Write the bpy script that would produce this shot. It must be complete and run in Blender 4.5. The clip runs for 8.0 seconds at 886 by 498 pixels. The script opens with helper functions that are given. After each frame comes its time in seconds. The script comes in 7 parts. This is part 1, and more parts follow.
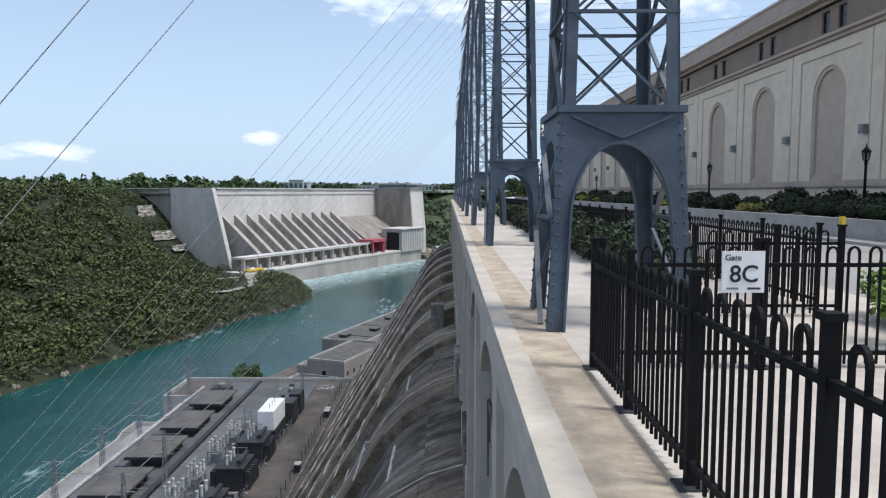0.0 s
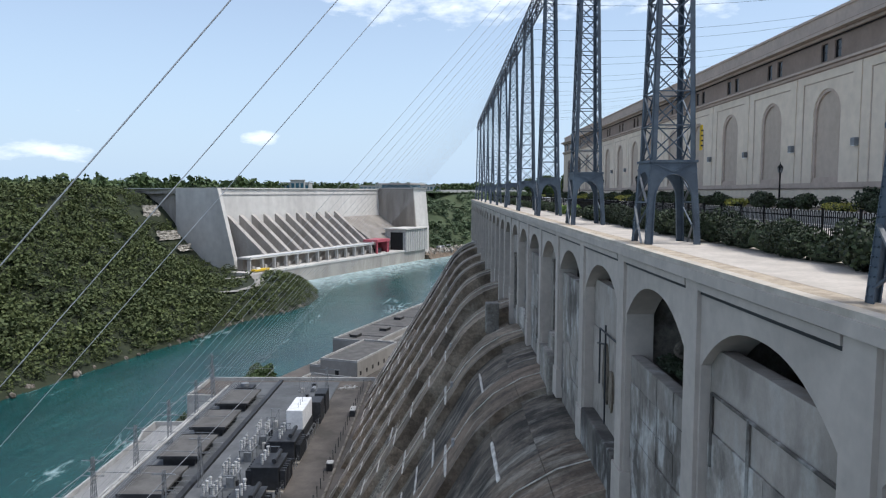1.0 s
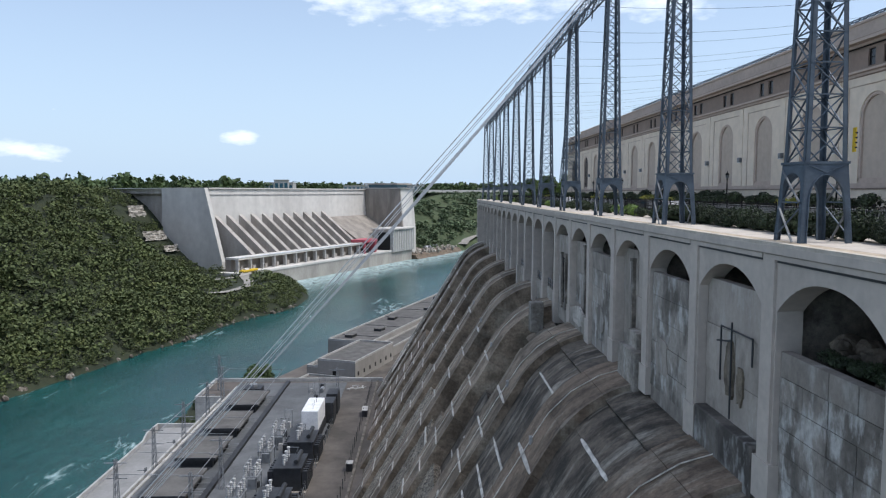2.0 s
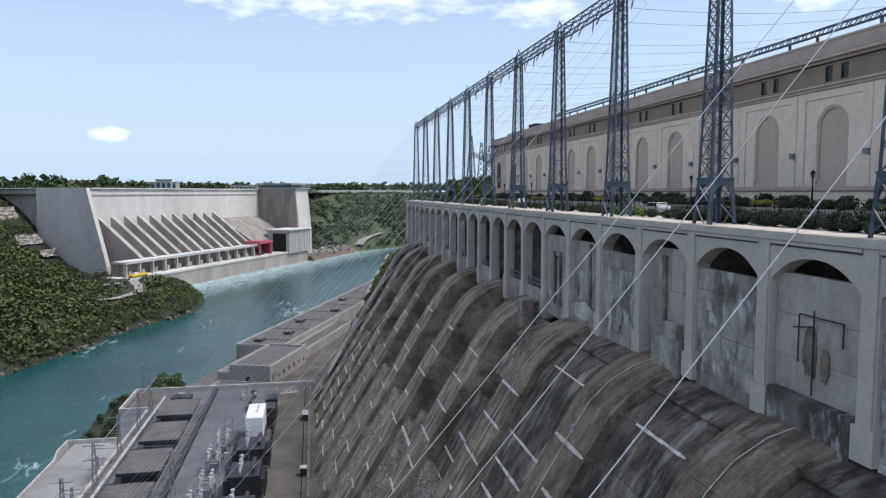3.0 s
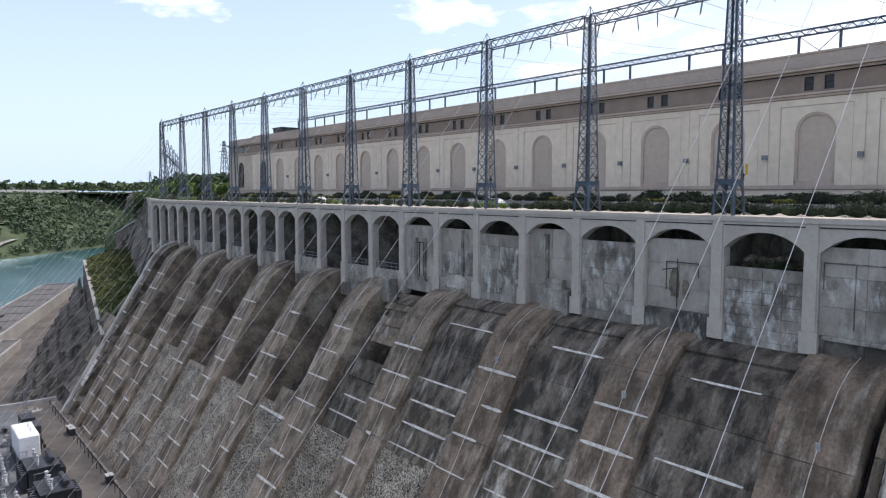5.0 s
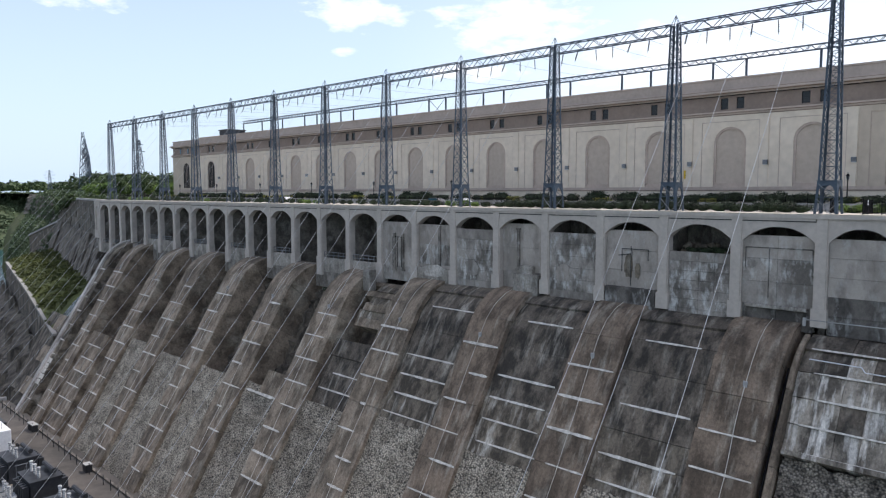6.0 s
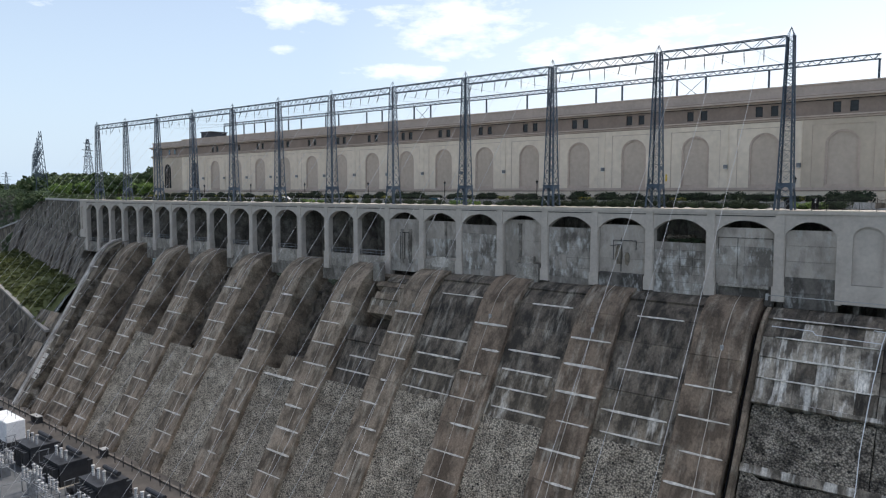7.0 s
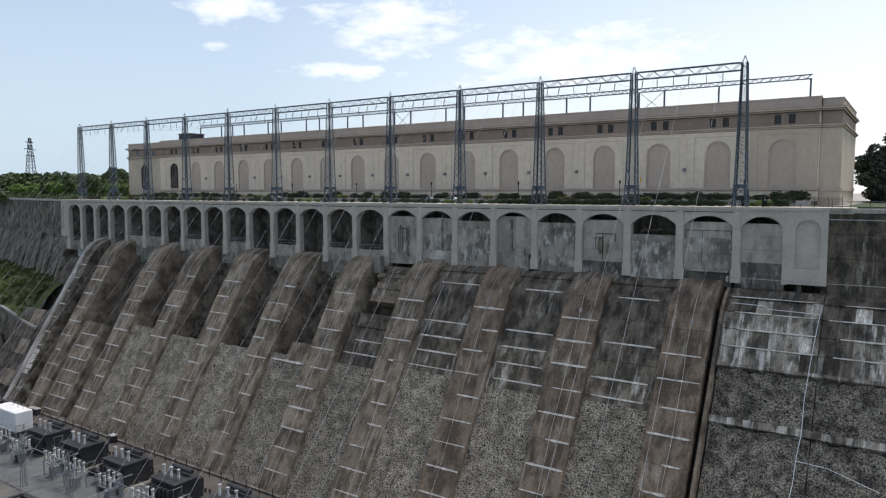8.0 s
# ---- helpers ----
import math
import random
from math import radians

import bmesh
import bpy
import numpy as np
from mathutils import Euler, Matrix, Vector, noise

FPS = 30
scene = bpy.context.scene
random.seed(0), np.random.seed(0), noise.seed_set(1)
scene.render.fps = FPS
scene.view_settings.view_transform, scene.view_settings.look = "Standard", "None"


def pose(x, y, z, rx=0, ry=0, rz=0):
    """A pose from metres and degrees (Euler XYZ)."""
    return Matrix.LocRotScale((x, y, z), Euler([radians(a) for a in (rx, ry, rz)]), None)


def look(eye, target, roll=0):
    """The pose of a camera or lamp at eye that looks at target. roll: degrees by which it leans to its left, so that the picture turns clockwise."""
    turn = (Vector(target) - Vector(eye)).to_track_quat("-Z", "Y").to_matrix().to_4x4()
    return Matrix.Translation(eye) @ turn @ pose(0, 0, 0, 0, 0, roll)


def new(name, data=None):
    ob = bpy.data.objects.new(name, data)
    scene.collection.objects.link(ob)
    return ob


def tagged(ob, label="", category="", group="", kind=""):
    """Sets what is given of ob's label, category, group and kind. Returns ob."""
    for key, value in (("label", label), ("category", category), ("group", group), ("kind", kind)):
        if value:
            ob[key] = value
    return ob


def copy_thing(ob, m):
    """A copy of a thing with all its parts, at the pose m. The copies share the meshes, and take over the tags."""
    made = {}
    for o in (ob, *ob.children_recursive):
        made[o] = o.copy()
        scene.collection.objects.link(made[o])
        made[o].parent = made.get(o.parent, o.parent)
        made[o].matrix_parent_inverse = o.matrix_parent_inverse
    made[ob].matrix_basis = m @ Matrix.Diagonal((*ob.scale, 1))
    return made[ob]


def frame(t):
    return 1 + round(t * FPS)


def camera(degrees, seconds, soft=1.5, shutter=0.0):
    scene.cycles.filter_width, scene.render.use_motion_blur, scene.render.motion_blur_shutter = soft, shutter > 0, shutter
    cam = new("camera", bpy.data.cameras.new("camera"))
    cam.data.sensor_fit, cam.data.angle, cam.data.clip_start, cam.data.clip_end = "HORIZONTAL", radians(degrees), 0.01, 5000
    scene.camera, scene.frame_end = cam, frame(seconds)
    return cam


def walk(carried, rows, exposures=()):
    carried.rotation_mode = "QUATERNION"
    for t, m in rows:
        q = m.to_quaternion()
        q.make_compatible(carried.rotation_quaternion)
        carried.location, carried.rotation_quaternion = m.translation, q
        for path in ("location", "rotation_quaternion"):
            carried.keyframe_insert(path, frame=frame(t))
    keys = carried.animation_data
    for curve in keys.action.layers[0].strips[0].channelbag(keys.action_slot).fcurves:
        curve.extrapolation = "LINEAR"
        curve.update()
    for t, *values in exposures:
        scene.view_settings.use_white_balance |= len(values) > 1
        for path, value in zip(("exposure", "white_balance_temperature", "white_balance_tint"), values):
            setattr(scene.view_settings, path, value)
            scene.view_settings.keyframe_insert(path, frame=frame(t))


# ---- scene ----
# seconds, x, y, z, yaw
PATH = [
    (0.0, -0.85, -12.21, 2.23, 0.46),
    (0.5, -4.07, -12.32, 2.22, 0.42),
    (1.0, -7.77, -12.95, 2.23, 0.32),
    (1.5, -11.58, -13.11, 2.19, 0.17),
    (1.7, -13.18, -13.16, 2.18, -0.26),
    (2.8, -25.22, -14.08, 2.55, -7.52),
    (3.0, -28.99, -14.05, 2.48, -10.46),
    (3.5, -38.13, -13.69, 2.35, -17.57),
    (4.0, -46.83, -14.83, 2.26, -24.59),
    (4.5, -55.23, -16.83, 2.31, -31.55),
    (5.0, -64.02, -18.71, 2.28, -38.67),
    (5.2, -67.64, -19.72, 2.27, -41.15),
    (6.3, -86.74, -23.06, 2.38, -47.18),
    (6.5, -90.49, -23.30, 2.40, -48.22),
    (7.0, -99.79, -23.86, 2.37, -50.75),
    (7.5, -109.30, -24.12, 2.46, -53.26),
    (8.0, -118.59, -23.87, 2.34, -55.76),
]
PITCH = 85.35
cam = camera(64.82, 8.0, 1.2)
walk(cam, [(t, pose(x, y, z, PITCH, 0, yaw)) for t, x, y, z, yaw in PATH], [(0.0, 0.4, 6090, 9), (3.0, 0.45, 6090, 11), (4.0, 0.60, 6200, 13), (5.0, 0.72, 6350, 14), (6.5, 0.60, 6430, 11), (8.0, 0.38, 6630, 9)])
# ---- end path ----

S = 18.0          # spacing of the lattice towers; the arcade bays are half of it

# ---- light ----
SUN_FROM = Vector((0.70, -0.20, 1.35)).normalized()
world = bpy.data.worlds.new("sky")
scene.world = world
world.use_nodes = True
wn = world.node_tree
sky = wn.nodes.new("ShaderNodeTexSky")
sky.sky_type = "NISHITA"
sky.sun_disc = False
sky.sun_elevation = math.asin(SUN_FROM.z)
sky.sun_rotation = math.atan2(SUN_FROM.x, SUN_FROM.y)
sky.altitude = 200
sky.air_density = 1.0
sky.dust_density = 2.5
sky.ozone_density = 2.0
where = wn.nodes.new("ShaderNodeTexCoord")
split = wn.nodes.new("ShaderNodeSeparateXYZ")
wn.links.new(where.outputs["Generated"], split.inputs[0])
# thin clouds, spread on a flat layer high over the place
lift = wn.nodes.new("ShaderNodeMath")
lift.operation = "ADD"
lift.inputs[1].default_value = 0.12
wn.links.new(split.outputs[2], lift.inputs[0])
flat = []
for i in (0, 1):
    d = wn.nodes.new("ShaderNodeMath")
    d.operation = "DIVIDE"
    wn.links.new(split.outputs[i], d.inputs[0])
    wn.links.new(lift.outputs[0], d.inputs[1])
    flat.append(d)
layer = wn.nodes.new("ShaderNodeCombineXYZ")
wn.links.new(flat[0].outputs[0], layer.inputs[0])
wn.links.new(flat[1].outputs[0], layer.inputs[1])
layer.inputs[2].default_value = 3.7
puff = wn.nodes.new("ShaderNodeTexNoise")
puff.inputs["Scale"].default_value = 1.15
puff.inputs["Detail"].default_value = 9
puff.inputs["Roughness"].default_value = 0.6
wn.links.new(layer.outputs[0], puff.inputs["Vector"])


def wmath(op, a, b=0.0, clamp=False):
    """A sum on the sky's numbers; a and b are sockets or numbers."""
    x = wn.nodes.new("ShaderNodeMath")
    x.operation = op
    x.use_clamp = clamp
    for i, v in enumerate((a, b)):
        if isinstance(v, (int, float)):
            x.inputs[i].default_value = v
        else:
            wn.links.new(v, x.inputs[i])
    return x.outputs[0]


bearing = wmath("MULTIPLY", wmath("ARCTAN2", split.outputs[0], split.outputs[1]), 57.2958)
height = wmath("MULTIPLY", wmath("ARCSINE", split.outputs[2]), 57.2958)
wisp_at = wn.nodes.new("ShaderNodeCombineXYZ")
wn.links.new(wmath("MULTIPLY", bearing, 0.30), wisp_at.inputs[0])
wn.links.new(wmath("MULTIPLY", height, 0.75), wisp_at.inputs[1])
wisp = wn.nodes.new("ShaderNodeTexNoise")
wisp.inputs["Scale"].default_value = 1.0
wisp.inputs["Detail"].default_value = 7
wisp.inputs["Roughness"].default_value = 0.58
wn.links.new(wisp_at.outputs[0], wisp.inputs["Vector"])
# bearing, height, half width and half height of each cloud, in degrees
CLOUDS = [(39, 14.0, 4.5, 1.6), (38.2, 11.0, 1.2, 0.45), (52, 13.4, 6.5, 2.2), (48.3, 9.4, 5.0, 0.8), (51.5, 11.4, 4.0, 1.0), (3, 15.0, 11.0, 2.0),
          (18.5, 14.2, 4.5, 1.3), (-30.6, 2.9, 4.0, 0.8), (-15.0, 4.2, 1.5, 0.6), (66, 10.5, 10.0, 2.6), (-6, 14.8, 4.0, 1.5)]
heap = None
for az, el, hw, hh in CLOUDS:
    dx = wmath("DIVIDE", wmath("SUBTRACT", bearing, az), hw)
    dy = wmath("DIVIDE", wmath("SUBTRACT", height, el), hh)
    inside = wmath("SUBTRACT", 1.0, wmath("ADD", wmath("MULTIPLY", dx, dx), wmath("MULTIPLY", dy, dy)))
    heap = inside if heap is None else wmath("MAXIMUM", heap, inside)
heap = wmath("ADD", wmath("MAXIMUM", heap, -1.0), wmath("MULTIPLY", wmath("SUBTRACT", wisp.outputs[0], 0.52), 5.0))
low_cloud = wmath("MULTIPLY", heap, 0.5, True)
high_cloud = wmath("MULTIPLY", wmath("MULTIPLY", wmath("SUBTRACT", puff.outputs[0], 0.53), 5.5, True), wmath("MULTIPLY", wmath("SUBTRACT", height, 17.0), 0.14, True), True)
cover = wmath("ADD", wmath("MULTIPLY", wmath("MAXIMUM", low_cloud, high_cloud), 0.86), 0.14)
cloud = wn.nodes.new("ShaderNodeMixRGB")
wn.links.new(cover, cloud.inputs[0])
cloud.inputs[2].default_value = (8.0, 8.1, 8.2, 1)
# pale haze towards the horizon
haze = wn.nodes.new("ShaderNodeMapRange")
haze.inputs["From Min"].default_value = 0.0
haze.inputs["From Max"].default_value = 0.36
haze.inputs["To Min"].default_value = 0.85
haze.inputs["To Max"].default_value = 0.0
wn.links.new(split.outputs[2], haze.inputs[0])
veil = wn.nodes.new("ShaderNodeMixRGB")
wn.links.new(haze.outputs[0], veil.inputs[0])
wn.links.new(sky.outputs[0], veil.inputs[1])
# the haze is bluish away from the sun and white towards it
toward = wn.nodes.new("ShaderNodeVectorMath")
toward.operation = "DOT_PRODUCT"
wn.links.new(where.outputs["Generated"], toward.inputs[0])
toward.inputs[1].default_value = Vector((SUN_FROM.x, SUN_FROM.y, 0)).normalized()
glow = wn.nodes.new("ShaderNodeMapRange")
glow.inputs["From Min"].default_value = 0.42
glow.inputs["From Max"].default_value = 0.95
wn.links.new(toward.outputs["Value"], glow.inputs[0])
tone = wn.nodes.new("ShaderNodeMixRGB")
wn.links.new(glow.outputs[0], tone.inputs[0])
tone.inputs[1].default_value = (3.2, 4.35, 5.65, 1)
tone.inputs[2].default_value = (7.2, 7.4, 7.6, 1)
wn.links.new(tone.outputs[0], veil.inputs[2])
wn.links.new(veil.outputs[0], cloud.inputs[1])
wn.links.new(cloud.outputs[0], wn.nodes["Background"].inputs[0])
wn.nodes["Background"].inputs[1].default_value = 0.125
sun = new("sun", bpy.data.lights.new("sun", "SUN"))
sun.data.energy = 2.3
sun.data.angle = radians(12)
sun.data.color = (1.0, 0.95, 0.88)
sun.matrix_world = look(SUN_FROM * 200, (0, 0, 0))


# ---- helpers of this place ----
def mat(name, c1, c2=None, scale=0.5, rough=0.85, bump=0.0, metal=0.0, streak=0.0, fine=6.0, vary=0.0, c3=None):
    m = bpy.data.materials.new(name)
    m.use_nodes = True
    nt = m.node_tree
    bs = nt.nodes["Principled BSDF"]
    bs.inputs["Roughness"].default_value = rough
    bs.inputs["Metallic"].default_value = metal
    c2 = c2 or tuple(v * 0.8 for v in c1)
    geo = nt.nodes.new("ShaderNodeNewGeometry")
    mp = nt.nodes.new("ShaderNodeMapping")
    mp.inputs["Scale"].default_value = (1, 1, 1 - 0.88 * streak)
    nt.links.new(geo.outputs["Position"], mp.inputs[0])
    n1 = nt.nodes.new("ShaderNodeTexNoise")
    n1.inputs["Scale"].default_value = scale
    n1.inputs["Detail"].default_value = 8
    n1.inputs["Roughness"].default_value = 0.65
    nt.links.new(mp.outputs[0], n1.inputs["Vector"])
    ramp = nt.nodes.new("ShaderNodeValToRGB")
    ramp.color_ramp.elements[0].position = 0.39
    ramp.color_ramp.elements[1].position = 0.62
    ramp.color_ramp.elements[0].color = (*c2, 1)
    ramp.color_ramp.elements[1].color = (*c1, 1)
    nt.links.new(n1.outputs[0], ramp.inputs[0])
    col = ramp.outputs[0]
    n2 = nt.nodes.new("ShaderNodeTexNoise")
    n2.inputs["Scale"].default_value = scale * fine
    n2.inputs["Detail"].default_value = 6
    nt.links.new(geo.outputs["Position"], n2.inputs["Vector"])
    if c3:
        n3 = nt.nodes.new("ShaderNodeTexNoise")
        n3.inputs["Scale"].default_value = scale * 2.3
        n3.inputs["Detail"].default_value = 9
        n3.inputs["Roughness"].default_value = 0.7
        nt.links.new(mp.outputs[0], n3.inputs["Vector"])
        r3 = nt.nodes.new("ShaderNodeValToRGB")
        r3.color_ramp.elements[0].position = 0.53
        r3.color_ramp.elements[1].position = 0.82
        nt.links.new(n3.outputs[0], r3.inputs[0])
        mx = nt.nodes.new("ShaderNodeMixRGB")
        nt.links.new(r3.outputs[0], mx.inputs[0])
        nt.links.new(col, mx.inputs[1])
        mx.inputs[2].default_value = (*c3, 1)
        col = mx.outputs[0]
    hsv = nt.nodes.new("ShaderNodeHueSaturation")
    nt.links.new(col, hsv.inputs["Color"])
    mr = nt.nodes.new("ShaderNodeMapRange")
    mr.inputs["To Min"].default_value = 0.82
    mr.inputs["To Max"].default_value = 1.16
    nt.links.new(n2.outputs[0], mr.inputs[0])
    val = mr.outputs[0]
    if vary:
        oi = nt.nodes.new("ShaderNodeObjectInfo")
        m2 = nt.nodes.new("ShaderNodeMapRange")
        m2.inputs["To Min"].default_value = 1 - vary
        m2.inputs["To Max"].default_value = 1 + vary
        nt.links.new(oi.outputs["Random"], m2.inputs[0])
        mu = nt.nodes.new("ShaderNodeMath")
        mu.operation = "MULTIPLY"
        nt.links.new(m2.outputs[0], mu.inputs[0])
        nt.links.new(val, mu.inputs[1])
        val = mu.outputs[0]
    nt.links.new(val, hsv.inputs["Value"])
    nt.links.new(hsv.outputs[0], bs.inputs["Base Color"])
    if bump:
        bp = nt.nodes.new("ShaderNodeBump")
        bp.inputs["Strength"].default_value = 0.6
        bp.inputs["Distance"].default_value = bump
        nt.links.new(n2.outputs[0], bp.inputs["Height"])
        nt.links.new(bp.outputs[0], bs.inputs["Normal"])
    return m


def finish(name, bm, material, parent=None, label="", smooth=False):
    me = bpy.data.meshes.new(name)
    bm.normal_update()
    bm.to_mesh(me)
    bm.free()
    me.materials.append(material)
    if smooth:
        for p in me.polygons:
            p.use_smooth = True
    ob = new(name, me)
    if parent:
        ob.parent = parent
    if label:
        ob["label"] = label
    return ob


def part(name, bm, material, parent, label="", smooth=False):
    return finish(name, bm, material, parent, label, smooth)


def box(bm, x0, x1, y0, y1, z0, z1):
    v = [bm.verts.new((x, y, z)) for z in (z0, z1) for y in (y0, y1) for x in (x0, x1)]
    for f in ((0, 2, 3, 1), (4, 5, 7, 6), (0, 1, 5, 4), (2, 6, 7, 3), (0, 4, 6, 2), (1, 3, 7, 5)):
        bm.faces.new([v[i] for i in f])
    return bm


def boxes(*rows):
    bm = bmesh.new()
    for r in rows:
        box(bm, *r)
    return bm


def bar(bm, a, b, w, h=None, sides=4):
    """A bar from a to b with a square or round section."""
    a, b = Vector(a), Vector(b)
    h = h or w
    d = (b - a).normalized()
    up = Vector((0, 0, 1)) if abs(d.z) < 0.95 else Vector((0, 1, 0))
    s = d.cross(up).normalized()
    u = s.cross(d)
    rings = []
    for p in (a, b):
        ring = []
        for i in range(sides):
            q = 2 * math.pi * (i + 0.5) / sides
            k = 0.7071 if sides == 4 else 0.5
            ring.append(bm.verts.new(p + s * (math.cos(q) * w * k) + u * (math.sin(q) * h * k)))
        rings.append(ring)
    for i in range(sides):
        j = (i + 1) % sides
        bm.faces.new((rings[0][i], rings[0][j], rings[1][j], rings[1][i]))
    bm.faces.new(rings[0][::-1])
    bm.faces.new(rings[1])
    return bm


def sweep(bm, pts, a, b):
    """A strip of rectangular section along pts; a and b are vectors across it, or functions of the index."""
    prev = None
    for i, p in enumerate(pts):
        va, vb = (a(i) if callable(a) else a), (b(i) if callable(b) else b)
        cur = [bm.verts.new(Vector(p) + va * x + vb * y) for x, y in ((1, 1), (-1, 1), (-1, -1), (1, -1))]
        if prev:
            for j in range(4):
                bm.faces.new((prev[j], prev[(j + 1) % 4], cur[(j + 1) % 4], cur[j]))
        else:
            bm.faces.new(cur)
        prev = cur
    bm.faces.new(prev)
    bmesh.ops.recalc_face_normals(bm, faces=bm.faces[:])
    return bm


def extrude(bm, outline, depth):
    """A closed outline of 3D points pushed along the vector depth."""
    d = Vector(depth)
    a = [bm.verts.new(p) for p in outline]
    b = [bm.verts.new(Vector(p) + d) for p in outline]
    n = len(a)
    fa = bm.faces.new(a)
    fb = bm.faces.new(b[::-1])
    for i in range(n):
        j = (i + 1) % n
        bm.faces.new((a[j], a[i], b[i], b[j]))
    bmesh.ops.recalc_face_normals(bm, faces=bm.faces[:])
    return bm


def thing(name, label, category, group="", kind="", at=(0, 0, 0)):
    e = new(name)
    e.location = at
    return tagged(e, label, category, group, kind)


def sheet(name, fn, us, vs, material, label, category, kind="structure", smooth=True):
    """A grid surface: fn(u, v) gives the place."""
    vv = [fn(u, v) for u in us for v in vs]
    n = len(vs)
    ff = [(i * n + j, i * n + j + 1, (i + 1) * n + j + 1, (i + 1) * n + j) for i in range(len(us) - 1) for j in range(n - 1)]
    me = bpy.data.meshes.new(name)
    me.from_pydata(vv, [], ff)
    me.materials.append(material)
    if smooth:
        for p in me.polygons:
            p.use_smooth = True
    ob = new(name, me)
    return tagged(ob, label, category, kind=kind)


def share(name, mesh, parent, m=None, label=""):
    """Another object on a mesh that is there already."""
    ob = new(name, mesh)
    ob.parent = parent
    if m is not None:
        ob.matrix_basis = m
    if label:
        ob["label"] = label
    return ob


def pebbles(m, scale, dark, depth):
    """Adds stones, dark gaps and relief to a material."""
    nt = m.node_tree
    bs = nt.nodes["Principled BSDF"]
    geo = nt.nodes.new("ShaderNodeNewGeometry")
    vo = nt.nodes.new("ShaderNodeTexVoronoi")
    vo.inputs["Scale"].default_value = scale
    nt.links.new(geo.outputs["Position"], vo.inputs["Vector"])
    rp = nt.nodes.new("ShaderNodeValToRGB")
    rp.color_ramp.elements[0].position = 0.25
    rp.color_ramp.elements[1].position = 0.75
    rp.color_ramp.elements[0].color = (1, 1, 1, 1)
    rp.color_ramp.elements[1].color = (dark, dark, dark, 1)
    nt.links.new(vo.outputs["Distance"], rp.inputs[0])
    holes = nt.nodes.new("ShaderNodeTexVoronoi")
    holes.inputs["Scale"].default_value = scale * 0.22
    nt.links.new(geo.outputs["Position"], holes.inputs["Vector"])
    rh = nt.nodes.new("ShaderNodeValToRGB")
    rh.color_ramp.elements[0].position = 0.12
    rh.color_ramp.elements[1].position = 0.19
    rh.color_ramp.elements[0].color = (0.12, 0.12, 0.12, 1)
    nt.links.new(holes.outputs["Distance"], rh.inputs[0])
    old = bs.inputs["Base Color"].links[0].from_socket
    for src in (rp, rh):
        mx = nt.nodes.new("ShaderNodeMixRGB")
        mx.blend_type = "MULTIPLY"
        mx.inputs[0].default_value = 1
        nt.links.new(old, mx.inputs[1])
        nt.links.new(src.outputs[0], mx.inputs[2])
        old = mx.outputs[0]
    nt.links.new(old, bs.inputs["Base Color"])
    bp = nt.nodes.new("ShaderNodeBump")
    bp.inputs["Distance"].default_value = depth
    bp.invert = True
    nt.links.new(vo.outputs["Distance"], bp.inputs["Height"])
    nt.links.new(bp.outputs[0], bs.inputs["Normal"])
    return m


def leafy(m, spread):
    """Leaf to leaf differences of brightness and hue."""
    nt = m.node_tree
    bs = nt.nodes["Principled BSDF"]
    geo = nt.nodes.new("ShaderNodeNewGeometry")
    mr = nt.nodes.new("ShaderNodeMapRange")
    mr.inputs["To Min"].default_value = 1 - spread
    mr.inputs["To Max"].default_value = 1 + spread
    nt.links.new(geo.outputs["Random Per Island"], mr.inputs[0])
    hs = nt.nodes.new("ShaderNodeHueSaturation")
    nt.links.new(bs.inputs["Base Color"].links[0].from_socket, hs.inputs["Color"])
    nt.links.new(mr.outputs[0], hs.inputs["Value"])
    nt.links.new(hs.outputs[0], bs.inputs["Base Color"])
    return m


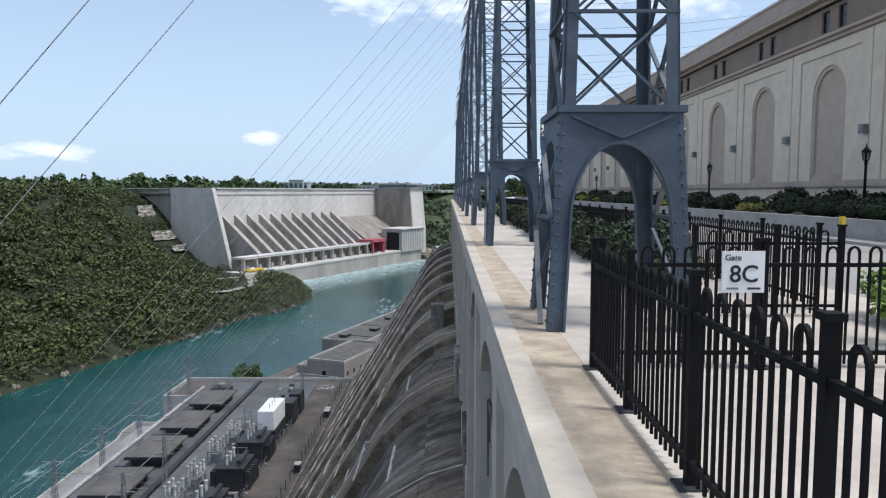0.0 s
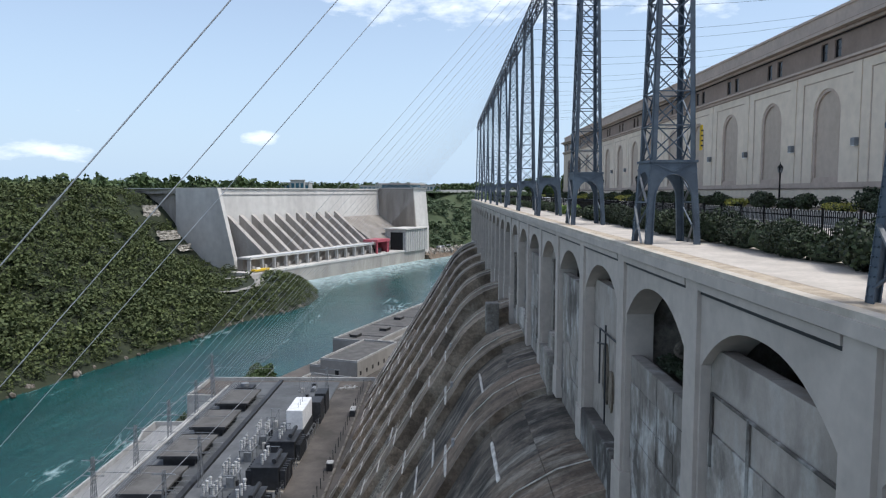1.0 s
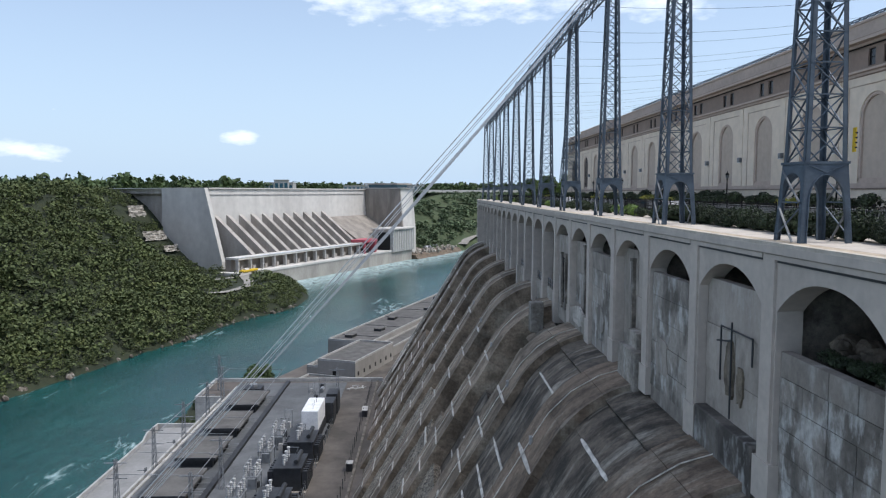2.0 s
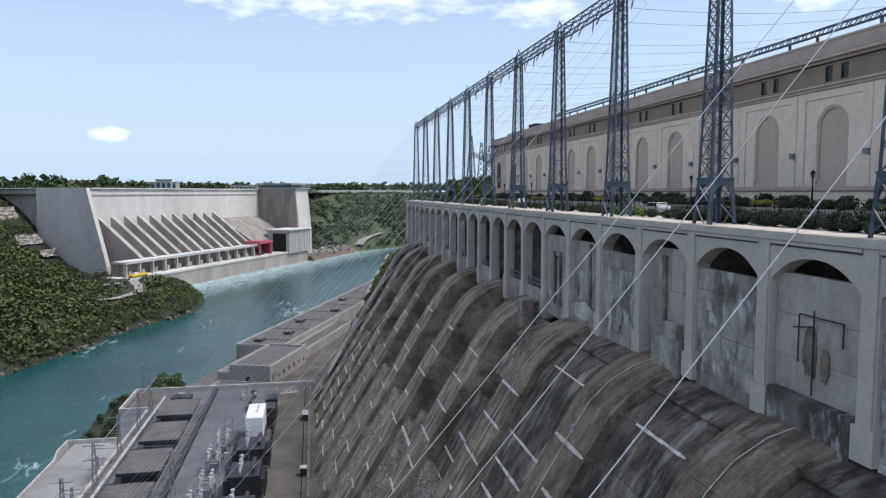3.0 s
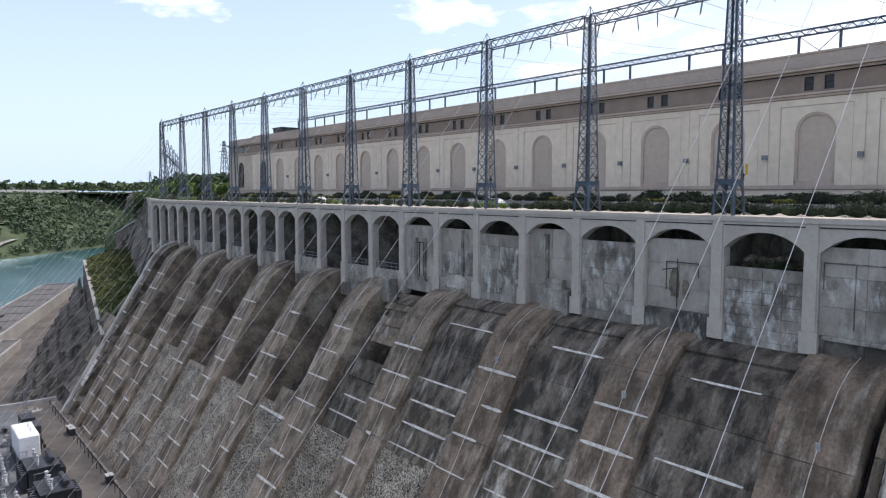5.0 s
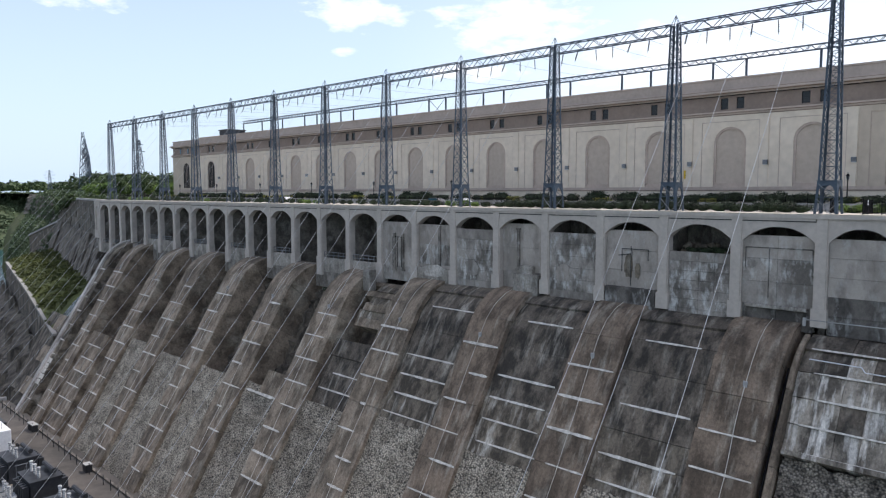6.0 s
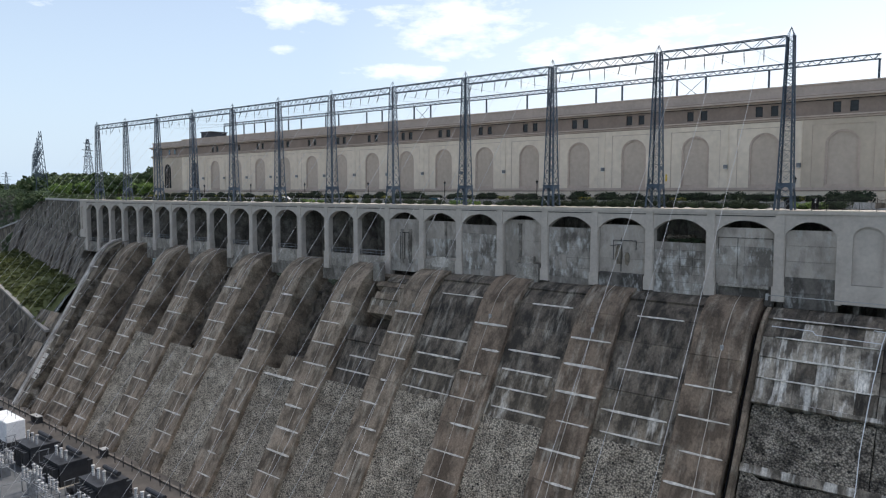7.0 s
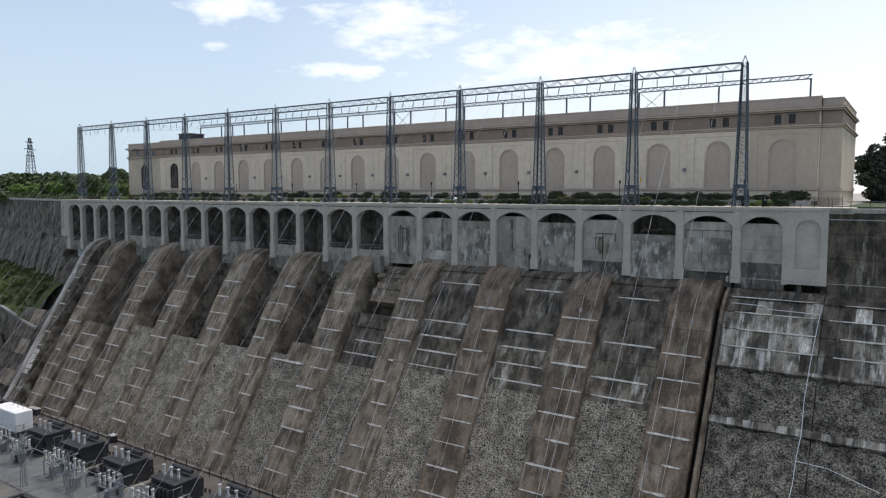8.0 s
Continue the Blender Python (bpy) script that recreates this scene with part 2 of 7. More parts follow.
# ---- materials ----
M_arcade = mat("painted_concrete", (0.53, 0.465, 0.40), (0.45, 0.395, 0.34), 0.35, 0.85, 0.01)
M_deck = mat("deck_concrete", (0.56, 0.50, 0.43), (0.45, 0.40, 0.34), 0.7, 0.9, 0.008, fine=9)
M_coping = mat("coping_concrete", (0.56, 0.50, 0.42), (0.43, 0.38, 0.31), 0.6, 0.9, 0.008, fine=9)
M_worn = mat("worn_strip", (0.52, 0.43, 0.32), (0.34, 0.275, 0.20), 1.6, 0.95, 0.01, fine=7)
def stained(name, light, dark, white, wash=0.5, vary=0.1, scale=0.25, grain=0.05, spread=0.0, fall=1.0, rough=0.64, speck=0.5):
    """Weathered concrete: brown mottling, dark runs and white lime runs down the fall line."""
    m = bpy.data.materials.new(name)
    m.use_nodes = True
    nt = m.node_tree
    bs = nt.nodes["Principled BSDF"]
    bs.inputs["Roughness"].default_value = 0.92
    geo = nt.nodes.new("ShaderNodeNewGeometry")

    def cloudy(s, detail, rough, along, lo, hi, shift=0.0):
        mp = nt.nodes.new("ShaderNodeMapping")
        mp.inputs["Scale"].default_value = (along, 1, along)
        mp.inputs["Location"].default_value = (shift, shift, shift)
        nt.links.new(geo.outputs["Position"], mp.inputs[0])
        n = nt.nodes.new("ShaderNodeTexNoise")
        n.inputs["Scale"].default_value = s
        n.inputs["Detail"].default_value = detail
        n.inputs["Roughness"].default_value = rough
        nt.links.new(mp.outputs[0], n.inputs["Vector"])
        r = nt.nodes.new("ShaderNodeMapRange")
        r.inputs["From Min"].default_value = lo
        r.inputs["From Max"].default_value = hi
        nt.links.new(n.outputs[0], r.inputs[0])
        return r.outputs[0], n.outputs[0]

    def mix(fac, a, b, mode="MIX"):
        x = nt.nodes.new("ShaderNodeMixRGB")
        x.blend_type = mode
        nt.links.new(fac, x.inputs[0])
        nt.links.new(a, x.inputs[1])
        if isinstance(b, tuple):
            x.inputs[2].default_value = (*b, 1)
        else:
            nt.links.new(b, x.inputs[2])
        return x.outputs[0]

    def times(a, b):
        x = nt.nodes.new("ShaderNodeMath")
        x.operation = "MULTIPLY"
        for i, v in enumerate((a, b)):
            if isinstance(v, float):
                x.inputs[i].default_value = v
            else:
                nt.links.new(v, x.inputs[i])
        return x.outputs[0]

    base = nt.nodes.new("ShaderNodeRGB")
    base.outputs[0].default_value = (*light, 1)
    blot, _ = cloudy(scale, 8, rough, 0.6, 0.43, 0.58)
    col = mix(blot, base.outputs[0], dark)
    runs, _ = cloudy(0.6, 5, 0.6, 0.24 / fall ** 3.5, 0.50, 0.70, 11.0)
    col = mix(times(runs, 0.75), col, tuple(v * 0.6 for v in dark))
    lime, _ = cloudy(1.0, 6, 0.62, 0.17 / fall ** 4.5, 0.50, 0.64, 29.0)
    place, _ = cloudy(0.16, 4, 0.6, 0.9, 0.44 - spread, 0.58 - spread, 47.0)
    col = mix(times(times(lime, place), wash), col, white)
    specks, raw = cloudy(3.4, 6, 0.8, 0.8, 0.28, 0.72, 3.0)
    hs = nt.nodes.new("ShaderNodeHueSaturation")
    nt.links.new(col, hs.inputs["Color"])
    mr = nt.nodes.new("ShaderNodeMapRange")
    mr.inputs["To Min"].default_value = 1 - speck
    mr.inputs["To Max"].default_value = 1 + speck
    nt.links.new(specks, mr.inputs[0])
    oi = nt.nodes.new("ShaderNodeObjectInfo")
    m2 = nt.nodes.new("ShaderNodeMapRange")
    m2.inputs["To Min"].default_value = 1 - vary
    m2.inputs["To Max"].default_value = 1 + vary
    nt.links.new(oi.outputs["Random"], m2.inputs[0])
    nt.links.new(times(mr.outputs[0], m2.outputs[0]), hs.inputs["Value"])
    nt.links.new(hs.outputs[0], bs.inputs["Base Color"])
    bp = nt.nodes.new("ShaderNodeBump")
    bp.inputs["Distance"].default_value = grain
    bp.inputs["Strength"].default_value = 0.7
    nt.links.new(raw, bp.inputs["Height"])
    nt.links.new(bp.outputs[0], bs.inputs["Normal"])
    return m


M_rib = stained("rib_concrete", (0.285, 0.222, 0.160), (0.128, 0.098, 0.068), (0.48, 0.43, 0.34), 0.5, 0.2, 0.45)
M_brownrib = stained("brown_rib_concrete", (0.225, 0.166, 0.117), (0.100, 0.073, 0.050), (0.44, 0.39, 0.31), 0.5, 0.15, 0.35)
M_panel = stained("stained_panel", (0.145, 0.117, 0.088), (0.040, 0.033, 0.025), (0.50, 0.45, 0.37), 0.5, 0.2, 0.5)
M_wash = stained("leached_concrete", (0.215, 0.175, 0.128), (0.066, 0.053, 0.038), (0.58, 0.53, 0.45), 0.9, 0.2, 0.5)
M_rough = pebbles(mat("rough_aggregate", (0.62, 0.538, 0.420), (0.29, 0.246, 0.186), 0.45, 0.95, 0.0, vary=0.14, fine=16, c3=(0.24, 0.20, 0.148)), 4.0, 0.24, 0.2)
M_rubble = pebbles(mat("dark_rubble", (0.52, 0.45, 0.355), (0.11, 0.093, 0.072), 0.55, 0.95, 0.0, fine=18, c3=(0.66, 0.60, 0.50)), 4.2, 0.22, 0.25)
M_rock = mat("rock", (0.175, 0.145, 0.110), (0.042, 0.034, 0.026), 0.40, 0.95, 0.6, streak=0.45)
M_joint = mat("white_joint", (0.80, 0.745, 0.66), (0.46, 0.42, 0.36), 1.5, 0.9)
M_infill = [stained("grey_panel", (0.285, 0.254, 0.216), (0.150, 0.132, 0.110), (0.44, 0.42, 0.38), 0.45, 0.14, 0.55, 0.03, fall=0.8),
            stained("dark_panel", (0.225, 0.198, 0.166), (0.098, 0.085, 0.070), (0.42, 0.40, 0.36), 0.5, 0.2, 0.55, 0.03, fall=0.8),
            stained("pale_panel", (0.36, 0.323, 0.276), (0.225, 0.200, 0.168), (0.50, 0.48, 0.44), 0.45, 0.12, 0.45, 0.03, fall=0.8)]
# smooth grey, damp dark, smooth pale and blotched walls in the arches
M_fill = [stained("smooth_grey_wall", (0.315, 0.278, 0.240), (0.205, 0.180, 0.153), (0.46, 0.44, 0.40), 0.6, 0.08, 0.30, 0.015, 0.0, 0.8, 0.55, 0.16),
          stained("damp_dark_wall", (0.145, 0.128, 0.110), (0.068, 0.060, 0.052), (0.46, 0.45, 0.42), 0.7, 0.10, 0.40, 0.02, 0.0, 0.8, 0.6, 0.25),
          stained("smooth_pale_wall", (0.405, 0.355, 0.305), (0.300, 0.262, 0.222), (0.52, 0.50, 0.46), 0.5, 0.06, 0.22, 0.01, 0.0, 0.8, 0.5, 0.12),
          stained("blotched_wall", (0.350, 0.312, 0.270), (0.150, 0.132, 0.112), (0.56, 0.54, 0.50), 0.9, 0.10, 0.33, 0.03, 0.15, 0.8, 0.62, 0.25)]
M_whiterib = stained("limed_concrete", (0.50, 0.455, 0.40), (0.30, 0.27, 0.232), (0.66, 0.63, 0.58), 1.0, 0.12, 0.30)
M_cliff = stained("fractured_rock", (0.185, 0.158, 0.125), (0.062, 0.052, 0.040), (0.40, 0.38, 0.34), 0.6, 0.12, 0.45, 0.15)
M_scrub = mat("scrub_grass", (0.110, 0.120, 0.027), (0.052, 0.062, 0.016), 0.10, 0.95, 0.3, fine=10)
M_rust = stained("rusty_stain", (0.205, 0.168, 0.122), (0.11, 0.09, 0.068), (0.32, 0.29, 0.24), 0.8, 0.1, 0.8)
M_porcelain = mat("grey_porcelain", (0.50, 0.50, 0.49), (0.36, 0.36, 0.36), 0.8, 0.45, vary=0.2)
M_oldwash = stained("lime_washed_panel", (0.36, 0.310, 0.245), (0.105, 0.088, 0.068), (0.72, 0.67, 0.59), 1.0, 0.3, 0.5, 0.05, 0.2)
# floor colour darkened so gaps between the crowns look like shadow
M_floor = leafy(mat("shaded_forest_floor", (0.026, 0.033, 0.014), (0.014, 0.020, 0.008), 0.09, 0.95, 0.4, fine=14, c3=(0.045, 0.046, 0.020)), 0.0)
M_palerock = mat("pale_rock", (0.42, 0.39, 0.34), (0.16, 0.145, 0.12), 0.30, 0.95, 0.2, fine=8)
M_apron = mat("pale_apron", (0.27, 0.268, 0.262), (0.20, 0.199, 0.195), 0.10, 0.95, fine=14)
M_plain = mat("plain_concrete", (0.33, 0.312, 0.29), (0.25, 0.236, 0.218), 0.05, 0.95, fine=11, streak=0.6)
M_slab = mat("grey_slab", (0.130, 0.136, 0.142), (0.082, 0.086, 0.090), 0.12, 0.95, fine=12, c3=(0.060, 0.063, 0.067))
M_road = mat("pale_road", (0.30, 0.28, 0.25), (0.22, 0.205, 0.18), 0.05, 0.95)
M_steel = mat("blue_steel", (0.078, 0.105, 0.135), (0.046, 0.063, 0.085), 0.9, 0.6, 0.0, fine=10)
M_wall = mat("cream_render", (0.76, 0.655, 0.525), (0.70, 0.60, 0.475), 0.15, 0.9, 0.005, streak=0.6)
M_tan = mat("tan_render", (0.57, 0.475, 0.370), (0.49, 0.41, 0.318), 0.15, 0.9, 0.005, streak=0.6)
M_niche = mat("niche_render", (0.53, 0.44, 0.355), (0.48, 0.40, 0.32), 0.2, 0.9, 0.005)
M_brown = mat("brown_attic", (0.315, 0.240, 0.193), (0.265, 0.202, 0.162), 0.3, 0.9, 0.005)
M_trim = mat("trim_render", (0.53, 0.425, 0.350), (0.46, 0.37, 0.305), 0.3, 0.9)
M_ground = mat("asphalt", (0.36, 0.34, 0.31), (0.28, 0.265, 0.24), 0.15, 0.95, fine=12)
M_yard = mat("yard_concrete", (0.125, 0.108, 0.095), (0.065, 0.058, 0.051), 0.10, 0.95, 0.01, fine=9)
M_roof = mat("roof_gravel", (0.125, 0.12, 0.113), (0.08, 0.076, 0.072), 0.22, 0.95, fine=14)
M_pale = mat("pale_parapet", (0.42, 0.412, 0.395), (0.31, 0.304, 0.29), 0.4, 0.9)
M_leaf = leafy(mat("leaves", (0.064, 0.098, 0.029), (0.031, 0.056, 0.018), 0.028, 0.75, fine=12, c3=(0.092, 0.118, 0.035)), 0.22)
M_bankleaf = leafy(mat("bank_leaves", (0.088, 0.110, 0.034), (0.054, 0.071, 0.024), 0.06, 0.85, fine=7, c3=(0.140, 0.148, 0.045)), 0.14)
M_leaf2 = leafy(mat("bright_leaves", (0.17, 0.25, 0.04), (0.08, 0.14, 0.03), 0.3, 0.7), 0.5)
# paler, bluer leaves: the haze of distance is put into this colour
M_hazeleaf = leafy(mat("hazed_valley_leaves", (0.096, 0.134, 0.064), (0.062, 0.092, 0.046), 0.012, 0.85, fine=14, c3=(0.140, 0.158, 0.088)), 0.14)
M_olive = leafy(mat("olive_leaves", (0.100, 0.112, 0.024), (0.052, 0.062, 0.014), 0.08, 0.85, fine=10), 0.15)
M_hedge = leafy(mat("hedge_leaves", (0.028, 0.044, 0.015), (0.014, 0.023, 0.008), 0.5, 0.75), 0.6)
M_flower = leafy(mat("yellow_leaves", (0.34, 0.30, 0.05), (0.16, 0.19, 0.035), 0.6, 0.75), 0.4)
M_spruce = leafy(mat("spruce_leaves", (0.02, 0.032, 0.018), (0.01, 0.016, 0.01), 0.3, 0.85), 0.5)
M_bark = mat("bark", (0.10, 0.08, 0.06), (0.05, 0.04, 0.03), 3.0, 0.95, 0.02)
M_grass = mat("grass_slope", (0.050, 0.072, 0.022), (0.028, 0.045, 0.014), 0.12, 0.95, 0.2, fine=10)
M_field = mat("far_field", (0.10, 0.12, 0.055), (0.065, 0.085, 0.04), 0.01, 0.95, fine=9)
M_valley = mat("valley_grass", (0.060, 0.080, 0.034), (0.034, 0.050, 0.020), 0.03, 0.95, 0.3, fine=14, c3=(0.105, 0.100, 0.055))
M_dam = mat("pale_concrete", (0.60, 0.575, 0.53), (0.48, 0.455, 0.42), 0.02, 0.9, streak=0.85, fine=8)
M_damrib = mat("grey_dam_rib", (0.42, 0.385, 0.345), (0.29, 0.265, 0.235), 0.06, 0.9, streak=0.85, fine=9)
M_chute = mat("brown_dam_slope", (0.300, 0.268, 0.232), (0.190, 0.168, 0.144), 0.07, 0.9, streak=0.8, fine=12)
M_dark = mat("black_paint", (0.008, 0.008, 0.009), (0.005, 0.005, 0.006), 2.0, 0.7)
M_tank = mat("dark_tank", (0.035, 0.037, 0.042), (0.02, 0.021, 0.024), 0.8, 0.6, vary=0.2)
M_galv = mat("galvanised_steel", (0.235, 0.245, 0.255), (0.15, 0.158, 0.166), 0.8, 0.5, vary=0.2)
M_white = mat("white_cover", (0.78, 0.78, 0.78), (0.66, 0.66, 0.67), 0.6, 0.7, 0.02)
M_red = mat("red_steel", (0.46, 0.10, 0.13), (0.36, 0.07, 0.09), 0.2, 0.6)
M_yellow = mat("yellow_plate", (0.75, 0.50, 0.03), (0.68, 0.44, 0.02), 2.0, 0.6)
M_dark.node_tree.nodes["Principled BSDF"].inputs["Specular IOR Level"].default_value = 0.15
M_black = mat("black_letters", (0.01, 0.01, 0.01), None, 2.0, 0.6)
M_wire = mat("aluminium_wire", (0.55, 0.55, 0.55), (0.45, 0.45, 0.45), 0.5, 0.45, metal=0.3)
M_glass = mat("window_glass", (0.05, 0.13, 0.18), (0.03, 0.08, 0.11), 0.5, 0.08)
M_pane = mat("dark_window_glass", (0.014, 0.013, 0.013), (0.009, 0.009, 0.009), 0.5, 0.25)
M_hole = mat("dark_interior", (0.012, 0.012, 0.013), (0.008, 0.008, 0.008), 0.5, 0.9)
M_soil = mat("soil", (0.16, 0.12, 0.085), (0.10, 0.08, 0.055), 1.0, 0.95, 0.02)


def water_surface():
    """Turquoise river: ripples, milky patches and small white crests."""
    m = mat("river_water", (0.010, 0.068, 0.064), (0.005, 0.042, 0.043), 0.012, 0.20, 0.0)
    nt = m.node_tree
    bs = nt.nodes["Principled BSDF"]
    bs.inputs["IOR"].default_value = 1.30
    geo = nt.nodes.new("ShaderNodeNewGeometry")
    mp = nt.nodes.new("ShaderNodeMapping")
    mp.inputs["Rotation"].default_value = (0, 0, radians(22))
    mp.inputs["Scale"].default_value = (1.0, 0.35, 1)
    nt.links.new(geo.outputs["Position"], mp.inputs[0])
    n1 = nt.nodes.new("ShaderNodeTexNoise")
    n1.inputs["Scale"].default_value = 0.16
    n1.inputs["Detail"].default_value = 10
    n1.inputs["Roughness"].default_value = 0.7
    n1.inputs["Distortion"].default_value = 1.0
    nt.links.new(mp.outputs[0], n1.inputs["Vector"])
    bp = nt.nodes.new("ShaderNodeBump")
    bp.inputs["Distance"].default_value = 0.7
    bp.inputs["Strength"].default_value = 0.5
    nt.links.new(n1.outputs[0], bp.inputs["Height"])
    nt.links.new(bp.outputs[0], bs.inputs["Normal"])
    n2 = nt.nodes.new("ShaderNodeTexNoise")
    n2.inputs["Scale"].default_value = 0.022
    n2.inputs["Detail"].default_value = 3
    nt.links.new(mp.outputs[0], n2.inputs["Vector"])
    add = nt.nodes.new("ShaderNodeMath")
    add.operation = "MULTIPLY"
    nt.links.new(n1.outputs[0], add.inputs[0])
    nt.links.new(n2.outputs[0], add.inputs[1])
    rp = nt.nodes.new("ShaderNodeValToRGB")
    rp.color_ramp.elements[0].position = 0.335
    rp.color_ramp.elements[1].position = 0.47
    nt.links.new(add.outputs[0], rp.inputs[0])
    # churned white water in front of the dam's outlets
    off = nt.nodes.new("ShaderNodeVectorMath")
    off.operation = "DOT_PRODUCT"
    nt.links.new(geo.outputs["Position"], off.inputs[0])
    off.inputs[1].default_value = (0.898, -0.44, 0)
    near = nt.nodes.new("ShaderNodeMapRange")
    near.inputs["From Min"].default_value = -440.4
    near.inputs["From Max"].default_value = -330.0
    near.inputs["To Min"].default_value = 1.0
    near.inputs["To Max"].default_value = 0.0
    nt.links.new(off.outputs["Value"], near.inputs[0])
    churn = nt.nodes.new("ShaderNodeMath")
    churn.operation = "MULTIPLY"
    nt.links.new(near.outputs[0], churn.inputs[0])
    nt.links.new(n1.outputs[0], churn.inputs[1])
    cr = nt.nodes.new("ShaderNodeValToRGB")
    cr.color_ramp.elements[0].position = 0.19
    cr.color_ramp.elements[1].position = 0.56
    nt.links.new(churn.outputs[0], cr.inputs[0])
    both = nt.nodes.new("ShaderNodeMixRGB")
    both.blend_type = "LIGHTEN"
    both.inputs[0].default_value = 1
    nt.links.new(rp.outputs[0], both.inputs[1])
    nt.links.new(cr.outputs[0], both.inputs[2])
    mx = nt.nodes.new("ShaderNodeMixRGB")
    nt.links.new(both.outputs[0], mx.inputs[0])
    nt.links.new(bs.inputs["Base Color"].links[0].from_socket, mx.inputs[1])
    mx.inputs[2].default_value = (0.44, 0.57, 0.57, 1)
    nt.links.new(mx.outputs[0], bs.inputs["Base Color"])
    return m


M_water = water_surface()

# ---- land and water ----
sheet("water", lambda u, v: (u, v, -88.0), np.linspace(-700, 900, 20), np.linspace(-400, 2400, 30), M_water,
      "turquoise river with ripples and small white crests", "river")

SHORE = [(-300, -50), (-260, 100), (-225, 230), (-200, 287), (-189, 325), (-176, 376), (-162, 410), (-153, 457), (-142, 486), (-128, 509),
         (-119, 538), (-118, 580), (-125, 618), (-142, 642), (-158, 662), (-150, 720), (-120, 1000)]


def shore_gap(x, y):
    """Distance inland from the far shore; below zero on the water."""
    best, side = 1e9, 1
    for (ax, ay), (bx, by) in zip(SHORE, SHORE[1:]):
        dx, dy = bx - ax, by - ay
        t = max(0, min(1, ((x - ax) * dx + (y - ay) * dy) / (dx * dx + dy * dy)))
        ex, ey = x - ax - t * dx, y - ay - t * dy
        d = math.hypot(ex, ey)
        if d < best:
            best, side = d, (1 if dx * ey - dy * ex > 0 else -1)
    return best * side


def curve(v, pts):
    """Straight pieces through pts of (v, height)."""
    if v <= pts[0][0]:
        return pts[0][1]
    for (a, p), (b, q) in zip(pts, pts[1:]):
        if v <= b:
            return p + (q - p) * (v - a) / (b - a)
    return pts[-1][1]


def bank_height(x, y):
    """Wooded slope that flattens to a terrace at the foot of the dam."""
    d = shore_gap(x, y)
    n = noise.fractal((x * 0.012, y * 0.012, 0.3), 1.0, 2.0, 4) * 7
    if d < 0:
        return -88 + d * 0.5 - 1
    rise = -87.5 + min(d, 55) * 0.46 + max(0, d - 55) * 0.85 + n * min(1, d / 60)
    s = (x + 147) * 0.44 + (y - 701) * 0.898
    b = -(x + 147) * 0.898 + (y - 701) * 0.44
    flat_ = min(-87.5 + d * 0.62, curve(b, ((20, -74), (72, -73), (92, -65), (127, -38), (150, -17), (182, 0.5)))) + n * 0.25 * min(1, d / 40)
    k = max(0.0, min(1.0, (s + 235) / 95))
    k = k * k * (3 - 2 * k)
    return min(rise * (1 - k) + flat_ * k, 0.5 + n * 0.4)


sheet("bank", lambda u, v: (u, v, bank_height(u, v)), np.linspace(-700, -110, 110), np.linspace(40, 880, 150), M_floor,
      "steep far river bank under dense trees", "river bank")
def pale_ledge(s0, s1, b, z, h):
    """A broken pale rock face on the slope beside the dam."""
    base_ = Vector((-147, 701, 0)) + Vector((-0.898, 0.44, 0)) * b

    def fn(u, v):
        n = noise.fractal((u * 0.21, v * 2.1, b), 1.0, 2.0, 4)
        p = base_ + Vector((0.44, 0.898, 0)) * (u + n * 1.5) + Vector((0.898, -0.44, 0)) * (2.0 + 4.5 * math.floor(v * 4) / 4 + n * 1.6)
        return (p.x, p.y, z - h * v + n * 1.2)

    sheet("rock_ledge", fn, np.linspace(s0, s1, 22), np.linspace(0, 1, 12), M_palerock, "pale broken rock ledge on the wooded slope", "rock", smooth=False)


pale_ledge(-84, -63, 150, -11, 12)
pale_ledge(-90, -63, 122, -36, 9)
pale_ledge(-80, -63, 106, -50, 6)
sheet("far_plateau", lambda u, v: (u, v, -1.0 + 1.5 * noise.noise((u * 0.003, v * 0.003, 1))), np.linspace(-3000, -345, 12), np.linspace(150, 4500, 14), M_field,
      "flat green land above the far bank", "ground")


def upstream_height(x, y):
    """West bank beyond the dam."""
    d = (y - 985) * 0.72 - (x + 40) * 0.69
    n = noise.fractal((x * 0.01, y * 0.01, 2.3), 1.0, 2.0, 4) * 6
    return -90 if d < 0 else min(-89 + d * 0.42 + n * min(1, d / 30), -0.6 + n * 0.25)


sheet("upstream_bank", lambda u, v: (u, v, upstream_height(u, v)), np.linspace(-420, 900, 70), np.linspace(930, 2200, 70), M_valley,
      "wooded bank upstream of the dam", "river bank")
sheet("dam_plateau", lambda u, v: tuple(Vector((-147, 701, 0.8)) + Vector((0.44, 0.898, 0)) * u + Vector((-0.898, 0.44, 0)) * v), np.linspace(-57, 900, 8), np.linspace(131.5, 600, 6), M_field,
      "flat green land behind the dam", "ground")
sheet("upstream_plateau", lambda u, v: (u, v, 0.2), np.linspace(-3000, 4000, 8), np.linspace(1500, 4800, 8), M_field,
      "far flat land to the horizon", "ground")


def near_edge(v):
    """Where the plateau breaks off: along the old cliff, then behind a deep notch."""
    return curve(v, ((200, 4.0), (208, 4.5), (378, 44.0), (396, 64.0), (960, 190.0), (1400, 760.0), (2600, 2400.0)))


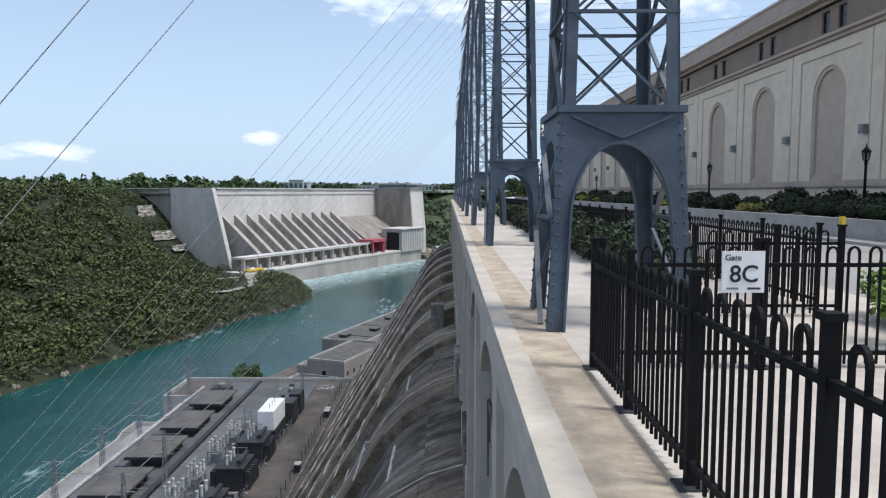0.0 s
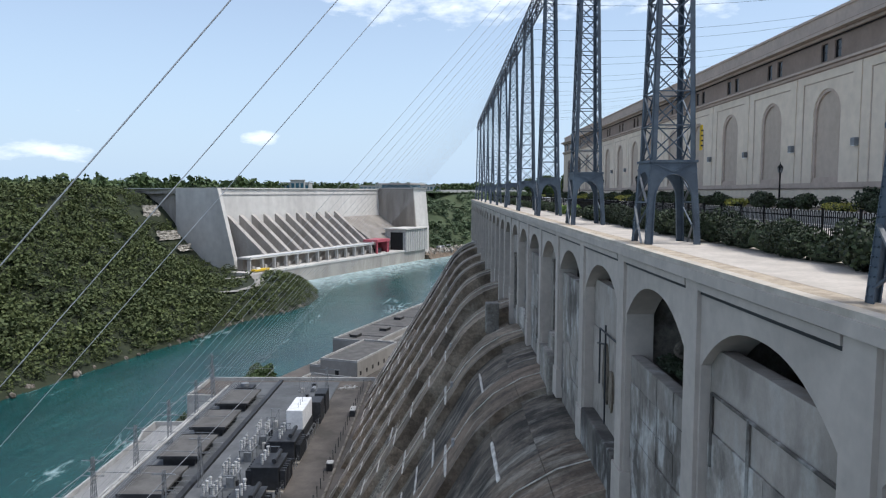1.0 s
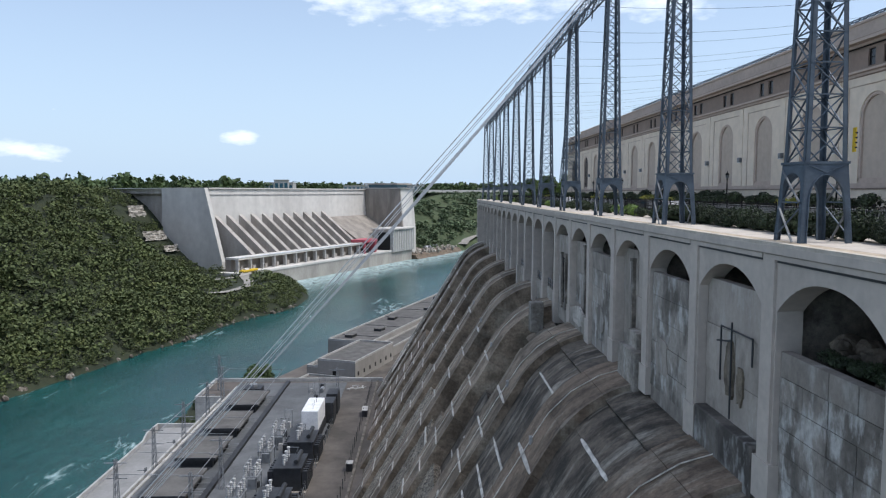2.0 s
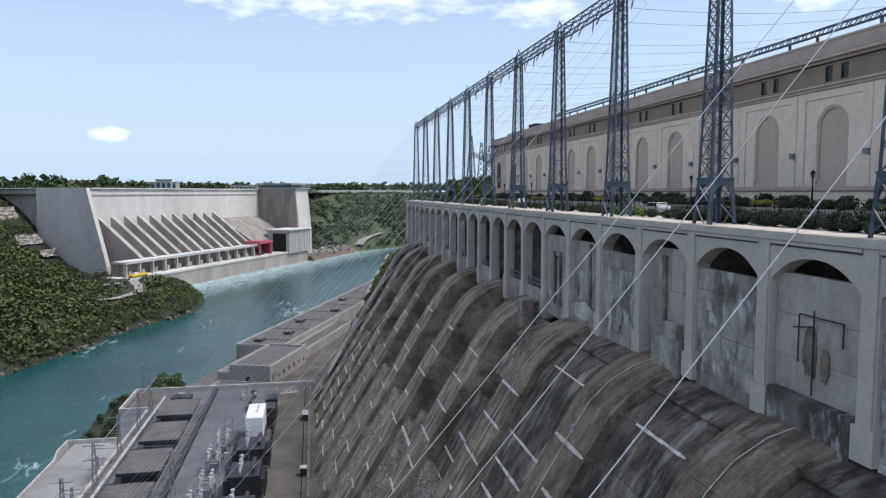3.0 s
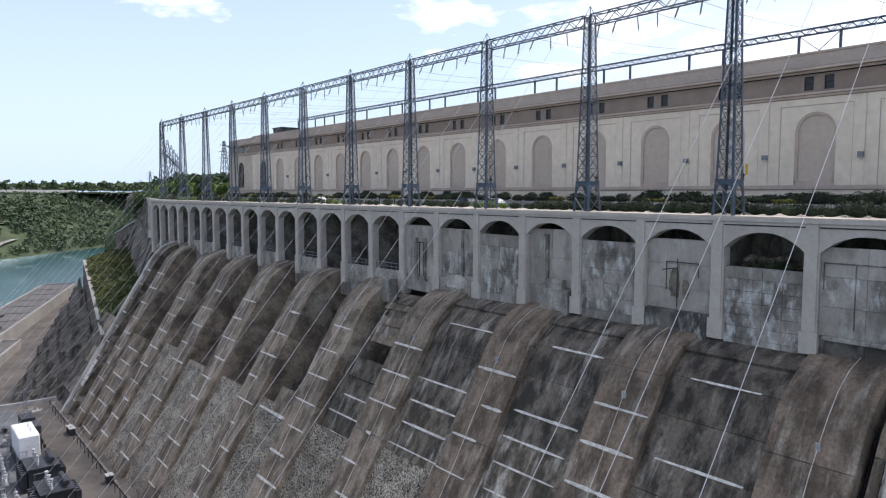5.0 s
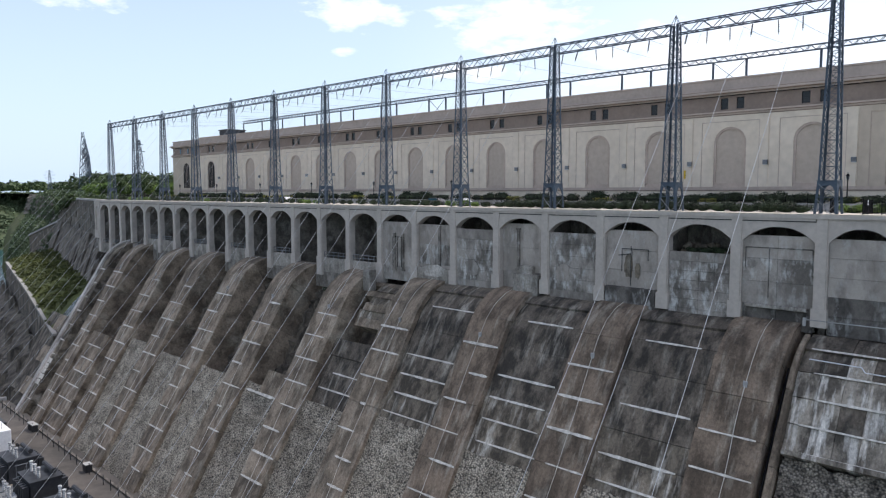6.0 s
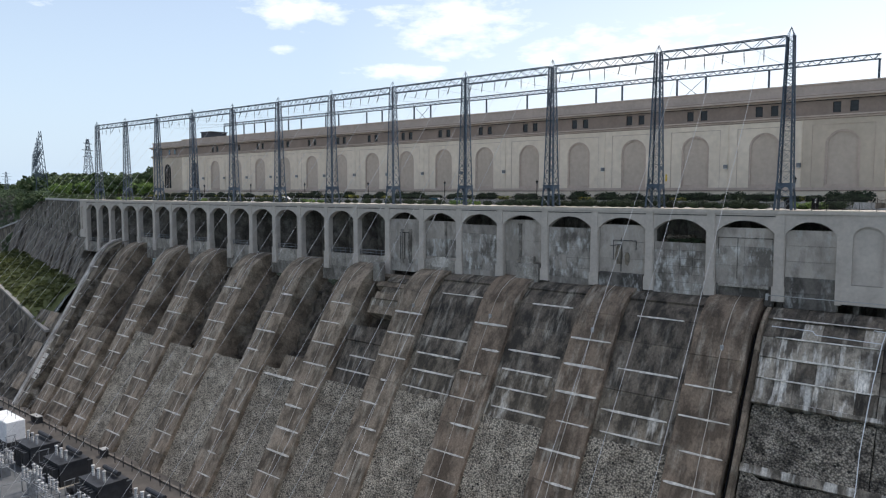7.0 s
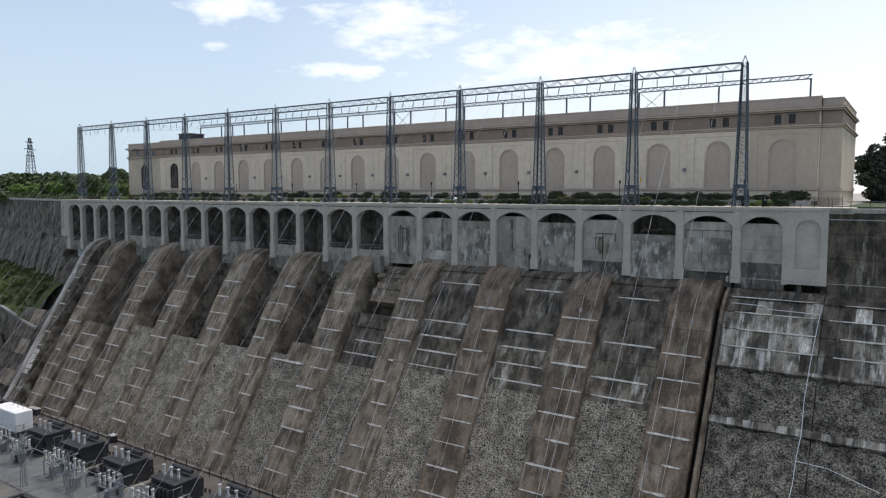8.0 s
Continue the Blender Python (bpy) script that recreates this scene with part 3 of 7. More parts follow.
def near_bank(u, v):
    """Cliff and grassy slope beyond the arcade's end: u runs down the profile, v along the river."""
    prof = [(14, -0.1), (4, -0.4), (1, -6), (-1, -14), (-3, -20), (-8, -24), (-14, -31), (-21, -41), (-27, -57), (-31, -89)]
    i = min(int(u), len(prof) - 2)
    f = u - i
    x = prof[i][0] * (1 - f) + prof[i + 1][0] * f
    z = prof[i][1] * (1 - f) + prof[i + 1][1] * f
    n = noise.fractal((x * 0.15, v * 0.11, z * 0.05), 1.0, 2.0, 4)
    bend = near_edge(v) - 4 + (6 if v < 380 else 0)
    step = (noise.noise((v * 0.05, z * 0.35, 4.0)) + 0.7 * noise.noise((v * 0.22, z * 0.1, 8.0))) * 2.4 if 1 < u < 5 else 0
    return (x + n * (2.0 if 1 < u < 5 else 1.3) + step + bend, v, z + (n * 1.2 if u > 1 else 0))


sheet("cliff", near_bank, np.linspace(0.8, 4.6, 34), np.linspace(208.2, 960, 190), M_cliff, "fractured grey rock cliff beside the arcade", "cliff", smooth=False)
sheet("grass_slope", near_bank, np.linspace(4.55, 9, 24), np.linspace(392, 960, 110), M_scrub, "overgrown yellow-green slope under the cliff", "slope")
sheet("east_plateau", lambda u, v: (u + near_edge(v), v, -0.35), (0.0, 4.0, 60, 300, 700, 1500), np.linspace(206, 2600, 60), M_field,
      "green land behind the cliff", "ground")
g = finish("ground", boxes((8.0, 1500, -1200, 206, -6, -0.12)), M_ground)
tagged(g, "pale grey asphalt road behind the promenade", "road", kind="structure")
g = finish("lawn", boxes((8.2, 300, -200, -14, -0.2, 0.05)), M_grass)
tagged(g, "green lawn beside the hall", "lawn", kind="structure")

# old block wall and leaning rock beds beside the arcade
bw = thing("wall_blocks", "old stained block retaining wall on the cliff", "wall", kind="structure")
for r in range(5):
    y = 208.4 + (r % 2) * 2.4
    while y < 374:
        w = random.uniform(4.0, 7.5)
        o = near_edge(y + w / 2) + random.uniform(-0.2, 0.2) - 0.3 - 0.3 * r
        za, zb = -0.75 - 2.45 * r, -3.12 - 2.45 * r
        part("block", extrude(bmesh.new(), [(o - 0.115 * w, y + 0.06, za), (o + 0.115 * w, y + w - 0.06, za), (o + 0.115 * w, y + w - 0.06, zb), (o - 0.115 * w, y + 0.06, zb)], (2.6, -0.5, 0)), M_cliff, bw)
        y += w
part("coping", extrude(bmesh.new(), [(near_edge(208.2) - 0.6, 208.2, -0.75), (near_edge(376) - 0.6, 376, -0.75), (near_edge(376) - 0.6, 376, -0.1), (near_edge(208.2) - 0.6, 208.2, -0.1)], (1.4, -0.3, 0)), M_pale, bw)
bd = thing("rock_bed", "leaning grey rock beds under the block wall", "rock", kind="structure")
y = 209.5
while y < 380:
    w = random.uniform(1.6, 3.6)
    o = near_edge(y) - 2.0
    d = random.uniform(-0.9, 0.6)
    z1 = -12.8 + random.uniform(-0.8, 0.5)
    z0 = random.uniform(-28.5, -25)
    bm = extrude(bmesh.new(), [(o + 0.4 + d, y, z1), (o + 3.4, y, z1), (o - 0.4, y - 4.6, z0), (o - 6.4 + d, y - 4.6, z0)], (0.4, w, 0.3))
    part("bed", bm, M_cliff, bd)
    y += w * 1.03
# sloping end wall of the notch
ew = thing("wall_notch", "sloping pale-edged concrete wall at the cliff's end", "wall", kind="structure")
part("face", extrude(bmesh.new(), [(41, 372, -12.5), (53, 470, -25), (53, 470, -60), (36, 372, -60)], (1.6, -0.3, 0)), M_panel, ew)
part("coping", extrude(bmesh.new(), [(40.4, 372, -12.5), (52.4, 470, -25), (52.4, 470, -24.2), (40.4, 372, -11.7)], (6.5, -0.4, 0.6)), M_pale, ew)


# grassy mound between the cliff's foot and a low concrete wall
def foot_wall(y):
    return curve(y, ((190, -19.0), (260, -7.0), (345, 8.0))), curve(y, ((190, -38.0), (260, -32.6), (345, -29.6)))


def mound(u, v):
    wx, wz = foot_wall(v)
    fx, fz = near_edge(v) - 5.5, -25.5
    n = noise.fractal((u * 5, v * 0.09, 0.7), 1.0, 2.0, 4)
    return (fx + (wx - fx) * u + n * 0.5, v - 4 * u, fz + (wz - fz) * u ** 1.3 + 1.2 * math.sin(u * math.pi) + n * 0.9 * (1 - u * 0.7))


sheet("grass_mound", mound, np.linspace(0, 1, 22), np.linspace(200, 346, 60), M_scrub, "yellow-green grassy mound under the cliff", "mound")
fw = thing("wall_mound", "low concrete wall with a pale edge under the mound", "wall", kind="structure")
for i in range(12):
    ya, yb = 194 + i * 12.5, 194 + i * 12.5 + 12.45
    (xa, za), (xb, zb) = foot_wall(ya), foot_wall(yb)
    part("wall_panel", extrude(bmesh.new(), [(xa - 0.3, ya - 4, za - 0.1), (xb - 0.3, yb - 4, zb - 0.1), (xb - 0.8, yb - 4, zb - 14), (xa - 0.8, ya - 4, za - 14)], (1.2, 0, 0)), M_panel, fw)
    part("wall_edge", extrude(bmesh.new(), [(xa - 0.5, ya - 4, za + 0.5), (xb - 0.5, yb - 4, zb + 0.5), (xb - 0.5, yb - 4, zb - 0.09), (xa - 0.5, ya - 4, za - 0.09)], (1.2, 0, 0)), M_plain, fw)


# pale tracks on the bank beyond the dam and beside its foot
def strip(name, pts, width, fn, label):
    """A road of even width laid on the height function fn."""
    vv = []
    for i, (x, y) in enumerate(pts):
        a, b = pts[max(0, i - 1)], pts[min(len(pts) - 1, i + 1)]
        d = Vector((b[0] - a[0], b[1] - a[1], 0)).normalized()
        w0, w1 = width if isinstance(width, tuple) else (width, width)
        s = Vector((-d.y, d.x, 0)) * (w0 + (w1 - w0) * i / (len(pts) - 1)) / 2
        for q in (-1, 1):
            p = Vector((x, y, 0)) + s * q
            vv.append((p.x, p.y, fn(x, y) + 1.6))
    ff = [(2 * i, 2 * i + 1, 2 * i + 3, 2 * i + 2) for i in range(len(pts) - 1)]
    me = bpy.data.meshes.new(name)
    me.from_pydata(vv, [], ff)
    me.materials.append(M_road)
    tagged(new(name, me), label, "road", kind="structure")


TRACK = [(34, 1082), (43, 1102), (59, 1138), (87, 1190)]
TRACK_CLEAR = [(x - 4 * k, y - 16 * k) for x, y in TRACK for k in (0, 1, 2)]
strip("bank_track", TRACK, (26, 8), upstream_height, "pale track climbing the bank beyond the dam")
strip("ledge_track", [(110, 1340), (150, 1372), (188, 1401), (240, 1440)], 10, upstream_height, "pale terrace on the bank beyond the dam")
OUTCROPS = [(30, 1290, 40, 12), (95, 1330, 50, 12), (215, 1330, 60, 14), (20, 1180, 26, 12), (150, 1290, 40, 10), (250, 1370, 70, 14), (60, 1230, 30, 10), (0, 1240, 24, 10)]
for x, y, l, w in OUTCROPS:
    strip("pale_outcrop", [(x, y), (x + l * 0.4, y + l * 0.3), (x + l, y + l * 0.66)], (w * 0.4, w), upstream_height, "pale bare ledge on the wooded bank")
strip("foot_track", [(-176, 497), (-168, 506), (-162, 530), (-162, 556), (-170, 585), (-180, 610), (-184, 628)], 8, lambda x, y: bank_height(x, y) - 0.7, "pale track at the foot of the dam")
strip("foot_terrace", [(-238, 578), (-214, 586), (-196, 596), (-186, 612)], 7, lambda x, y: bank_height(x, y) - 0.7, "pale terrace on the bank below the dam")


def spoil(u, v):
    """Dark rubble falling in steps from the wall to the service road."""
    wx, wz = foot_wall(v)
    n = noise.fractal((u * 4, v * 0.11, 3.3), 1.0, 2.0, 5)
    st = math.floor(u * 6 + 0.5 * n) / 6
    return (wx - 1.0 - 27 * u + n * 1.3, v, wz - 11 - (76 + wz) * (0.45 * u + 0.55 * st) + n * 1.4)


sheet("spoil_slope", spoil, np.linspace(0, 1, 46), np.linspace(192, 345, 90), M_rock, "dark brown rubble slope above the service road", "slope", smooth=False)
# ---- promenade and arcade ----
H = S / 2
dk = finish("promenade_deck", boxes((0.92, 8.0, -16, 208, -0.9, 0.0)), M_deck)
tagged(dk, "pale worn concrete promenade on the arcade", "pavement", kind="structure")
dk = finish("worn_strip", boxes((0.24, 0.92, -16, 208, -0.9, -0.004)), M_worn)
tagged(dk, "brown weathered strip along the promenade edge", "pavement", kind="structure")

arc = thing("arcade", "grey painted concrete arcade with tall arched bays", "arcade", kind="structure")
DEPTH = 1.3


# pier lines: even bays, three narrower ones at the far end
def pier_y(k):
    return k * H if k <= 20 else 180 + (k - 20) * 8.0


def bay_outline(k, foot):
    y0, y1 = (pier_y(k) if k >= 0 else -7.4), pier_y(k + 1)
    p = 0.68
    pts = [(0.1, y0, -0.55), (0.1, y1, -0.55), (0.1, y1, foot), (0.1, y1 - p, foot), (0.1, y1 - p, -3.1)]
    c, r = (y0 + y1) / 2, (y1 - y0) / 2 - p
    for i in range(1, 20):
        u = math.cos(math.pi * i / 20)
        pts.append((0.1, c + r * u, -3.1 + 1.6 * (1 - abs(u) ** 2.3)))
    pts += [(0.1, y0 + p, -3.1), (0.1, y0 + p, foot), (0.1, y0, foot)]
    return pts


def foot_of(k):
    return -12.0 if k < 6 else -13.6 if k < 20 else -15.6


for k in range(-1, 23):
    part("bay", extrude(bmesh.new(), bay_outline(k, foot_of(k)), (DEPTH - 0.1, 0, 0)), M_arcade, arc)
for k in range(0, 24):
    f, y = foot_of(k), pier_y(k)
    part("pier", boxes((-0.03, 0.1, y - 0.54, y + 0.54, f, -0.55)), M_arcade, arc)
    part("plinth", boxes((-0.10, DEPTH + 0.05, y - 0.80, y + 0.80, f - 0.2, -10.2 if k < 20 else -12.2)), M_arcade, arc)
    if k < 23:
        part("moulding", boxes((-0.05, 0.1, y + 0.60, pier_y(k + 1) - 0.60, -0.78, -0.55)), M_arcade, arc)
        # proud dark strip stands in for the shadow line below the moulding
        part("moulding_line", boxes((0.04, 0.1, y + 0.62, pier_y(k + 1) - 0.62, -0.90, -0.79)), M_tank, arc, "dark strip painted as the shadow under the moulding")
part("cornice", boxes((-0.16, DEPTH, -12.9, 207.9, -0.50, -0.16)), M_arcade, arc)
part("coping", boxes((-0.10, 0.24, -12.9, 207.9, -0.16, 0.0)), M_coping, arc, "weathered concrete coping along the edge")
part("frieze", boxes((0.02, DEPTH, -12.9, 207.9, -0.56, -0.50)), M_arcade, arc)


def blind_end(y0, y1, c, r):
    """End bay with a shallow blind arch."""
    part("end_wall", boxes((0.34, DEPTH, y0, y1, -11.6, -0.55)), M_arcade, arc)
    hole = [(0, c + r * math.cos(math.pi * i / 14), -3.4 + 1.5 * math.sin(math.pi * i / 14)) for i in range(15)]
    bm = bmesh.new()
    for a, b, z0, z1 in ((y0, c - r, -11.6, -0.55), (c + r, y1, -11.6, -0.55), (c - r, c + r, -11.6, -9.3)):
        box(bm, 0, 0.33, a, b, z0, z1)
    top = [(0, c - r, -0.55), (0, c + r, -0.55)] + hole
    extrude(bm, top, (0.33, 0, 0))
    part("blind_arch", bm, M_arcade, arc)
    part("end_plinth", boxes((-0.14, DEPTH, y0 - 0.05, y1 + 0.05, -11.8, -9.3)), M_arcade, arc)


blind_end(-12.85, -7.4, -10.2, 1.7)
blind_end(204.3, 207.9, 206.1, 1.1)

# walls that fill the nearer bays: top, setback, material, rows, columns
FILL = {-1: (-2.6, 0.45, "11222", 1), 0: (-2.5, 0.40, "1032", 2), 1: (-4.9, 0.35, "3333330", 4), 2: (-2.6, 0.60, "1222", 2), 3: (-3.3, 0.32, "033333", 1),
        4: (-2.3, 0.85, "022", 2), 5: (-3.4, 0.32, "033330", 2), 6: (-3.0, 0.65, "232", 2), 7: (-2.8, 0.38, "0222", 1)}
for k, (top, back, kinds_, cols) in FILL.items():
    w = thing("infill_wall", "stained concrete panels closing an arch", "wall", "arch infills", "structure")
    y0, y1, z0 = (k * H if k >= 0 else -7.6) + 0.7, k * H + H - 0.7, -13.0
    zs = np.linspace(z0, top, len(kinds_) + 1)
    ys = np.linspace(y0, y1, cols + 1)
    for i, kind in enumerate(kinds_):
        for j in range(cols):
            b = back + random.uniform(-0.05, 0.05)
            part("panel", boxes((b, b + 0.5, ys[j] + 0.015, ys[j + 1] - 0.015, zs[i] + 0.015, zs[i + 1] - 0.015)), M_fill[int(kind)], w)
    part("backing", boxes((back + 0.3, back + 0.6, y0 - 0.1, y1 + 0.1, z0, top - 0.05)), M_infill[1], w)


def ledge(y0, y1, z0, z1, x0, x1, m):
    t = finish("concrete_block", boxes((x0, x1, y0, y1, z0, z1)), m)
    bv = t.modifiers.new("edge", "BEVEL")
    bv.width = 0.06
    tagged(t, "weathered concrete block at the foot of an arch", "block", "foot blocks")


ledge(2 * H + 0.9, 3 * H - 0.9, -12.6, -10.0, -0.1, 0.9, M_fill[1])
ledge(1.2, 7.8, -10.7, -10.3, -0.15, 0.6, M_infill[2])
ledge(4 * H + 1, 4 * H + 5.4, -12.6, -9.6, -0.4, 0.9, M_infill[2])
ledge(4 * H + 2.2, 4 * H + 4.6, -12.6, -8.4, 0.1, 0.9, M_infill[2])
ledge(6 * H + 0.9, 7 * H - 0.9, -12.6, -10.2, 0.0, 0.9, M_infill[2])
ledge(71.2, 73.0, -15.0, -11.3, -3.0, -1.4, M_infill[2])
for y, z0, z1, xc in ((4 * H + 5.2, -9.0, -3.2, 0.55), (6 * H + 3.4, -10, -3.4, 0.4), (7 * H + 3.0, -11, -5.0, 0.12), (7 * H + 5.2, -11, -5.0, 0.12)):
    t = finish("drain_column", boxes((xc, xc + 0.5, y - 0.22, y + 0.22, z0, z1), (xc - 0.06, xc + 0.5, y - 0.5, y + 0.5, z0 - 0.25, z0), (xc - 0.06, xc + 0.5, y - 0.32, y + 0.32, z1, z1 + 0.25)), M_infill[1])
    tagged(t, "dark rusty drain column on a panel", "column", "drain columns")

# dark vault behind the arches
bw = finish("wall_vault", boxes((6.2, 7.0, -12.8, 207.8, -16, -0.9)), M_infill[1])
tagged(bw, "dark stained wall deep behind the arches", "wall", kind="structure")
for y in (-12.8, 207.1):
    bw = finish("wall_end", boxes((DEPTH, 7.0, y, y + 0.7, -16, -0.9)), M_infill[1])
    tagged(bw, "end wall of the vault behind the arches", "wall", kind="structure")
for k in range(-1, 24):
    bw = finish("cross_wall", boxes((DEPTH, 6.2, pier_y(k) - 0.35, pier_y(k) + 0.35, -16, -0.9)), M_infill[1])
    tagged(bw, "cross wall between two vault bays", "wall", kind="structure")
fl = finish("floor_vault", boxes((0.4, 6.2, 8 * H, 207, -16.2, -13.2)), M_infill[0])
tagged(fl, "dusty concrete floor behind the arches", "floor", kind="structure")

# railings and low walls in the open bays
for k in range(8, 23):
    y0, y1 = pier_y(k) + 0.78, pier_y(k + 1) - 0.78
    low = k in (8, 9, 11, 13, 15, 17, 18)
    zb = -10.4 if low else -13.0
    if low:
        t = finish("low_wall", boxes((0.5, 0.9, y0, y1, -13.6, zb)), M_infill[2])
        tagged(t, "low pale concrete wall across an arch", "wall", "low walls")
    r = thing("railing", "grey steel railing across an open arch", "railing", "arch railings")
    for z in (zb + 0.5, zb + 1.1):
        part("rail", bar(bmesh.new(), (0.7, y0, z), (0.7, y1, z), 0.09), M_galv, r)
    for j in range(6):
        y = y0 + (y1 - y0) * j / 5
        part("post", bar(bmesh.new(), (0.7, y, zb), (0.7, y, zb + 1.12), 0.08), M_galv, r)

# retaining wall that goes on past the arcade's end
rw = thing("wall_retaining", "dark stained retaining wall beside the arcade", "wall", kind="structure")
for i in range(9):
    y1 = -12.86 - i * 6.2
    for j, (z0, z1) in enumerate(((-11.4, -7.6), (-7.55, -4.0), (-3.95, -0.75))):
        part("wall_panel", boxes((0.5 + 0.05 * j, 1.6, y1 - 6.17, y1, z0, z1)), M_panel, rw)
part("footing", boxes((0.35, 3.2, -70, -12.95, -14.0, -11.42)), M_panel, rw)
part("wall_coping", boxes((0.2, 1.7, -70, -12.9, -0.75, -0.15)), M_infill[2], rw)
part("pipe", bar(bmesh.new(), (0.15, -12.9, -1.75), (0.15, -70, -1.75), 0.16, sides=8), M_pale, rw, "pale pipe along the wall")
pp = thing("handrail", "thin grey steel handrail at the wall edge", "railing")
for z in (0.5, 1.0):
    part("rail", bar(bmesh.new(), (0.6, -13.2, z), (0.6, -70, z), 0.05), M_galv, pp)
for i in range(24):
    part("post", bar(bmesh.new(), (0.6, -13.2 - i * 2.4, -0.15), (0.6, -13.2 - i * 2.4, 1.05), 0.07), M_dark, pp)

# stains and old fixings on the infill walls
def stain(y, z, w, h, x, m, label):
    """A ragged stain plate, a few centimetres proud."""
    bm = bmesh.new()
    out = []
    for i in range(18):
        q = 2 * math.pi * i / 18
        k = random.uniform(0.75, 1.1)
        out.append((x, y + w / 2 * math.copysign(abs(math.cos(q)) ** 0.7, math.cos(q)) * k, z + h / 2 * math.copysign(abs(math.sin(q)) ** 0.7, math.sin(q)) * k))
    extrude(bm, out, (0.2, 0, 0))
    tagged(finish("stain", bm, m), label, "stain", "infill stains")


stain(2 * H + 5.0, -7.2, 1.2, 3.4, 0.50, M_rust, "rust-brown stain on a concrete panel")
stain(2 * H + 3.7, -7.8, 0.8, 2.2, 0.49, M_rust, "rust-brown stain on a concrete panel")
stain(3 * H + 6.0, -8.9, 2.6, 2.4, 0.24, M_fill[2], "pale lime patch on a concrete panel")
stain(6 * H + 4.4, -10.6, 5.6, 2.0, -0.05, M_whiterib, "white lime patch at the foot of an arch")
stain(5 * H + 5.0, -9.4, 3.0, 2.6, 0.24, M_fill[0], "dark damp patch on a concrete panel")
fx = thing("old_frame", "dark rusty pipe frame fixed to a panel", "pipe frame")
for y0, z0, y1, z1 in ((2.2, -5.0, 5.9, -5.0), (2.2, -5.0, 2.2, -6.4), (4.6, -4.6, 4.6, -9.8), (5.9, -5.0, 5.9, -8.0), (4.6, -5.6, 6.4, -5.9)):
    part("pipe", bar(bmesh.new(), (0.42, 2 * H + y0, z0), (0.42, 2 * H + y1, z1), 0.10, sides=6), M_tank, fx)
fx = thing("old_frame", "dark rusty steel door frame on a stained panel", "pipe frame")
for y0, z0, y1, z1 in ((3.4, -5.4, 3.4, -10.6), (5.6, -5.4, 5.6, -10.6), (3.4, -5.4, 5.6, -5.4), (4.5, -5.4, 4.5, -10.6)):
    part("pipe", bar(bmesh.new(), (0.26, 7 * H + y0, z0), (0.26, 7 * H + y1, z1), 0.12, sides=6), M_dark, fx)

fx = thing("old_frame", "thin dark pipe frame round a pale panel", "pipe frame")
for y0, z0, y1, z1 in ((0.9, -3.9, 8.0, -3.9), (0.9, -3.9, 0.9, -6.8), (5.4, -3.9, 5.4, -9.6), (8.0, -3.9, 8.0, -6.2)):
    part("pipe", bar(bmesh.new(), (0.34, y0, z0), (0.34, y1, z1), 0.11, sides=6), M_fill[1], fx)

# broken rubble shelf in one bay, with a plant growing on it
def boulder(name, x, y, z, r, m, flat=0.7):
    bm = bmesh.new()
    bmesh.ops.create_icosphere(bm, subdivisions=2, radius=1.0)
    for v in bm.verts:
        v.co *= 1 + 0.35 * noise.noise(v.co * 1.7 + Vector((x, y, z)))
        v.co = Vector((v.co.x * r, v.co.y * r * random.uniform(0.95, 1.05), v.co.z * r * flat))
    ob = finish(name, bm, m)
    ob.location = (x, y, z)
    return ob


for i in range(16):
    ob = boulder("broken_rock", random.uniform(1.9, 3.6), H + 1.2 + i * 0.42, -5.0 + random.uniform(-0.3, 0.9), random.uniform(0.35, 0.8), M_rock)
    tagged(ob, "broken dark rock on the shelf of an arch", "rock", "shelf rocks")
# ---- concrete slope under the arcade ----
R, A57 = 10.0, radians(58.5)
CX, CZ = 2.2, -21.8
S_END = R * A57 + (CZ + R * math.cos(A57) + 55.4) / math.sin(A57)


def prof(s, off=0.0):
    """The slope's outline: s metres down from the crest, off metres below the rib surface."""
    a = min(s / R, A57)
    r = R - off
    x, z = CX - r * math.sin(a), CZ + r * math.cos(a)
    rest = max(0, s - R * A57)
    return x - rest * math.cos(A57), z - rest * math.sin(A57)


def s_at(z):
    """How far down the slope a height lies."""
    return R * A57 + (CZ + R * math.cos(A57) - z) / math.sin(A57)


def slab(y0, y1, s0, s1, off, deep, n=3):
    """A piece of the slope's skin, deep metres thick."""
    ss = [s0 + (s1 - s0) * i / n for i in range(n + 1)]
    out = [prof(s, off) for s in ss] + [prof(s, off + deep) for s in ss[::-1]]
    return extrude(bmesh.new(), [(x, y0, z) for x, z in out], (0, y1 - y0, 0))


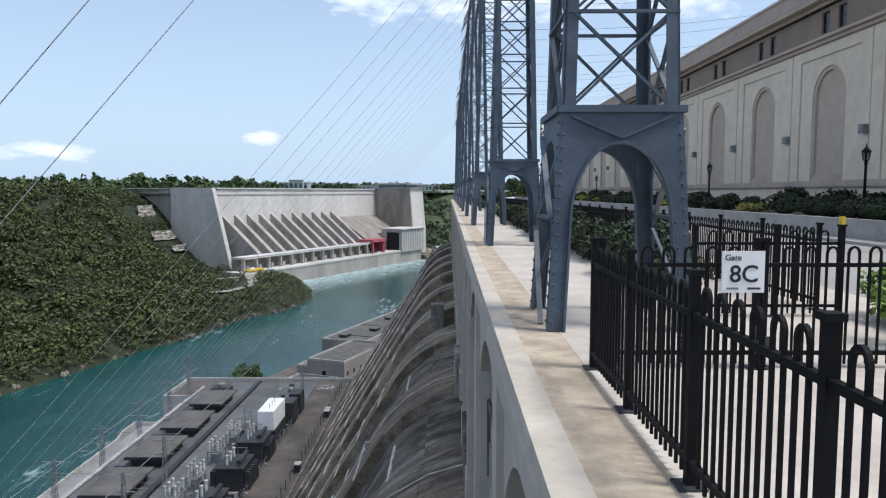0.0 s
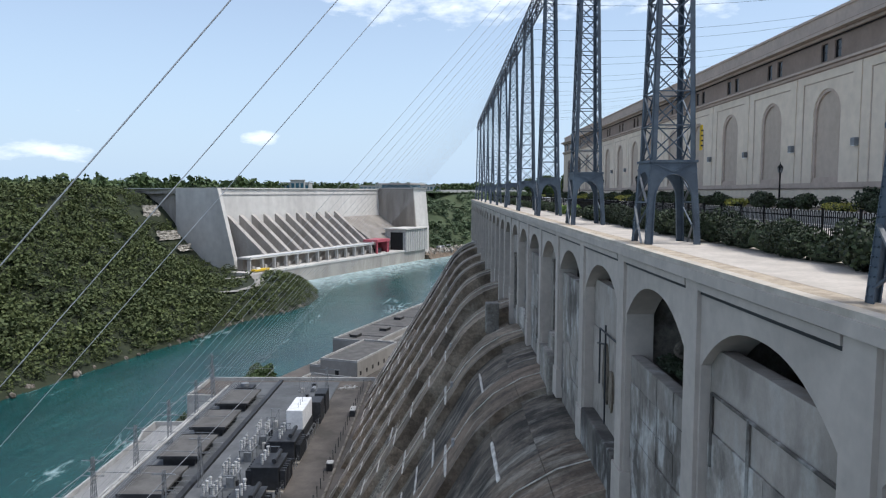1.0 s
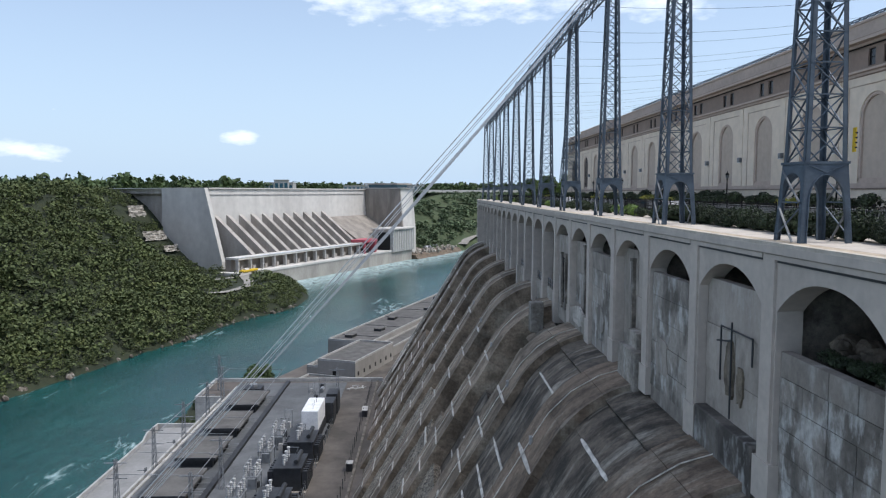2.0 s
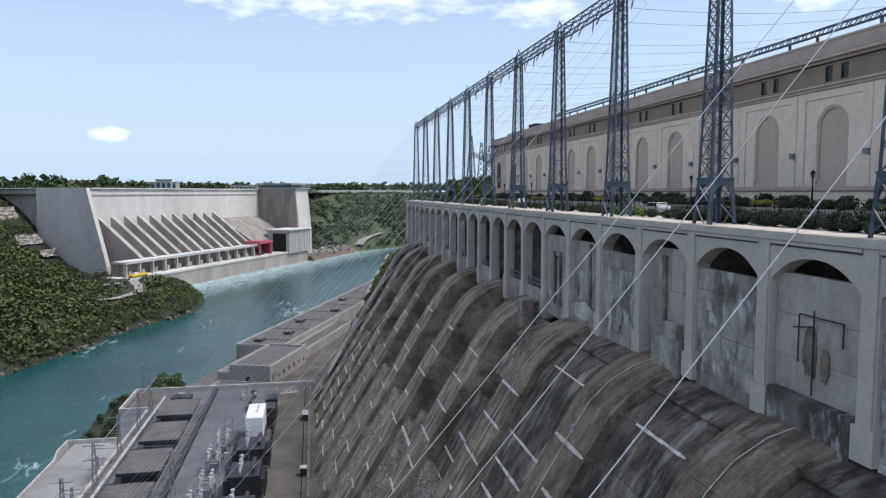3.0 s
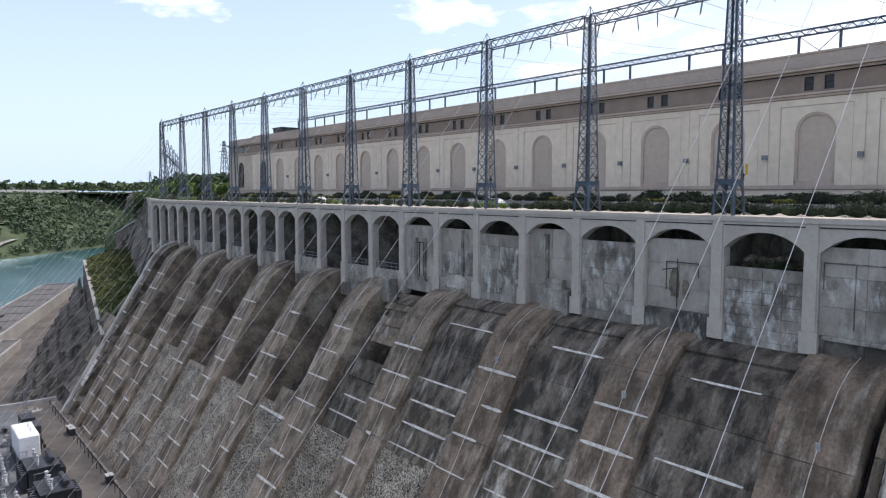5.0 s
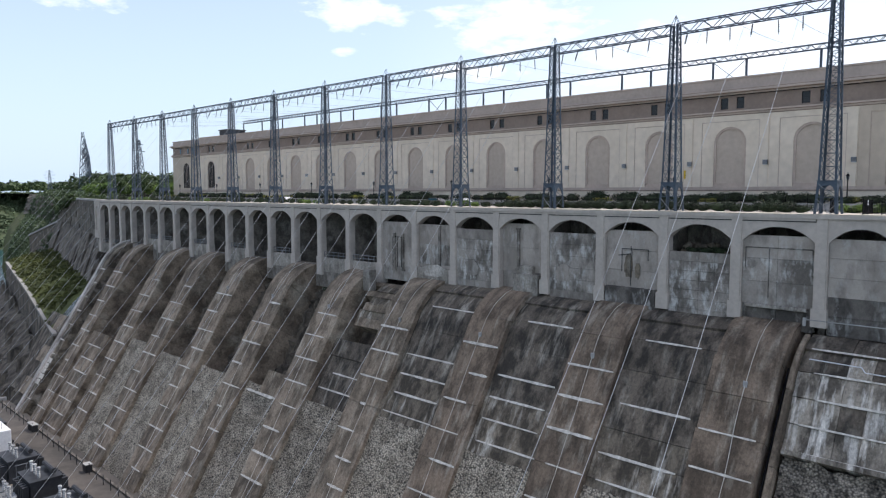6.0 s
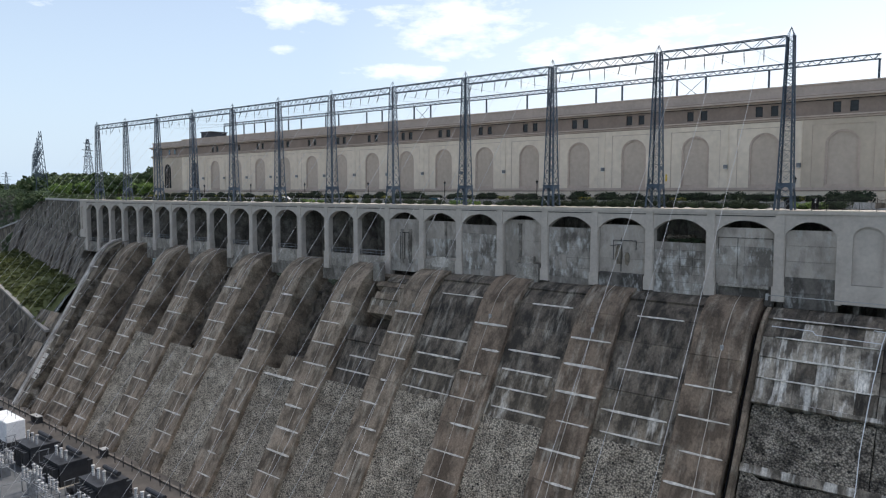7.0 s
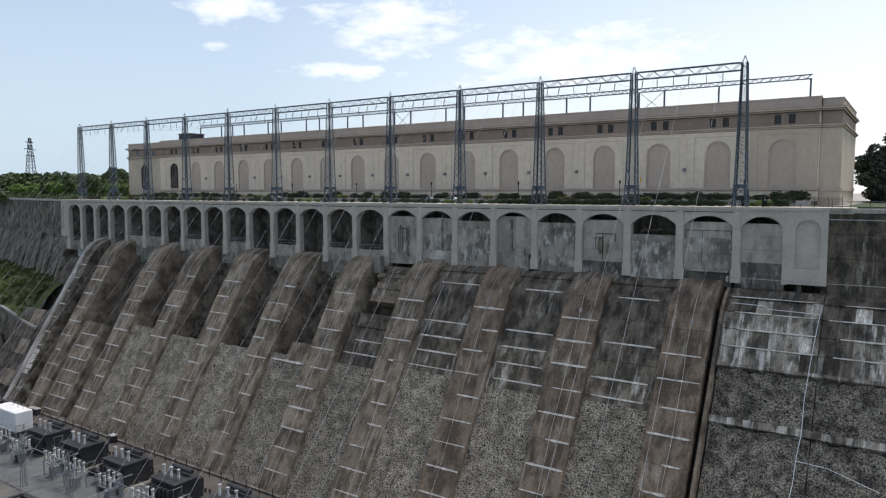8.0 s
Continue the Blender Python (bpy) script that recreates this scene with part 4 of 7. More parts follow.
def lumpy(y0, y1, s0, s1, off, deep, amp, nu, nv, name, material, parent=None):
    """A piece of the skin with an uneven face and plain sides."""
    bm = bmesh.new()
    face = []
    for i in range(nu + 1):
        row = []
        for j in range(nv + 1):
            s, y = s0 + (s1 - s0) * i / nu, y0 + (y1 - y0) * j / nv
            d = noise.fractal((s * 0.5, y * 0.5, off), 1.0, 2.0, 4) * amp
            if i == 0:
                s += noise.noise((y * 0.6, s0, 3)) * amp * 2.2
            x, z = prof(s, off + d)
            row.append(bm.verts.new((x, y, z)))
        face.append(row)
    for i in range(nu):
        for j in range(nv):
            bm.faces.new((face[i][j], face[i + 1][j], face[i + 1][j + 1], face[i][j + 1]))
    edge = [face[0][j] for j in range(nv + 1)] + [face[i][nv] for i in range(1, nu + 1)] + [face[nu][j] for j in range(nv - 1, -1, -1)] + [face[i][0] for i in range(nu - 1, 0, -1)]
    nrm = Vector((math.sin(A57), 0, -math.cos(A57))) * deep
    inner = [bm.verts.new(v.co + nrm) for v in edge]
    for i in range(len(edge)):
        j = (i + 1) % len(edge)
        bm.faces.new((edge[i], edge[j], inner[j], inner[i]))
    bmesh.ops.recalc_face_normals(bm, faces=bm.faces[:])
    return finish(name, bm, material, parent)


def streak(y0, y1, s, off, width, parent, deep=0.10):
    """A pale leached joint across a rib or panel, a bit ragged."""
    bm = bmesh.new()
    n = 7
    up, dn = [], []
    for i in range(n + 1):
        y = y0 + (y1 - y0) * i / n
        w = width * random.uniform(0.55, 1.1) * (0.6 if i in (0, n) else 1)
        for lst, q in ((up, s - w / 2), (dn, s + w / 2)):
            x, z = prof(q, off - 0.025)
            lst.append(bm.verts.new((x, y, z)))
    for i in range(n):
        bm.faces.new((up[i], dn[i], dn[i + 1], up[i + 1]))
    r = bmesh.ops.extrude_face_region(bm, geom=bm.faces[:])
    for v in r["geom"]:
        if isinstance(v, bmesh.types.BMVert):
            v.co += Vector((math.sin(A57), 0, -math.cos(A57))) * deep
    bmesh.ops.recalc_face_normals(bm, faces=bm.faces[:])
    return part("joint", bm, M_joint, parent)


base = finish("slope", slab(-75, 204, 1.0, S_END, 6.6, 3.0, 12), M_rock)
tagged(base, "dark rough rock and concrete behind the ribs", "slope", kind="structure")

RIBS = [(5.2 + S * k, 6.9) for k in range(8)] + [(148.0, 6.6), (170.2, 6.4), (181.5, 4.6)]
STEP = 3.5
for n, (yc, w) in enumerate(RIBS):
    rib = thing("penstock_rib", "curved brown concrete penstock rib with pale joints" if n < 10 else "dark curved end rib with a whitish worn edge", "rib", "penstock ribs")
    y0, y1 = yc - w / 2, yc + w / 2
    m_rib = M_brownrib if n < 3 else M_rib if n < 10 else M_wash
    edges = [0.6, 4.8, 8.95] + [13.2 + 4.25 * i for i in range(11) if 13.2 + 4.25 * i < S_END - 1.2]
    edges = [e + (random.uniform(-0.15, 0.15) if e > 9 else 0) for e in edges] + [S_END]
    for s, e in zip(edges, edges[1:]):
        o = random.uniform(-0.06, 0.06) if s > 8 else 0.0
        part("slab", slab(y0 + random.uniform(-0.08, 0.08), y1 + random.uniform(-0.08, 0.08), s + 0.015, e - 0.015, o, 6.8, 6 if s < 9 else 3), m_rib, rib)
        if 9 < e < S_END and (n, round(e)) != (0, 13):
            a, b = y0 + 0.25, y1 - 0.25
            if random.random() < 0.35:
                a += random.uniform(0, w * 0.45)
            if random.random() < 0.35:
                b -= random.uniform(0, w * 0.45)
            streak(a, b, e, min(o, 0) - 0.05, random.uniform(0.20, 0.42), rib)
    part("core", slab(y0 + 0.3, y1 - 0.3, 1.0, S_END, 0.35, 6.5, 14), m_rib, rib)
    if n == 10:
        part("edge", slab(y1 - 1.3, y1 + 0.3, 0.9, S_END, -0.5, 6.0, 30), M_whiterib, rib, "whitish worn edge")
    # thin pale cable down the back of the rib, with a tag
    if n < 10:
        cb = thing("rib_cable", "thin pale cable lying down a rib with a small white tag", "cable", "rib cables")
        ss = np.linspace(1.6, S_END - 1, 22)
        drift = random.uniform(-0.7, 0.7)
        bm = bmesh.new()
        pts = [Vector((prof(q, -0.16)[0], yc + drift + 0.35 * noise.noise((q * 0.12, yc, 0.5)), prof(q, -0.16)[1])) for q in ss]
        prev = None
        for p in pts:
            cur = [bm.verts.new(p + o) for o in (Vector((0, -0.035, 0)), Vector((-0.035, 0, 0.035)), Vector((0, 0.035, 0)), Vector((0.035, 0, -0.035)))]
            if prev:
                for i in range(4):
                    bm.faces.new((prev[i], prev[(i + 1) % 4], cur[(i + 1) % 4], cur[i]))
            prev = cur
        part("line", bm, M_joint, cb)
        p = pts[4]
        part("tag", boxes((p.x - 0.15, p.x + 0.1, p.y - 0.2, p.y + 0.2, p.z - 0.4, p.z + 0.25)), M_pale, cb)
# extra low slab between two ribs at the far end, and a few white stains on the end rib
low = thing("low_slab", "flat brown concrete slab between two ribs", "slab")
s = s_at(-33.0)
while s < S_END - 0.5:
    e = min(s + STEP, S_END)
    part("slab", slab(155.4, 165.6, s + 0.02, e - 0.02, 0.25, 4.5, 1), M_rib, low)
    streak(156.5, 164.6, e, 0.15, 0.3, low)
    s = e
sp = thing("lime_stain", "white lime patch on the end rib", "stain")
for i in range(5):
    a = s_at(-42.0) + i * 1.5
    part("patch", slab(179.6 + random.uniform(0, 0.8), 183.0 - random.uniform(0, 1.2), a, a + 1.3, -0.10, 0.3, 1), M_joint, sp)

# bays between the ribs
GAPS = [(RIBS[i][0] + RIBS[i][1] / 2, RIBS[i + 1][0] - RIBS[i + 1][1] / 2) for i in range(8)]
for i, (a, b) in enumerate(GAPS):
    ag = lumpy(a - 0.1, b + 0.1, s_at((-31.2 if i < 3 else -32.2) + random.uniform(-0.2, 0.5)), S_END, 0.85 if i > 2 else 0.6, 4.2, 0.10, 44, 22, "aggregate_infill", M_rough)
    tagged(ag, "rough pebbly concrete infill between two ribs", "infill", "rough infills")
    if i < 4:
        up = thing("panel_infill", "dark stained concrete panels with white leached joints", "infill", "panel infills")
        s, off = (1.4 if i < 3 else s_at(-22.0)), (0.75 if i < 3 else 1.9)
        cap = True
        if i < 3:
            edges = [1.4, 4.9, 8.2, 12.4, 16.6, 19.75, 22.75, 25.8, s_at(-31.9)]
            for j, (p, e) in enumerate(zip(edges, edges[1:])):
                part("panel", slab(a + 0.05, b - 0.05, p + 0.02, e - 0.02, off + random.uniform(-0.04, 0.04) - (0.35 if j == 0 else 0), 3.6, 4), M_panel if j < 5 else M_wash, up)
                if j not in (0, 2) and not (i == 0 and j == 4):
                    q = 3.5 if j == 1 else 1.0
                    streak(a + 0.4 + random.uniform(0, q), b - 0.4 - random.uniform(0, q), e, off - 0.06, random.uniform(0.22, 0.40), up)
            s = 99.0
        while s < s_at(-31.8) - 0.5:
            e = min(s + (3.2 if cap and i < 3 else random.uniform(2.6, 3.1)), s_at(-31.9))
            part("panel", slab(a + 0.05, b - 0.05, s + 0.02, e - 0.02, off + (0.0 if not cap else -0.35) + random.uniform(-0.04, 0.04), 3.6, 4), M_panel if (i + int(s)) % 3 else M_wash, up)
            if not cap and random.random() < 0.85:
                streak(a + 0.4 + random.uniform(0, 3.0), b - 0.4 - random.uniform(0, 3.0), e, off - 0.06, random.uniform(0.22, 0.40), up)
            cap = False
            s = e
    else:
        rk = lumpy(a - 0.2, b + 0.2, 1.0, s_at(-31.0), 5.9, 2.5, 1.5, 30, 20, "rock_recess", M_rock)
        tagged(rk, "dark broken rock recess between two ribs", "rock", "rock recesses")
br = thing("broken_step", "broken concrete steps with loose rubble", "rubble")
for i in range(7):
    s0 = 3.0 + i * 1.5
    part("step", slab(63.2 + i * 0.2, 71.0 + random.uniform(-1.5, 1.2), s0, s0 + 1.55 + random.uniform(-0.1, 0.3), 1.5 + 0.10 * i + random.uniform(-0.15, 0.15), 3.0, 1), M_wash if i % 2 else M_rib, br)
ls = thing("loose_slab", "tilted pale concrete slab on the slope", "slab")
part("slab", slab(81.2, 87.0, s_at(-29.5), s_at(-33.2), 0.7, 2.5, 1), M_rib, ls)
streak(81.4, 91.0, s_at(-33.3), 0.6, 0.5, ls)

# side gutter and the older slope past the last rib
gut = thing("gutter", "narrow concrete kerb and cable along the last rib", "kerb")
for i in range(13):
    s0 = 3.0 + i * 4.1
    part("kerb", slab(0.55, 1.05, s0, s0 + 4.05, 0.75 + random.uniform(-0.05, 0.05), 2.0, 2), M_rib, gut)
part("pipe", bar(bmesh.new(), (prof(9)[0] + 0.9, 1.3, prof(9)[1] - 0.4), (prof(54)[0] + 0.9, 1.3, prof(54)[1] - 0.4), 0.2, sides=6), M_dark, gut)
old = thing("old_slope", "leached grey concrete slope with dark stains", "slope", kind="structure")
rows = [(2.2, 5.4, 1.0), (5.45, 8.6, 1.35), (8.65, 11.6, 1.45), (11.65, 14.4, 1.55), (14.45, 17.2, 1.65)]
cols = [(-12.9, 0.5), (-25.5, -12.95), (-40.0, -25.55), (-58.0, -40.05)]
for r, (s0, s1, off) in enumerate(rows):
    for c, (a, b) in enumerate(cols):
        cells = max(3, round((b - a) / 2.15))
        m = (b - a) / cells
        for q in range(cells):
            part("panel", slab(a + q * m + 0.02, a + q * m + m - 0.02, s0, s1, off + random.uniform(-0.05, 0.05) + 0.12 * c, 2.8, 2),
                 M_panel if r == 0 or (r == 1 and q % 3) or (c == 1 and q in (cells - 1, cells - 2)) or random.random() < 0.12 else M_oldwash, old)
        streak(a + 0.5, b - 0.5 - random.uniform(0, 3), s1 + 0.02, off - 0.03 + 0.12 * c, 0.26, old)
part("ledge", slab(-58, 0.4, 17.25, 17.75, 1.2, 3.0, 1), M_oldwash, old)
part("ledge", slab(-58, 0.4, 25.4, 26.4, 1.7, 3.0, 1), M_oldwash, old)
for y0, y1, s0, s1, off in ((-13, 0.3, 17.9, 25.4, 2.0), (-30, -13.1, 17.9, 25.4, 2.2), (-58, -30.1, 17.9, 25.4, 2.4), (-13, 0.3, 26.6, S_END, 2.2), (-30, -13.1, 26.6, S_END, 2.5), (-58, -30.1, 26.6, S_END, 2.7)):
    t = lumpy(y0, y1, s0, s1, off, 2.6, 0.35, 26, 26, "rubble_band", M_rubble)
    tagged(t, "dark rough rubble band on the old slope", "rubble", "rubble bands")


def pipe_run(pts, name="white_pipe"):
    t = thing(name, "thin white pipe fixed across the old slope", "pipe", "white pipes")
    for (y0, s0), (y1, s1) in zip(pts, pts[1:]):
        a, b = prof(s0, 0.8), prof(s1, 0.8)
        part("pipe", bar(bmesh.new(), (a[0], y0, a[1]), (b[0], y1, b[1]), 0.11, sides=6), M_white, t)


pipe_run([(-0.4, 7.2), (-5.2, 7.3), (-5.6, 7.9), (-12.7, 8.1)])
pipe_run([(-11.6, 6.0), (-12.9, 6.1), (-12.7, 8.1), (-12.3, 13.5), (-12.1, 17.0), (-11.9, 21.5), (-12.0, 26.0), (-11.7, 29.5), (-11.6, 33.0), (-11.0, 39.0), (-10.6, 41.0)])
pipe_run([(-11.65, 30.0), (-15.5, 30.2), (-21.5, 32.0)])
tp = thing("crest_pipe", "pale pipe with fittings along the crest", "pipe")
part("pipe", bar(bmesh.new(), (-1.6, 0.9, -11.2), (-1.3, -30, -11.2), 0.12, sides=8), M_pale, tp)
part("elbow", bar(bmesh.new(), (-1.7, 0.9, -11.9), (-1.6, 0.9, -11.0), 0.36, sides=8), M_pale, tp)

# plain stained slope past the end rib
es = thing("end_slope", "plain dark stained concrete slope past the end rib", "slope", kind="structure")
for j in range(5):
    a = s_at(-32.0) + j * 4.7
    part("panel", slab(183.9, 190.0, a, a + 4.66, 1.2 + 0.15 * j, 3.0, 1), M_panel, es)
    part("panel", slab(190.05, 196.0, a, a + 4.66, 1.4 + 0.15 * j, 3.0, 1), M_panel if j % 2 else M_rib, es)
    part("panel", slab(196.05, 204.0, a, a + 4.66, 1.7 + 0.15 * j, 3.0, 1), M_panel, es)
# ---- lattice towers, beams and wires ----
TX, TOP, KNEE = 1.9, 22.9, 3.55


def cable(name, a, b, sag, w, material, n=16):
    """One slack wire as a single swept strip of square section."""
    bm = bmesh.new()
    prev = None
    side = (b - a).cross(Vector((0, 0, 1))).normalized() * (w / 2)
    for i in range(n + 1):
        t = i / n
        p = a.lerp(b, t) + Vector((0, 0, -sag * 4 * t * (1 - t)))
        up = Vector((0, 0, w / 2))
        cur = [bm.verts.new(p + q) for q in (side + up, up - side, -side - up, side - up)]
        if prev:
            for j in range(4):
                bm.faces.new((prev[j], prev[(j + 1) % 4], cur[(j + 1) % 4], cur[j]))
        prev = cur
    bmesh.ops.recalc_face_normals(bm, faces=bm.faces[:])
    return finish(name, bm, material)


def half(z):
    """Half the tower's width to the middle of the legs."""
    if z <= KNEE:
        return 1.03 - 0.20 * z / KNEE
    return 0.81 - (z - KNEE) / (TOP - KNEE) * 0.41


tower = thing("lattice_tower", "blue-grey riveted steel lattice tower with an arched base", "tower", "lattice towers", at=(TX, 0, 0))


def angle_leg(sx, sy, z0, z1, w):
    """A leg of two plates that meet in a corner."""
    bm = bmesh.new()
    t = 0.035
    for dx, dy in ((w, t), (t, w)):
        v = []
        for z in (z0, z1):
            h = half(z) + w / 2
            cx, cy = sx * h, sy * h
            v.append([bm.verts.new(p) for p in ((cx, cy, z), (cx - sx * dx, cy, z), (cx - sx * dx, cy - sy * dy, z), (cx, cy - sy * dy, z))])
        for i in range(4):
            j = (i + 1) % 4
            bm.faces.new((v[0][i], v[0][j], v[1][j], v[1][i]))
        bm.faces.new(v[0])
        bm.faces.new(v[1])
    bmesh.ops.recalc_face_normals(bm, faces=bm.faces[:])
    return bm


def portal_plate():
    """One arched riveted plate of the base, in the plane x = 0, from leg to leg."""
    bm = bmesh.new()
    out = [(0, -half(0) - 0.14, 0), (0, -half(0) + 0.12, 0)]
    r = half(1.75) - 0.12
    out += [(0, -r, 1.75)]
    for i in range(1, 16):
        q = math.pi * (1 - i / 16)
        out.append((0, r * math.cos(q), 1.75 + 1.28 * math.sin(q)))
    out += [(0, r, 1.75), (0, half(0) - 0.12, 0), (0, half(0) + 0.14, 0), (0, half(KNEE) + 0.14, KNEE), (0, -half(KNEE) - 0.14, KNEE)]
    extrude(bm, out, (0.03, 0, 0))
    return bm


def arch_flange():
    """The stiffener along the arch and down both legs."""
    r = half(1.75) - 0.12
    qs = [math.pi * (1 - i / 16) for i in range(17)]
    pts = [(0.02, -half(0) + 0.12, 0)] + [(0.02, r * math.cos(q), 1.75 + 1.28 * math.sin(q)) for q in qs] + [(0.02, half(0) - 0.12, 0)]
    nrm = [Vector((0, 1, 0))] + [Vector((0, math.cos(q), math.sin(q))) for q in qs] + [Vector((0, 1, 0))]
    return sweep(bmesh.new(), pts, Vector((0.08, 0, 0)), lambda i: nrm[i] * 0.02)


def rivet_row():
    bm = bmesh.new()
    for s in (-1, 1):
        for i in range(17):
            z = 0.15 + i * 0.2
            y = s * (half(z) + 0.08)
            bmesh.ops.create_icosphere(bm, subdivisions=1, radius=0.028, matrix=Matrix.Translation((-0.005, y, z)))
            if z < 1.8:
                bmesh.ops.create_icosphere(bm, subdivisions=1, radius=0.024, matrix=Matrix.Translation((-0.005, s * (half(z) - 0.06), z)))
    return bm


plate = portal_plate()
pm = bpy.data.meshes.new("portal_plate")
plate.normal_update()
plate.to_mesh(pm)
plate.free()
pm.materials.append(M_steel)
def knee_plate():
    """The shallow arched plate under the knee on the two open sides."""
    k = half(KNEE) + 0.14
    out = [(0, -k - 0.05, 2.5), (0, -k + 0.22, 2.5)]
    out += [(0, -(k - 0.22) * math.cos(math.pi * i / 12), 2.5 + 0.62 * math.sin(math.pi * i / 12)) for i in range(1, 12)]
    out += [(0, k - 0.22, 2.5), (0, k + 0.05, 2.5), (0, k, KNEE), (0, -k, KNEE)]
    return extrude(bmesh.new(), out, (0.03, 0, 0))


kp = knee_plate()
km = bpy.data.meshes.new("knee_plate")
kp.normal_update()
kp.to_mesh(km)
kp.free()
km.materials.append(M_steel)
fl = arch_flange()
fm = bpy.data.meshes.new("arch_flange")
fl.to_mesh(fm)
fl.free()
fm.materials.append(M_steel)
rv = rivet_row()
rm = bpy.data.meshes.new("rivets")
rv.to_mesh(rm)
rv.free()
rm.materials.append(M_steel)
for i in range(4):
    turn = pose(0, 0, 0, 0, 0, 90 * i)
    m = turn @ Matrix.Translation((-half(0) - 0.14, 0, 0)) @ pose(0, 0, 0, 0, math.degrees(math.atan(0.20 / KNEE)), 0)
    if i % 2:
        share("portal_plate", pm, tower, m)
        share("arch_flange", fm, tower, m)
        for s in (-1, 1):
            part("gusset", bar(bmesh.new(), m @ Vector((-0.02, s * 0.80, KNEE - 0.1)), m @ Vector((-0.02, 0, KNEE - 0.45)), 0.05), M_steel, tower)
    else:
        share("knee_plate", km, tower, m)
        part("foot_strut", bar(bmesh.new(), m @ Vector((0.02, -half(1.8), 1.8)), m @ Vector((0.02, half(1.8), 1.8)), 0.07), M_steel, tower)
        part("foot_brace", bar(bmesh.new(), m @ Vector((-0.03, 0.85, KNEE - 0.3)), m @ Vector((-0.03, -0.86, 1.8)), 0.09, 0.05), M_galv, tower, "pale galvanised brace")
        part("foot_brace", bar(bmesh.new(), m @ Vector((0.03, -0.80, KNEE - 0.7)), m @ Vector((0.03, 0.86, 1.8)), 0.06, 0.05), M_steel, tower)
        part("foot_brace", bar(bmesh.new(), m @ Vector((-0.03, 0.92, 1.6)), m @ Vector((-0.03, -0.55, 0.02)), 0.09, 0.05), M_galv, tower, "pale galvanised brace")
        part("foot_brace", bar(bmesh.new(), m @ Vector((0.03, -0.90, 1.6)), m @ Vector((0.03, 0.96, 0.3)), 0.06, 0.05), M_steel, tower)
    rb = share("rivets", rm, tower, m)
    rb["kind"] = "stuff"
    part("knee_band", bar(bmesh.new(), turn @ Vector((-half(KNEE) - 0.15, -half(KNEE) - 0.18, KNEE)), turn @ Vector((-half(KNEE) - 0.15, half(KNEE) + 0.18, KNEE)), 0.11), M_steel, tower)
for sx in (-1, 1):
    for sy in (-1, 1):
        part("foot_leg", angle_leg(sx, sy, 0, KNEE, 0.26), M_steel, tower)
        part("leg", angle_leg(sx, sy, KNEE, TOP, 0.21), M_steel, tower)
zs = [KNEE]
while zs[-1] < TOP - 0.9:
    zs.append(min(TOP, zs[-1] + 1.85 * half(zs[-1])))
zs[-1] = TOP
for z0, z1 in zip(zs, zs[1:]):
    a, b = half(z0) + 0.1, half(z1) + 0.1
    for i in range(4):
        turn = Matrix.Rotation(radians(90 * i), 3, "Z")
        bm = bmesh.new()
        bar(bm, turn @ Vector((-a, -a + 0.1, z0)), turn @ Vector((-b, b - 0.1, z1)), 0.07, 0.045)
        bar(bm, turn @ Vector((-a + 0.05, a - 0.1, z0)), turn @ Vector((-b + 0.05, -b + 0.1, z1)), 0.07, 0.045)
        part("cross_brace", bm, M_steel, tower)
        part("strut", bar(bmesh.new(), turn @ Vector((-b, -b, z1)), turn @ Vector((-b, b, z1)), 0.075, 0.05), M_steel, tower)
bm = bmesh.new()
for sx in (-1, 1):
    for sy in (-1, 1):
        bar(bm, (sx * 0.4, sy * 0.4, TOP), (0, 0, TOP + 1.15), 0.06)
part("peak", bm, M_steel, tower)
for k in range(1, 12):
    t = copy_thing(tower, pose(TX, k * S, 0))
    if k == 1:
        sg = part("sign", boxes((-0.02, 0.02, -0.12, 0.12, 0, 1.05)), M_yellow, t, "narrow yellow warning plate")
        sg.location = (1.05, -1.18, 4.0)
        for j in range(4):
            q = part("writing", boxes((-0.05, 0.05, -0.012, 0.0, 0, 0.07)), M_black, sg)
            q.location = (0, -0.125, 0.15 + j * 0.21)
        sg.rotation_euler = (0, 0, 0)

BX = (1.45, 2.35)
Z0, Z1 = 21.75, 22.95
for k in range(11):
    y0, y1 = k * S + 0.55, k * S + S - 0.55
    be = thing("truss_beam", "blue-grey steel lattice beam between two towers", "beam", "truss beams")
    for x in BX:
        for z in (Z0, Z1):
            part("chord", bar(bmesh.new(), (x, y0, z), (x, y1, z), 0.13), M_steel, be)
        bm = bmesh.new()
        n = 12
        for j in range(n):
            ya, yb = y0 + (y1 - y0) * j / n, y0 + (y1 - y0) * (j + 1) / n
            bar(bm, (x, ya, Z0 if j % 2 else Z1), (x, yb, Z1 if j % 2 else Z0), 0.075)
        part("lacing", bm, M_steel, be)
    for z in (Z0, Z1):
        bm = bmesh.new()
        for j in range(12):
            ya, yb = y0 + (y1 - y0) * j / 12, y0 + (y1 - y0) * (j + 1) / 12
            bar(bm, (BX[j % 2], ya, z), (BX[1 - j % 2], yb, z), 0.06)
        part("lacing", bm, M_steel, be)

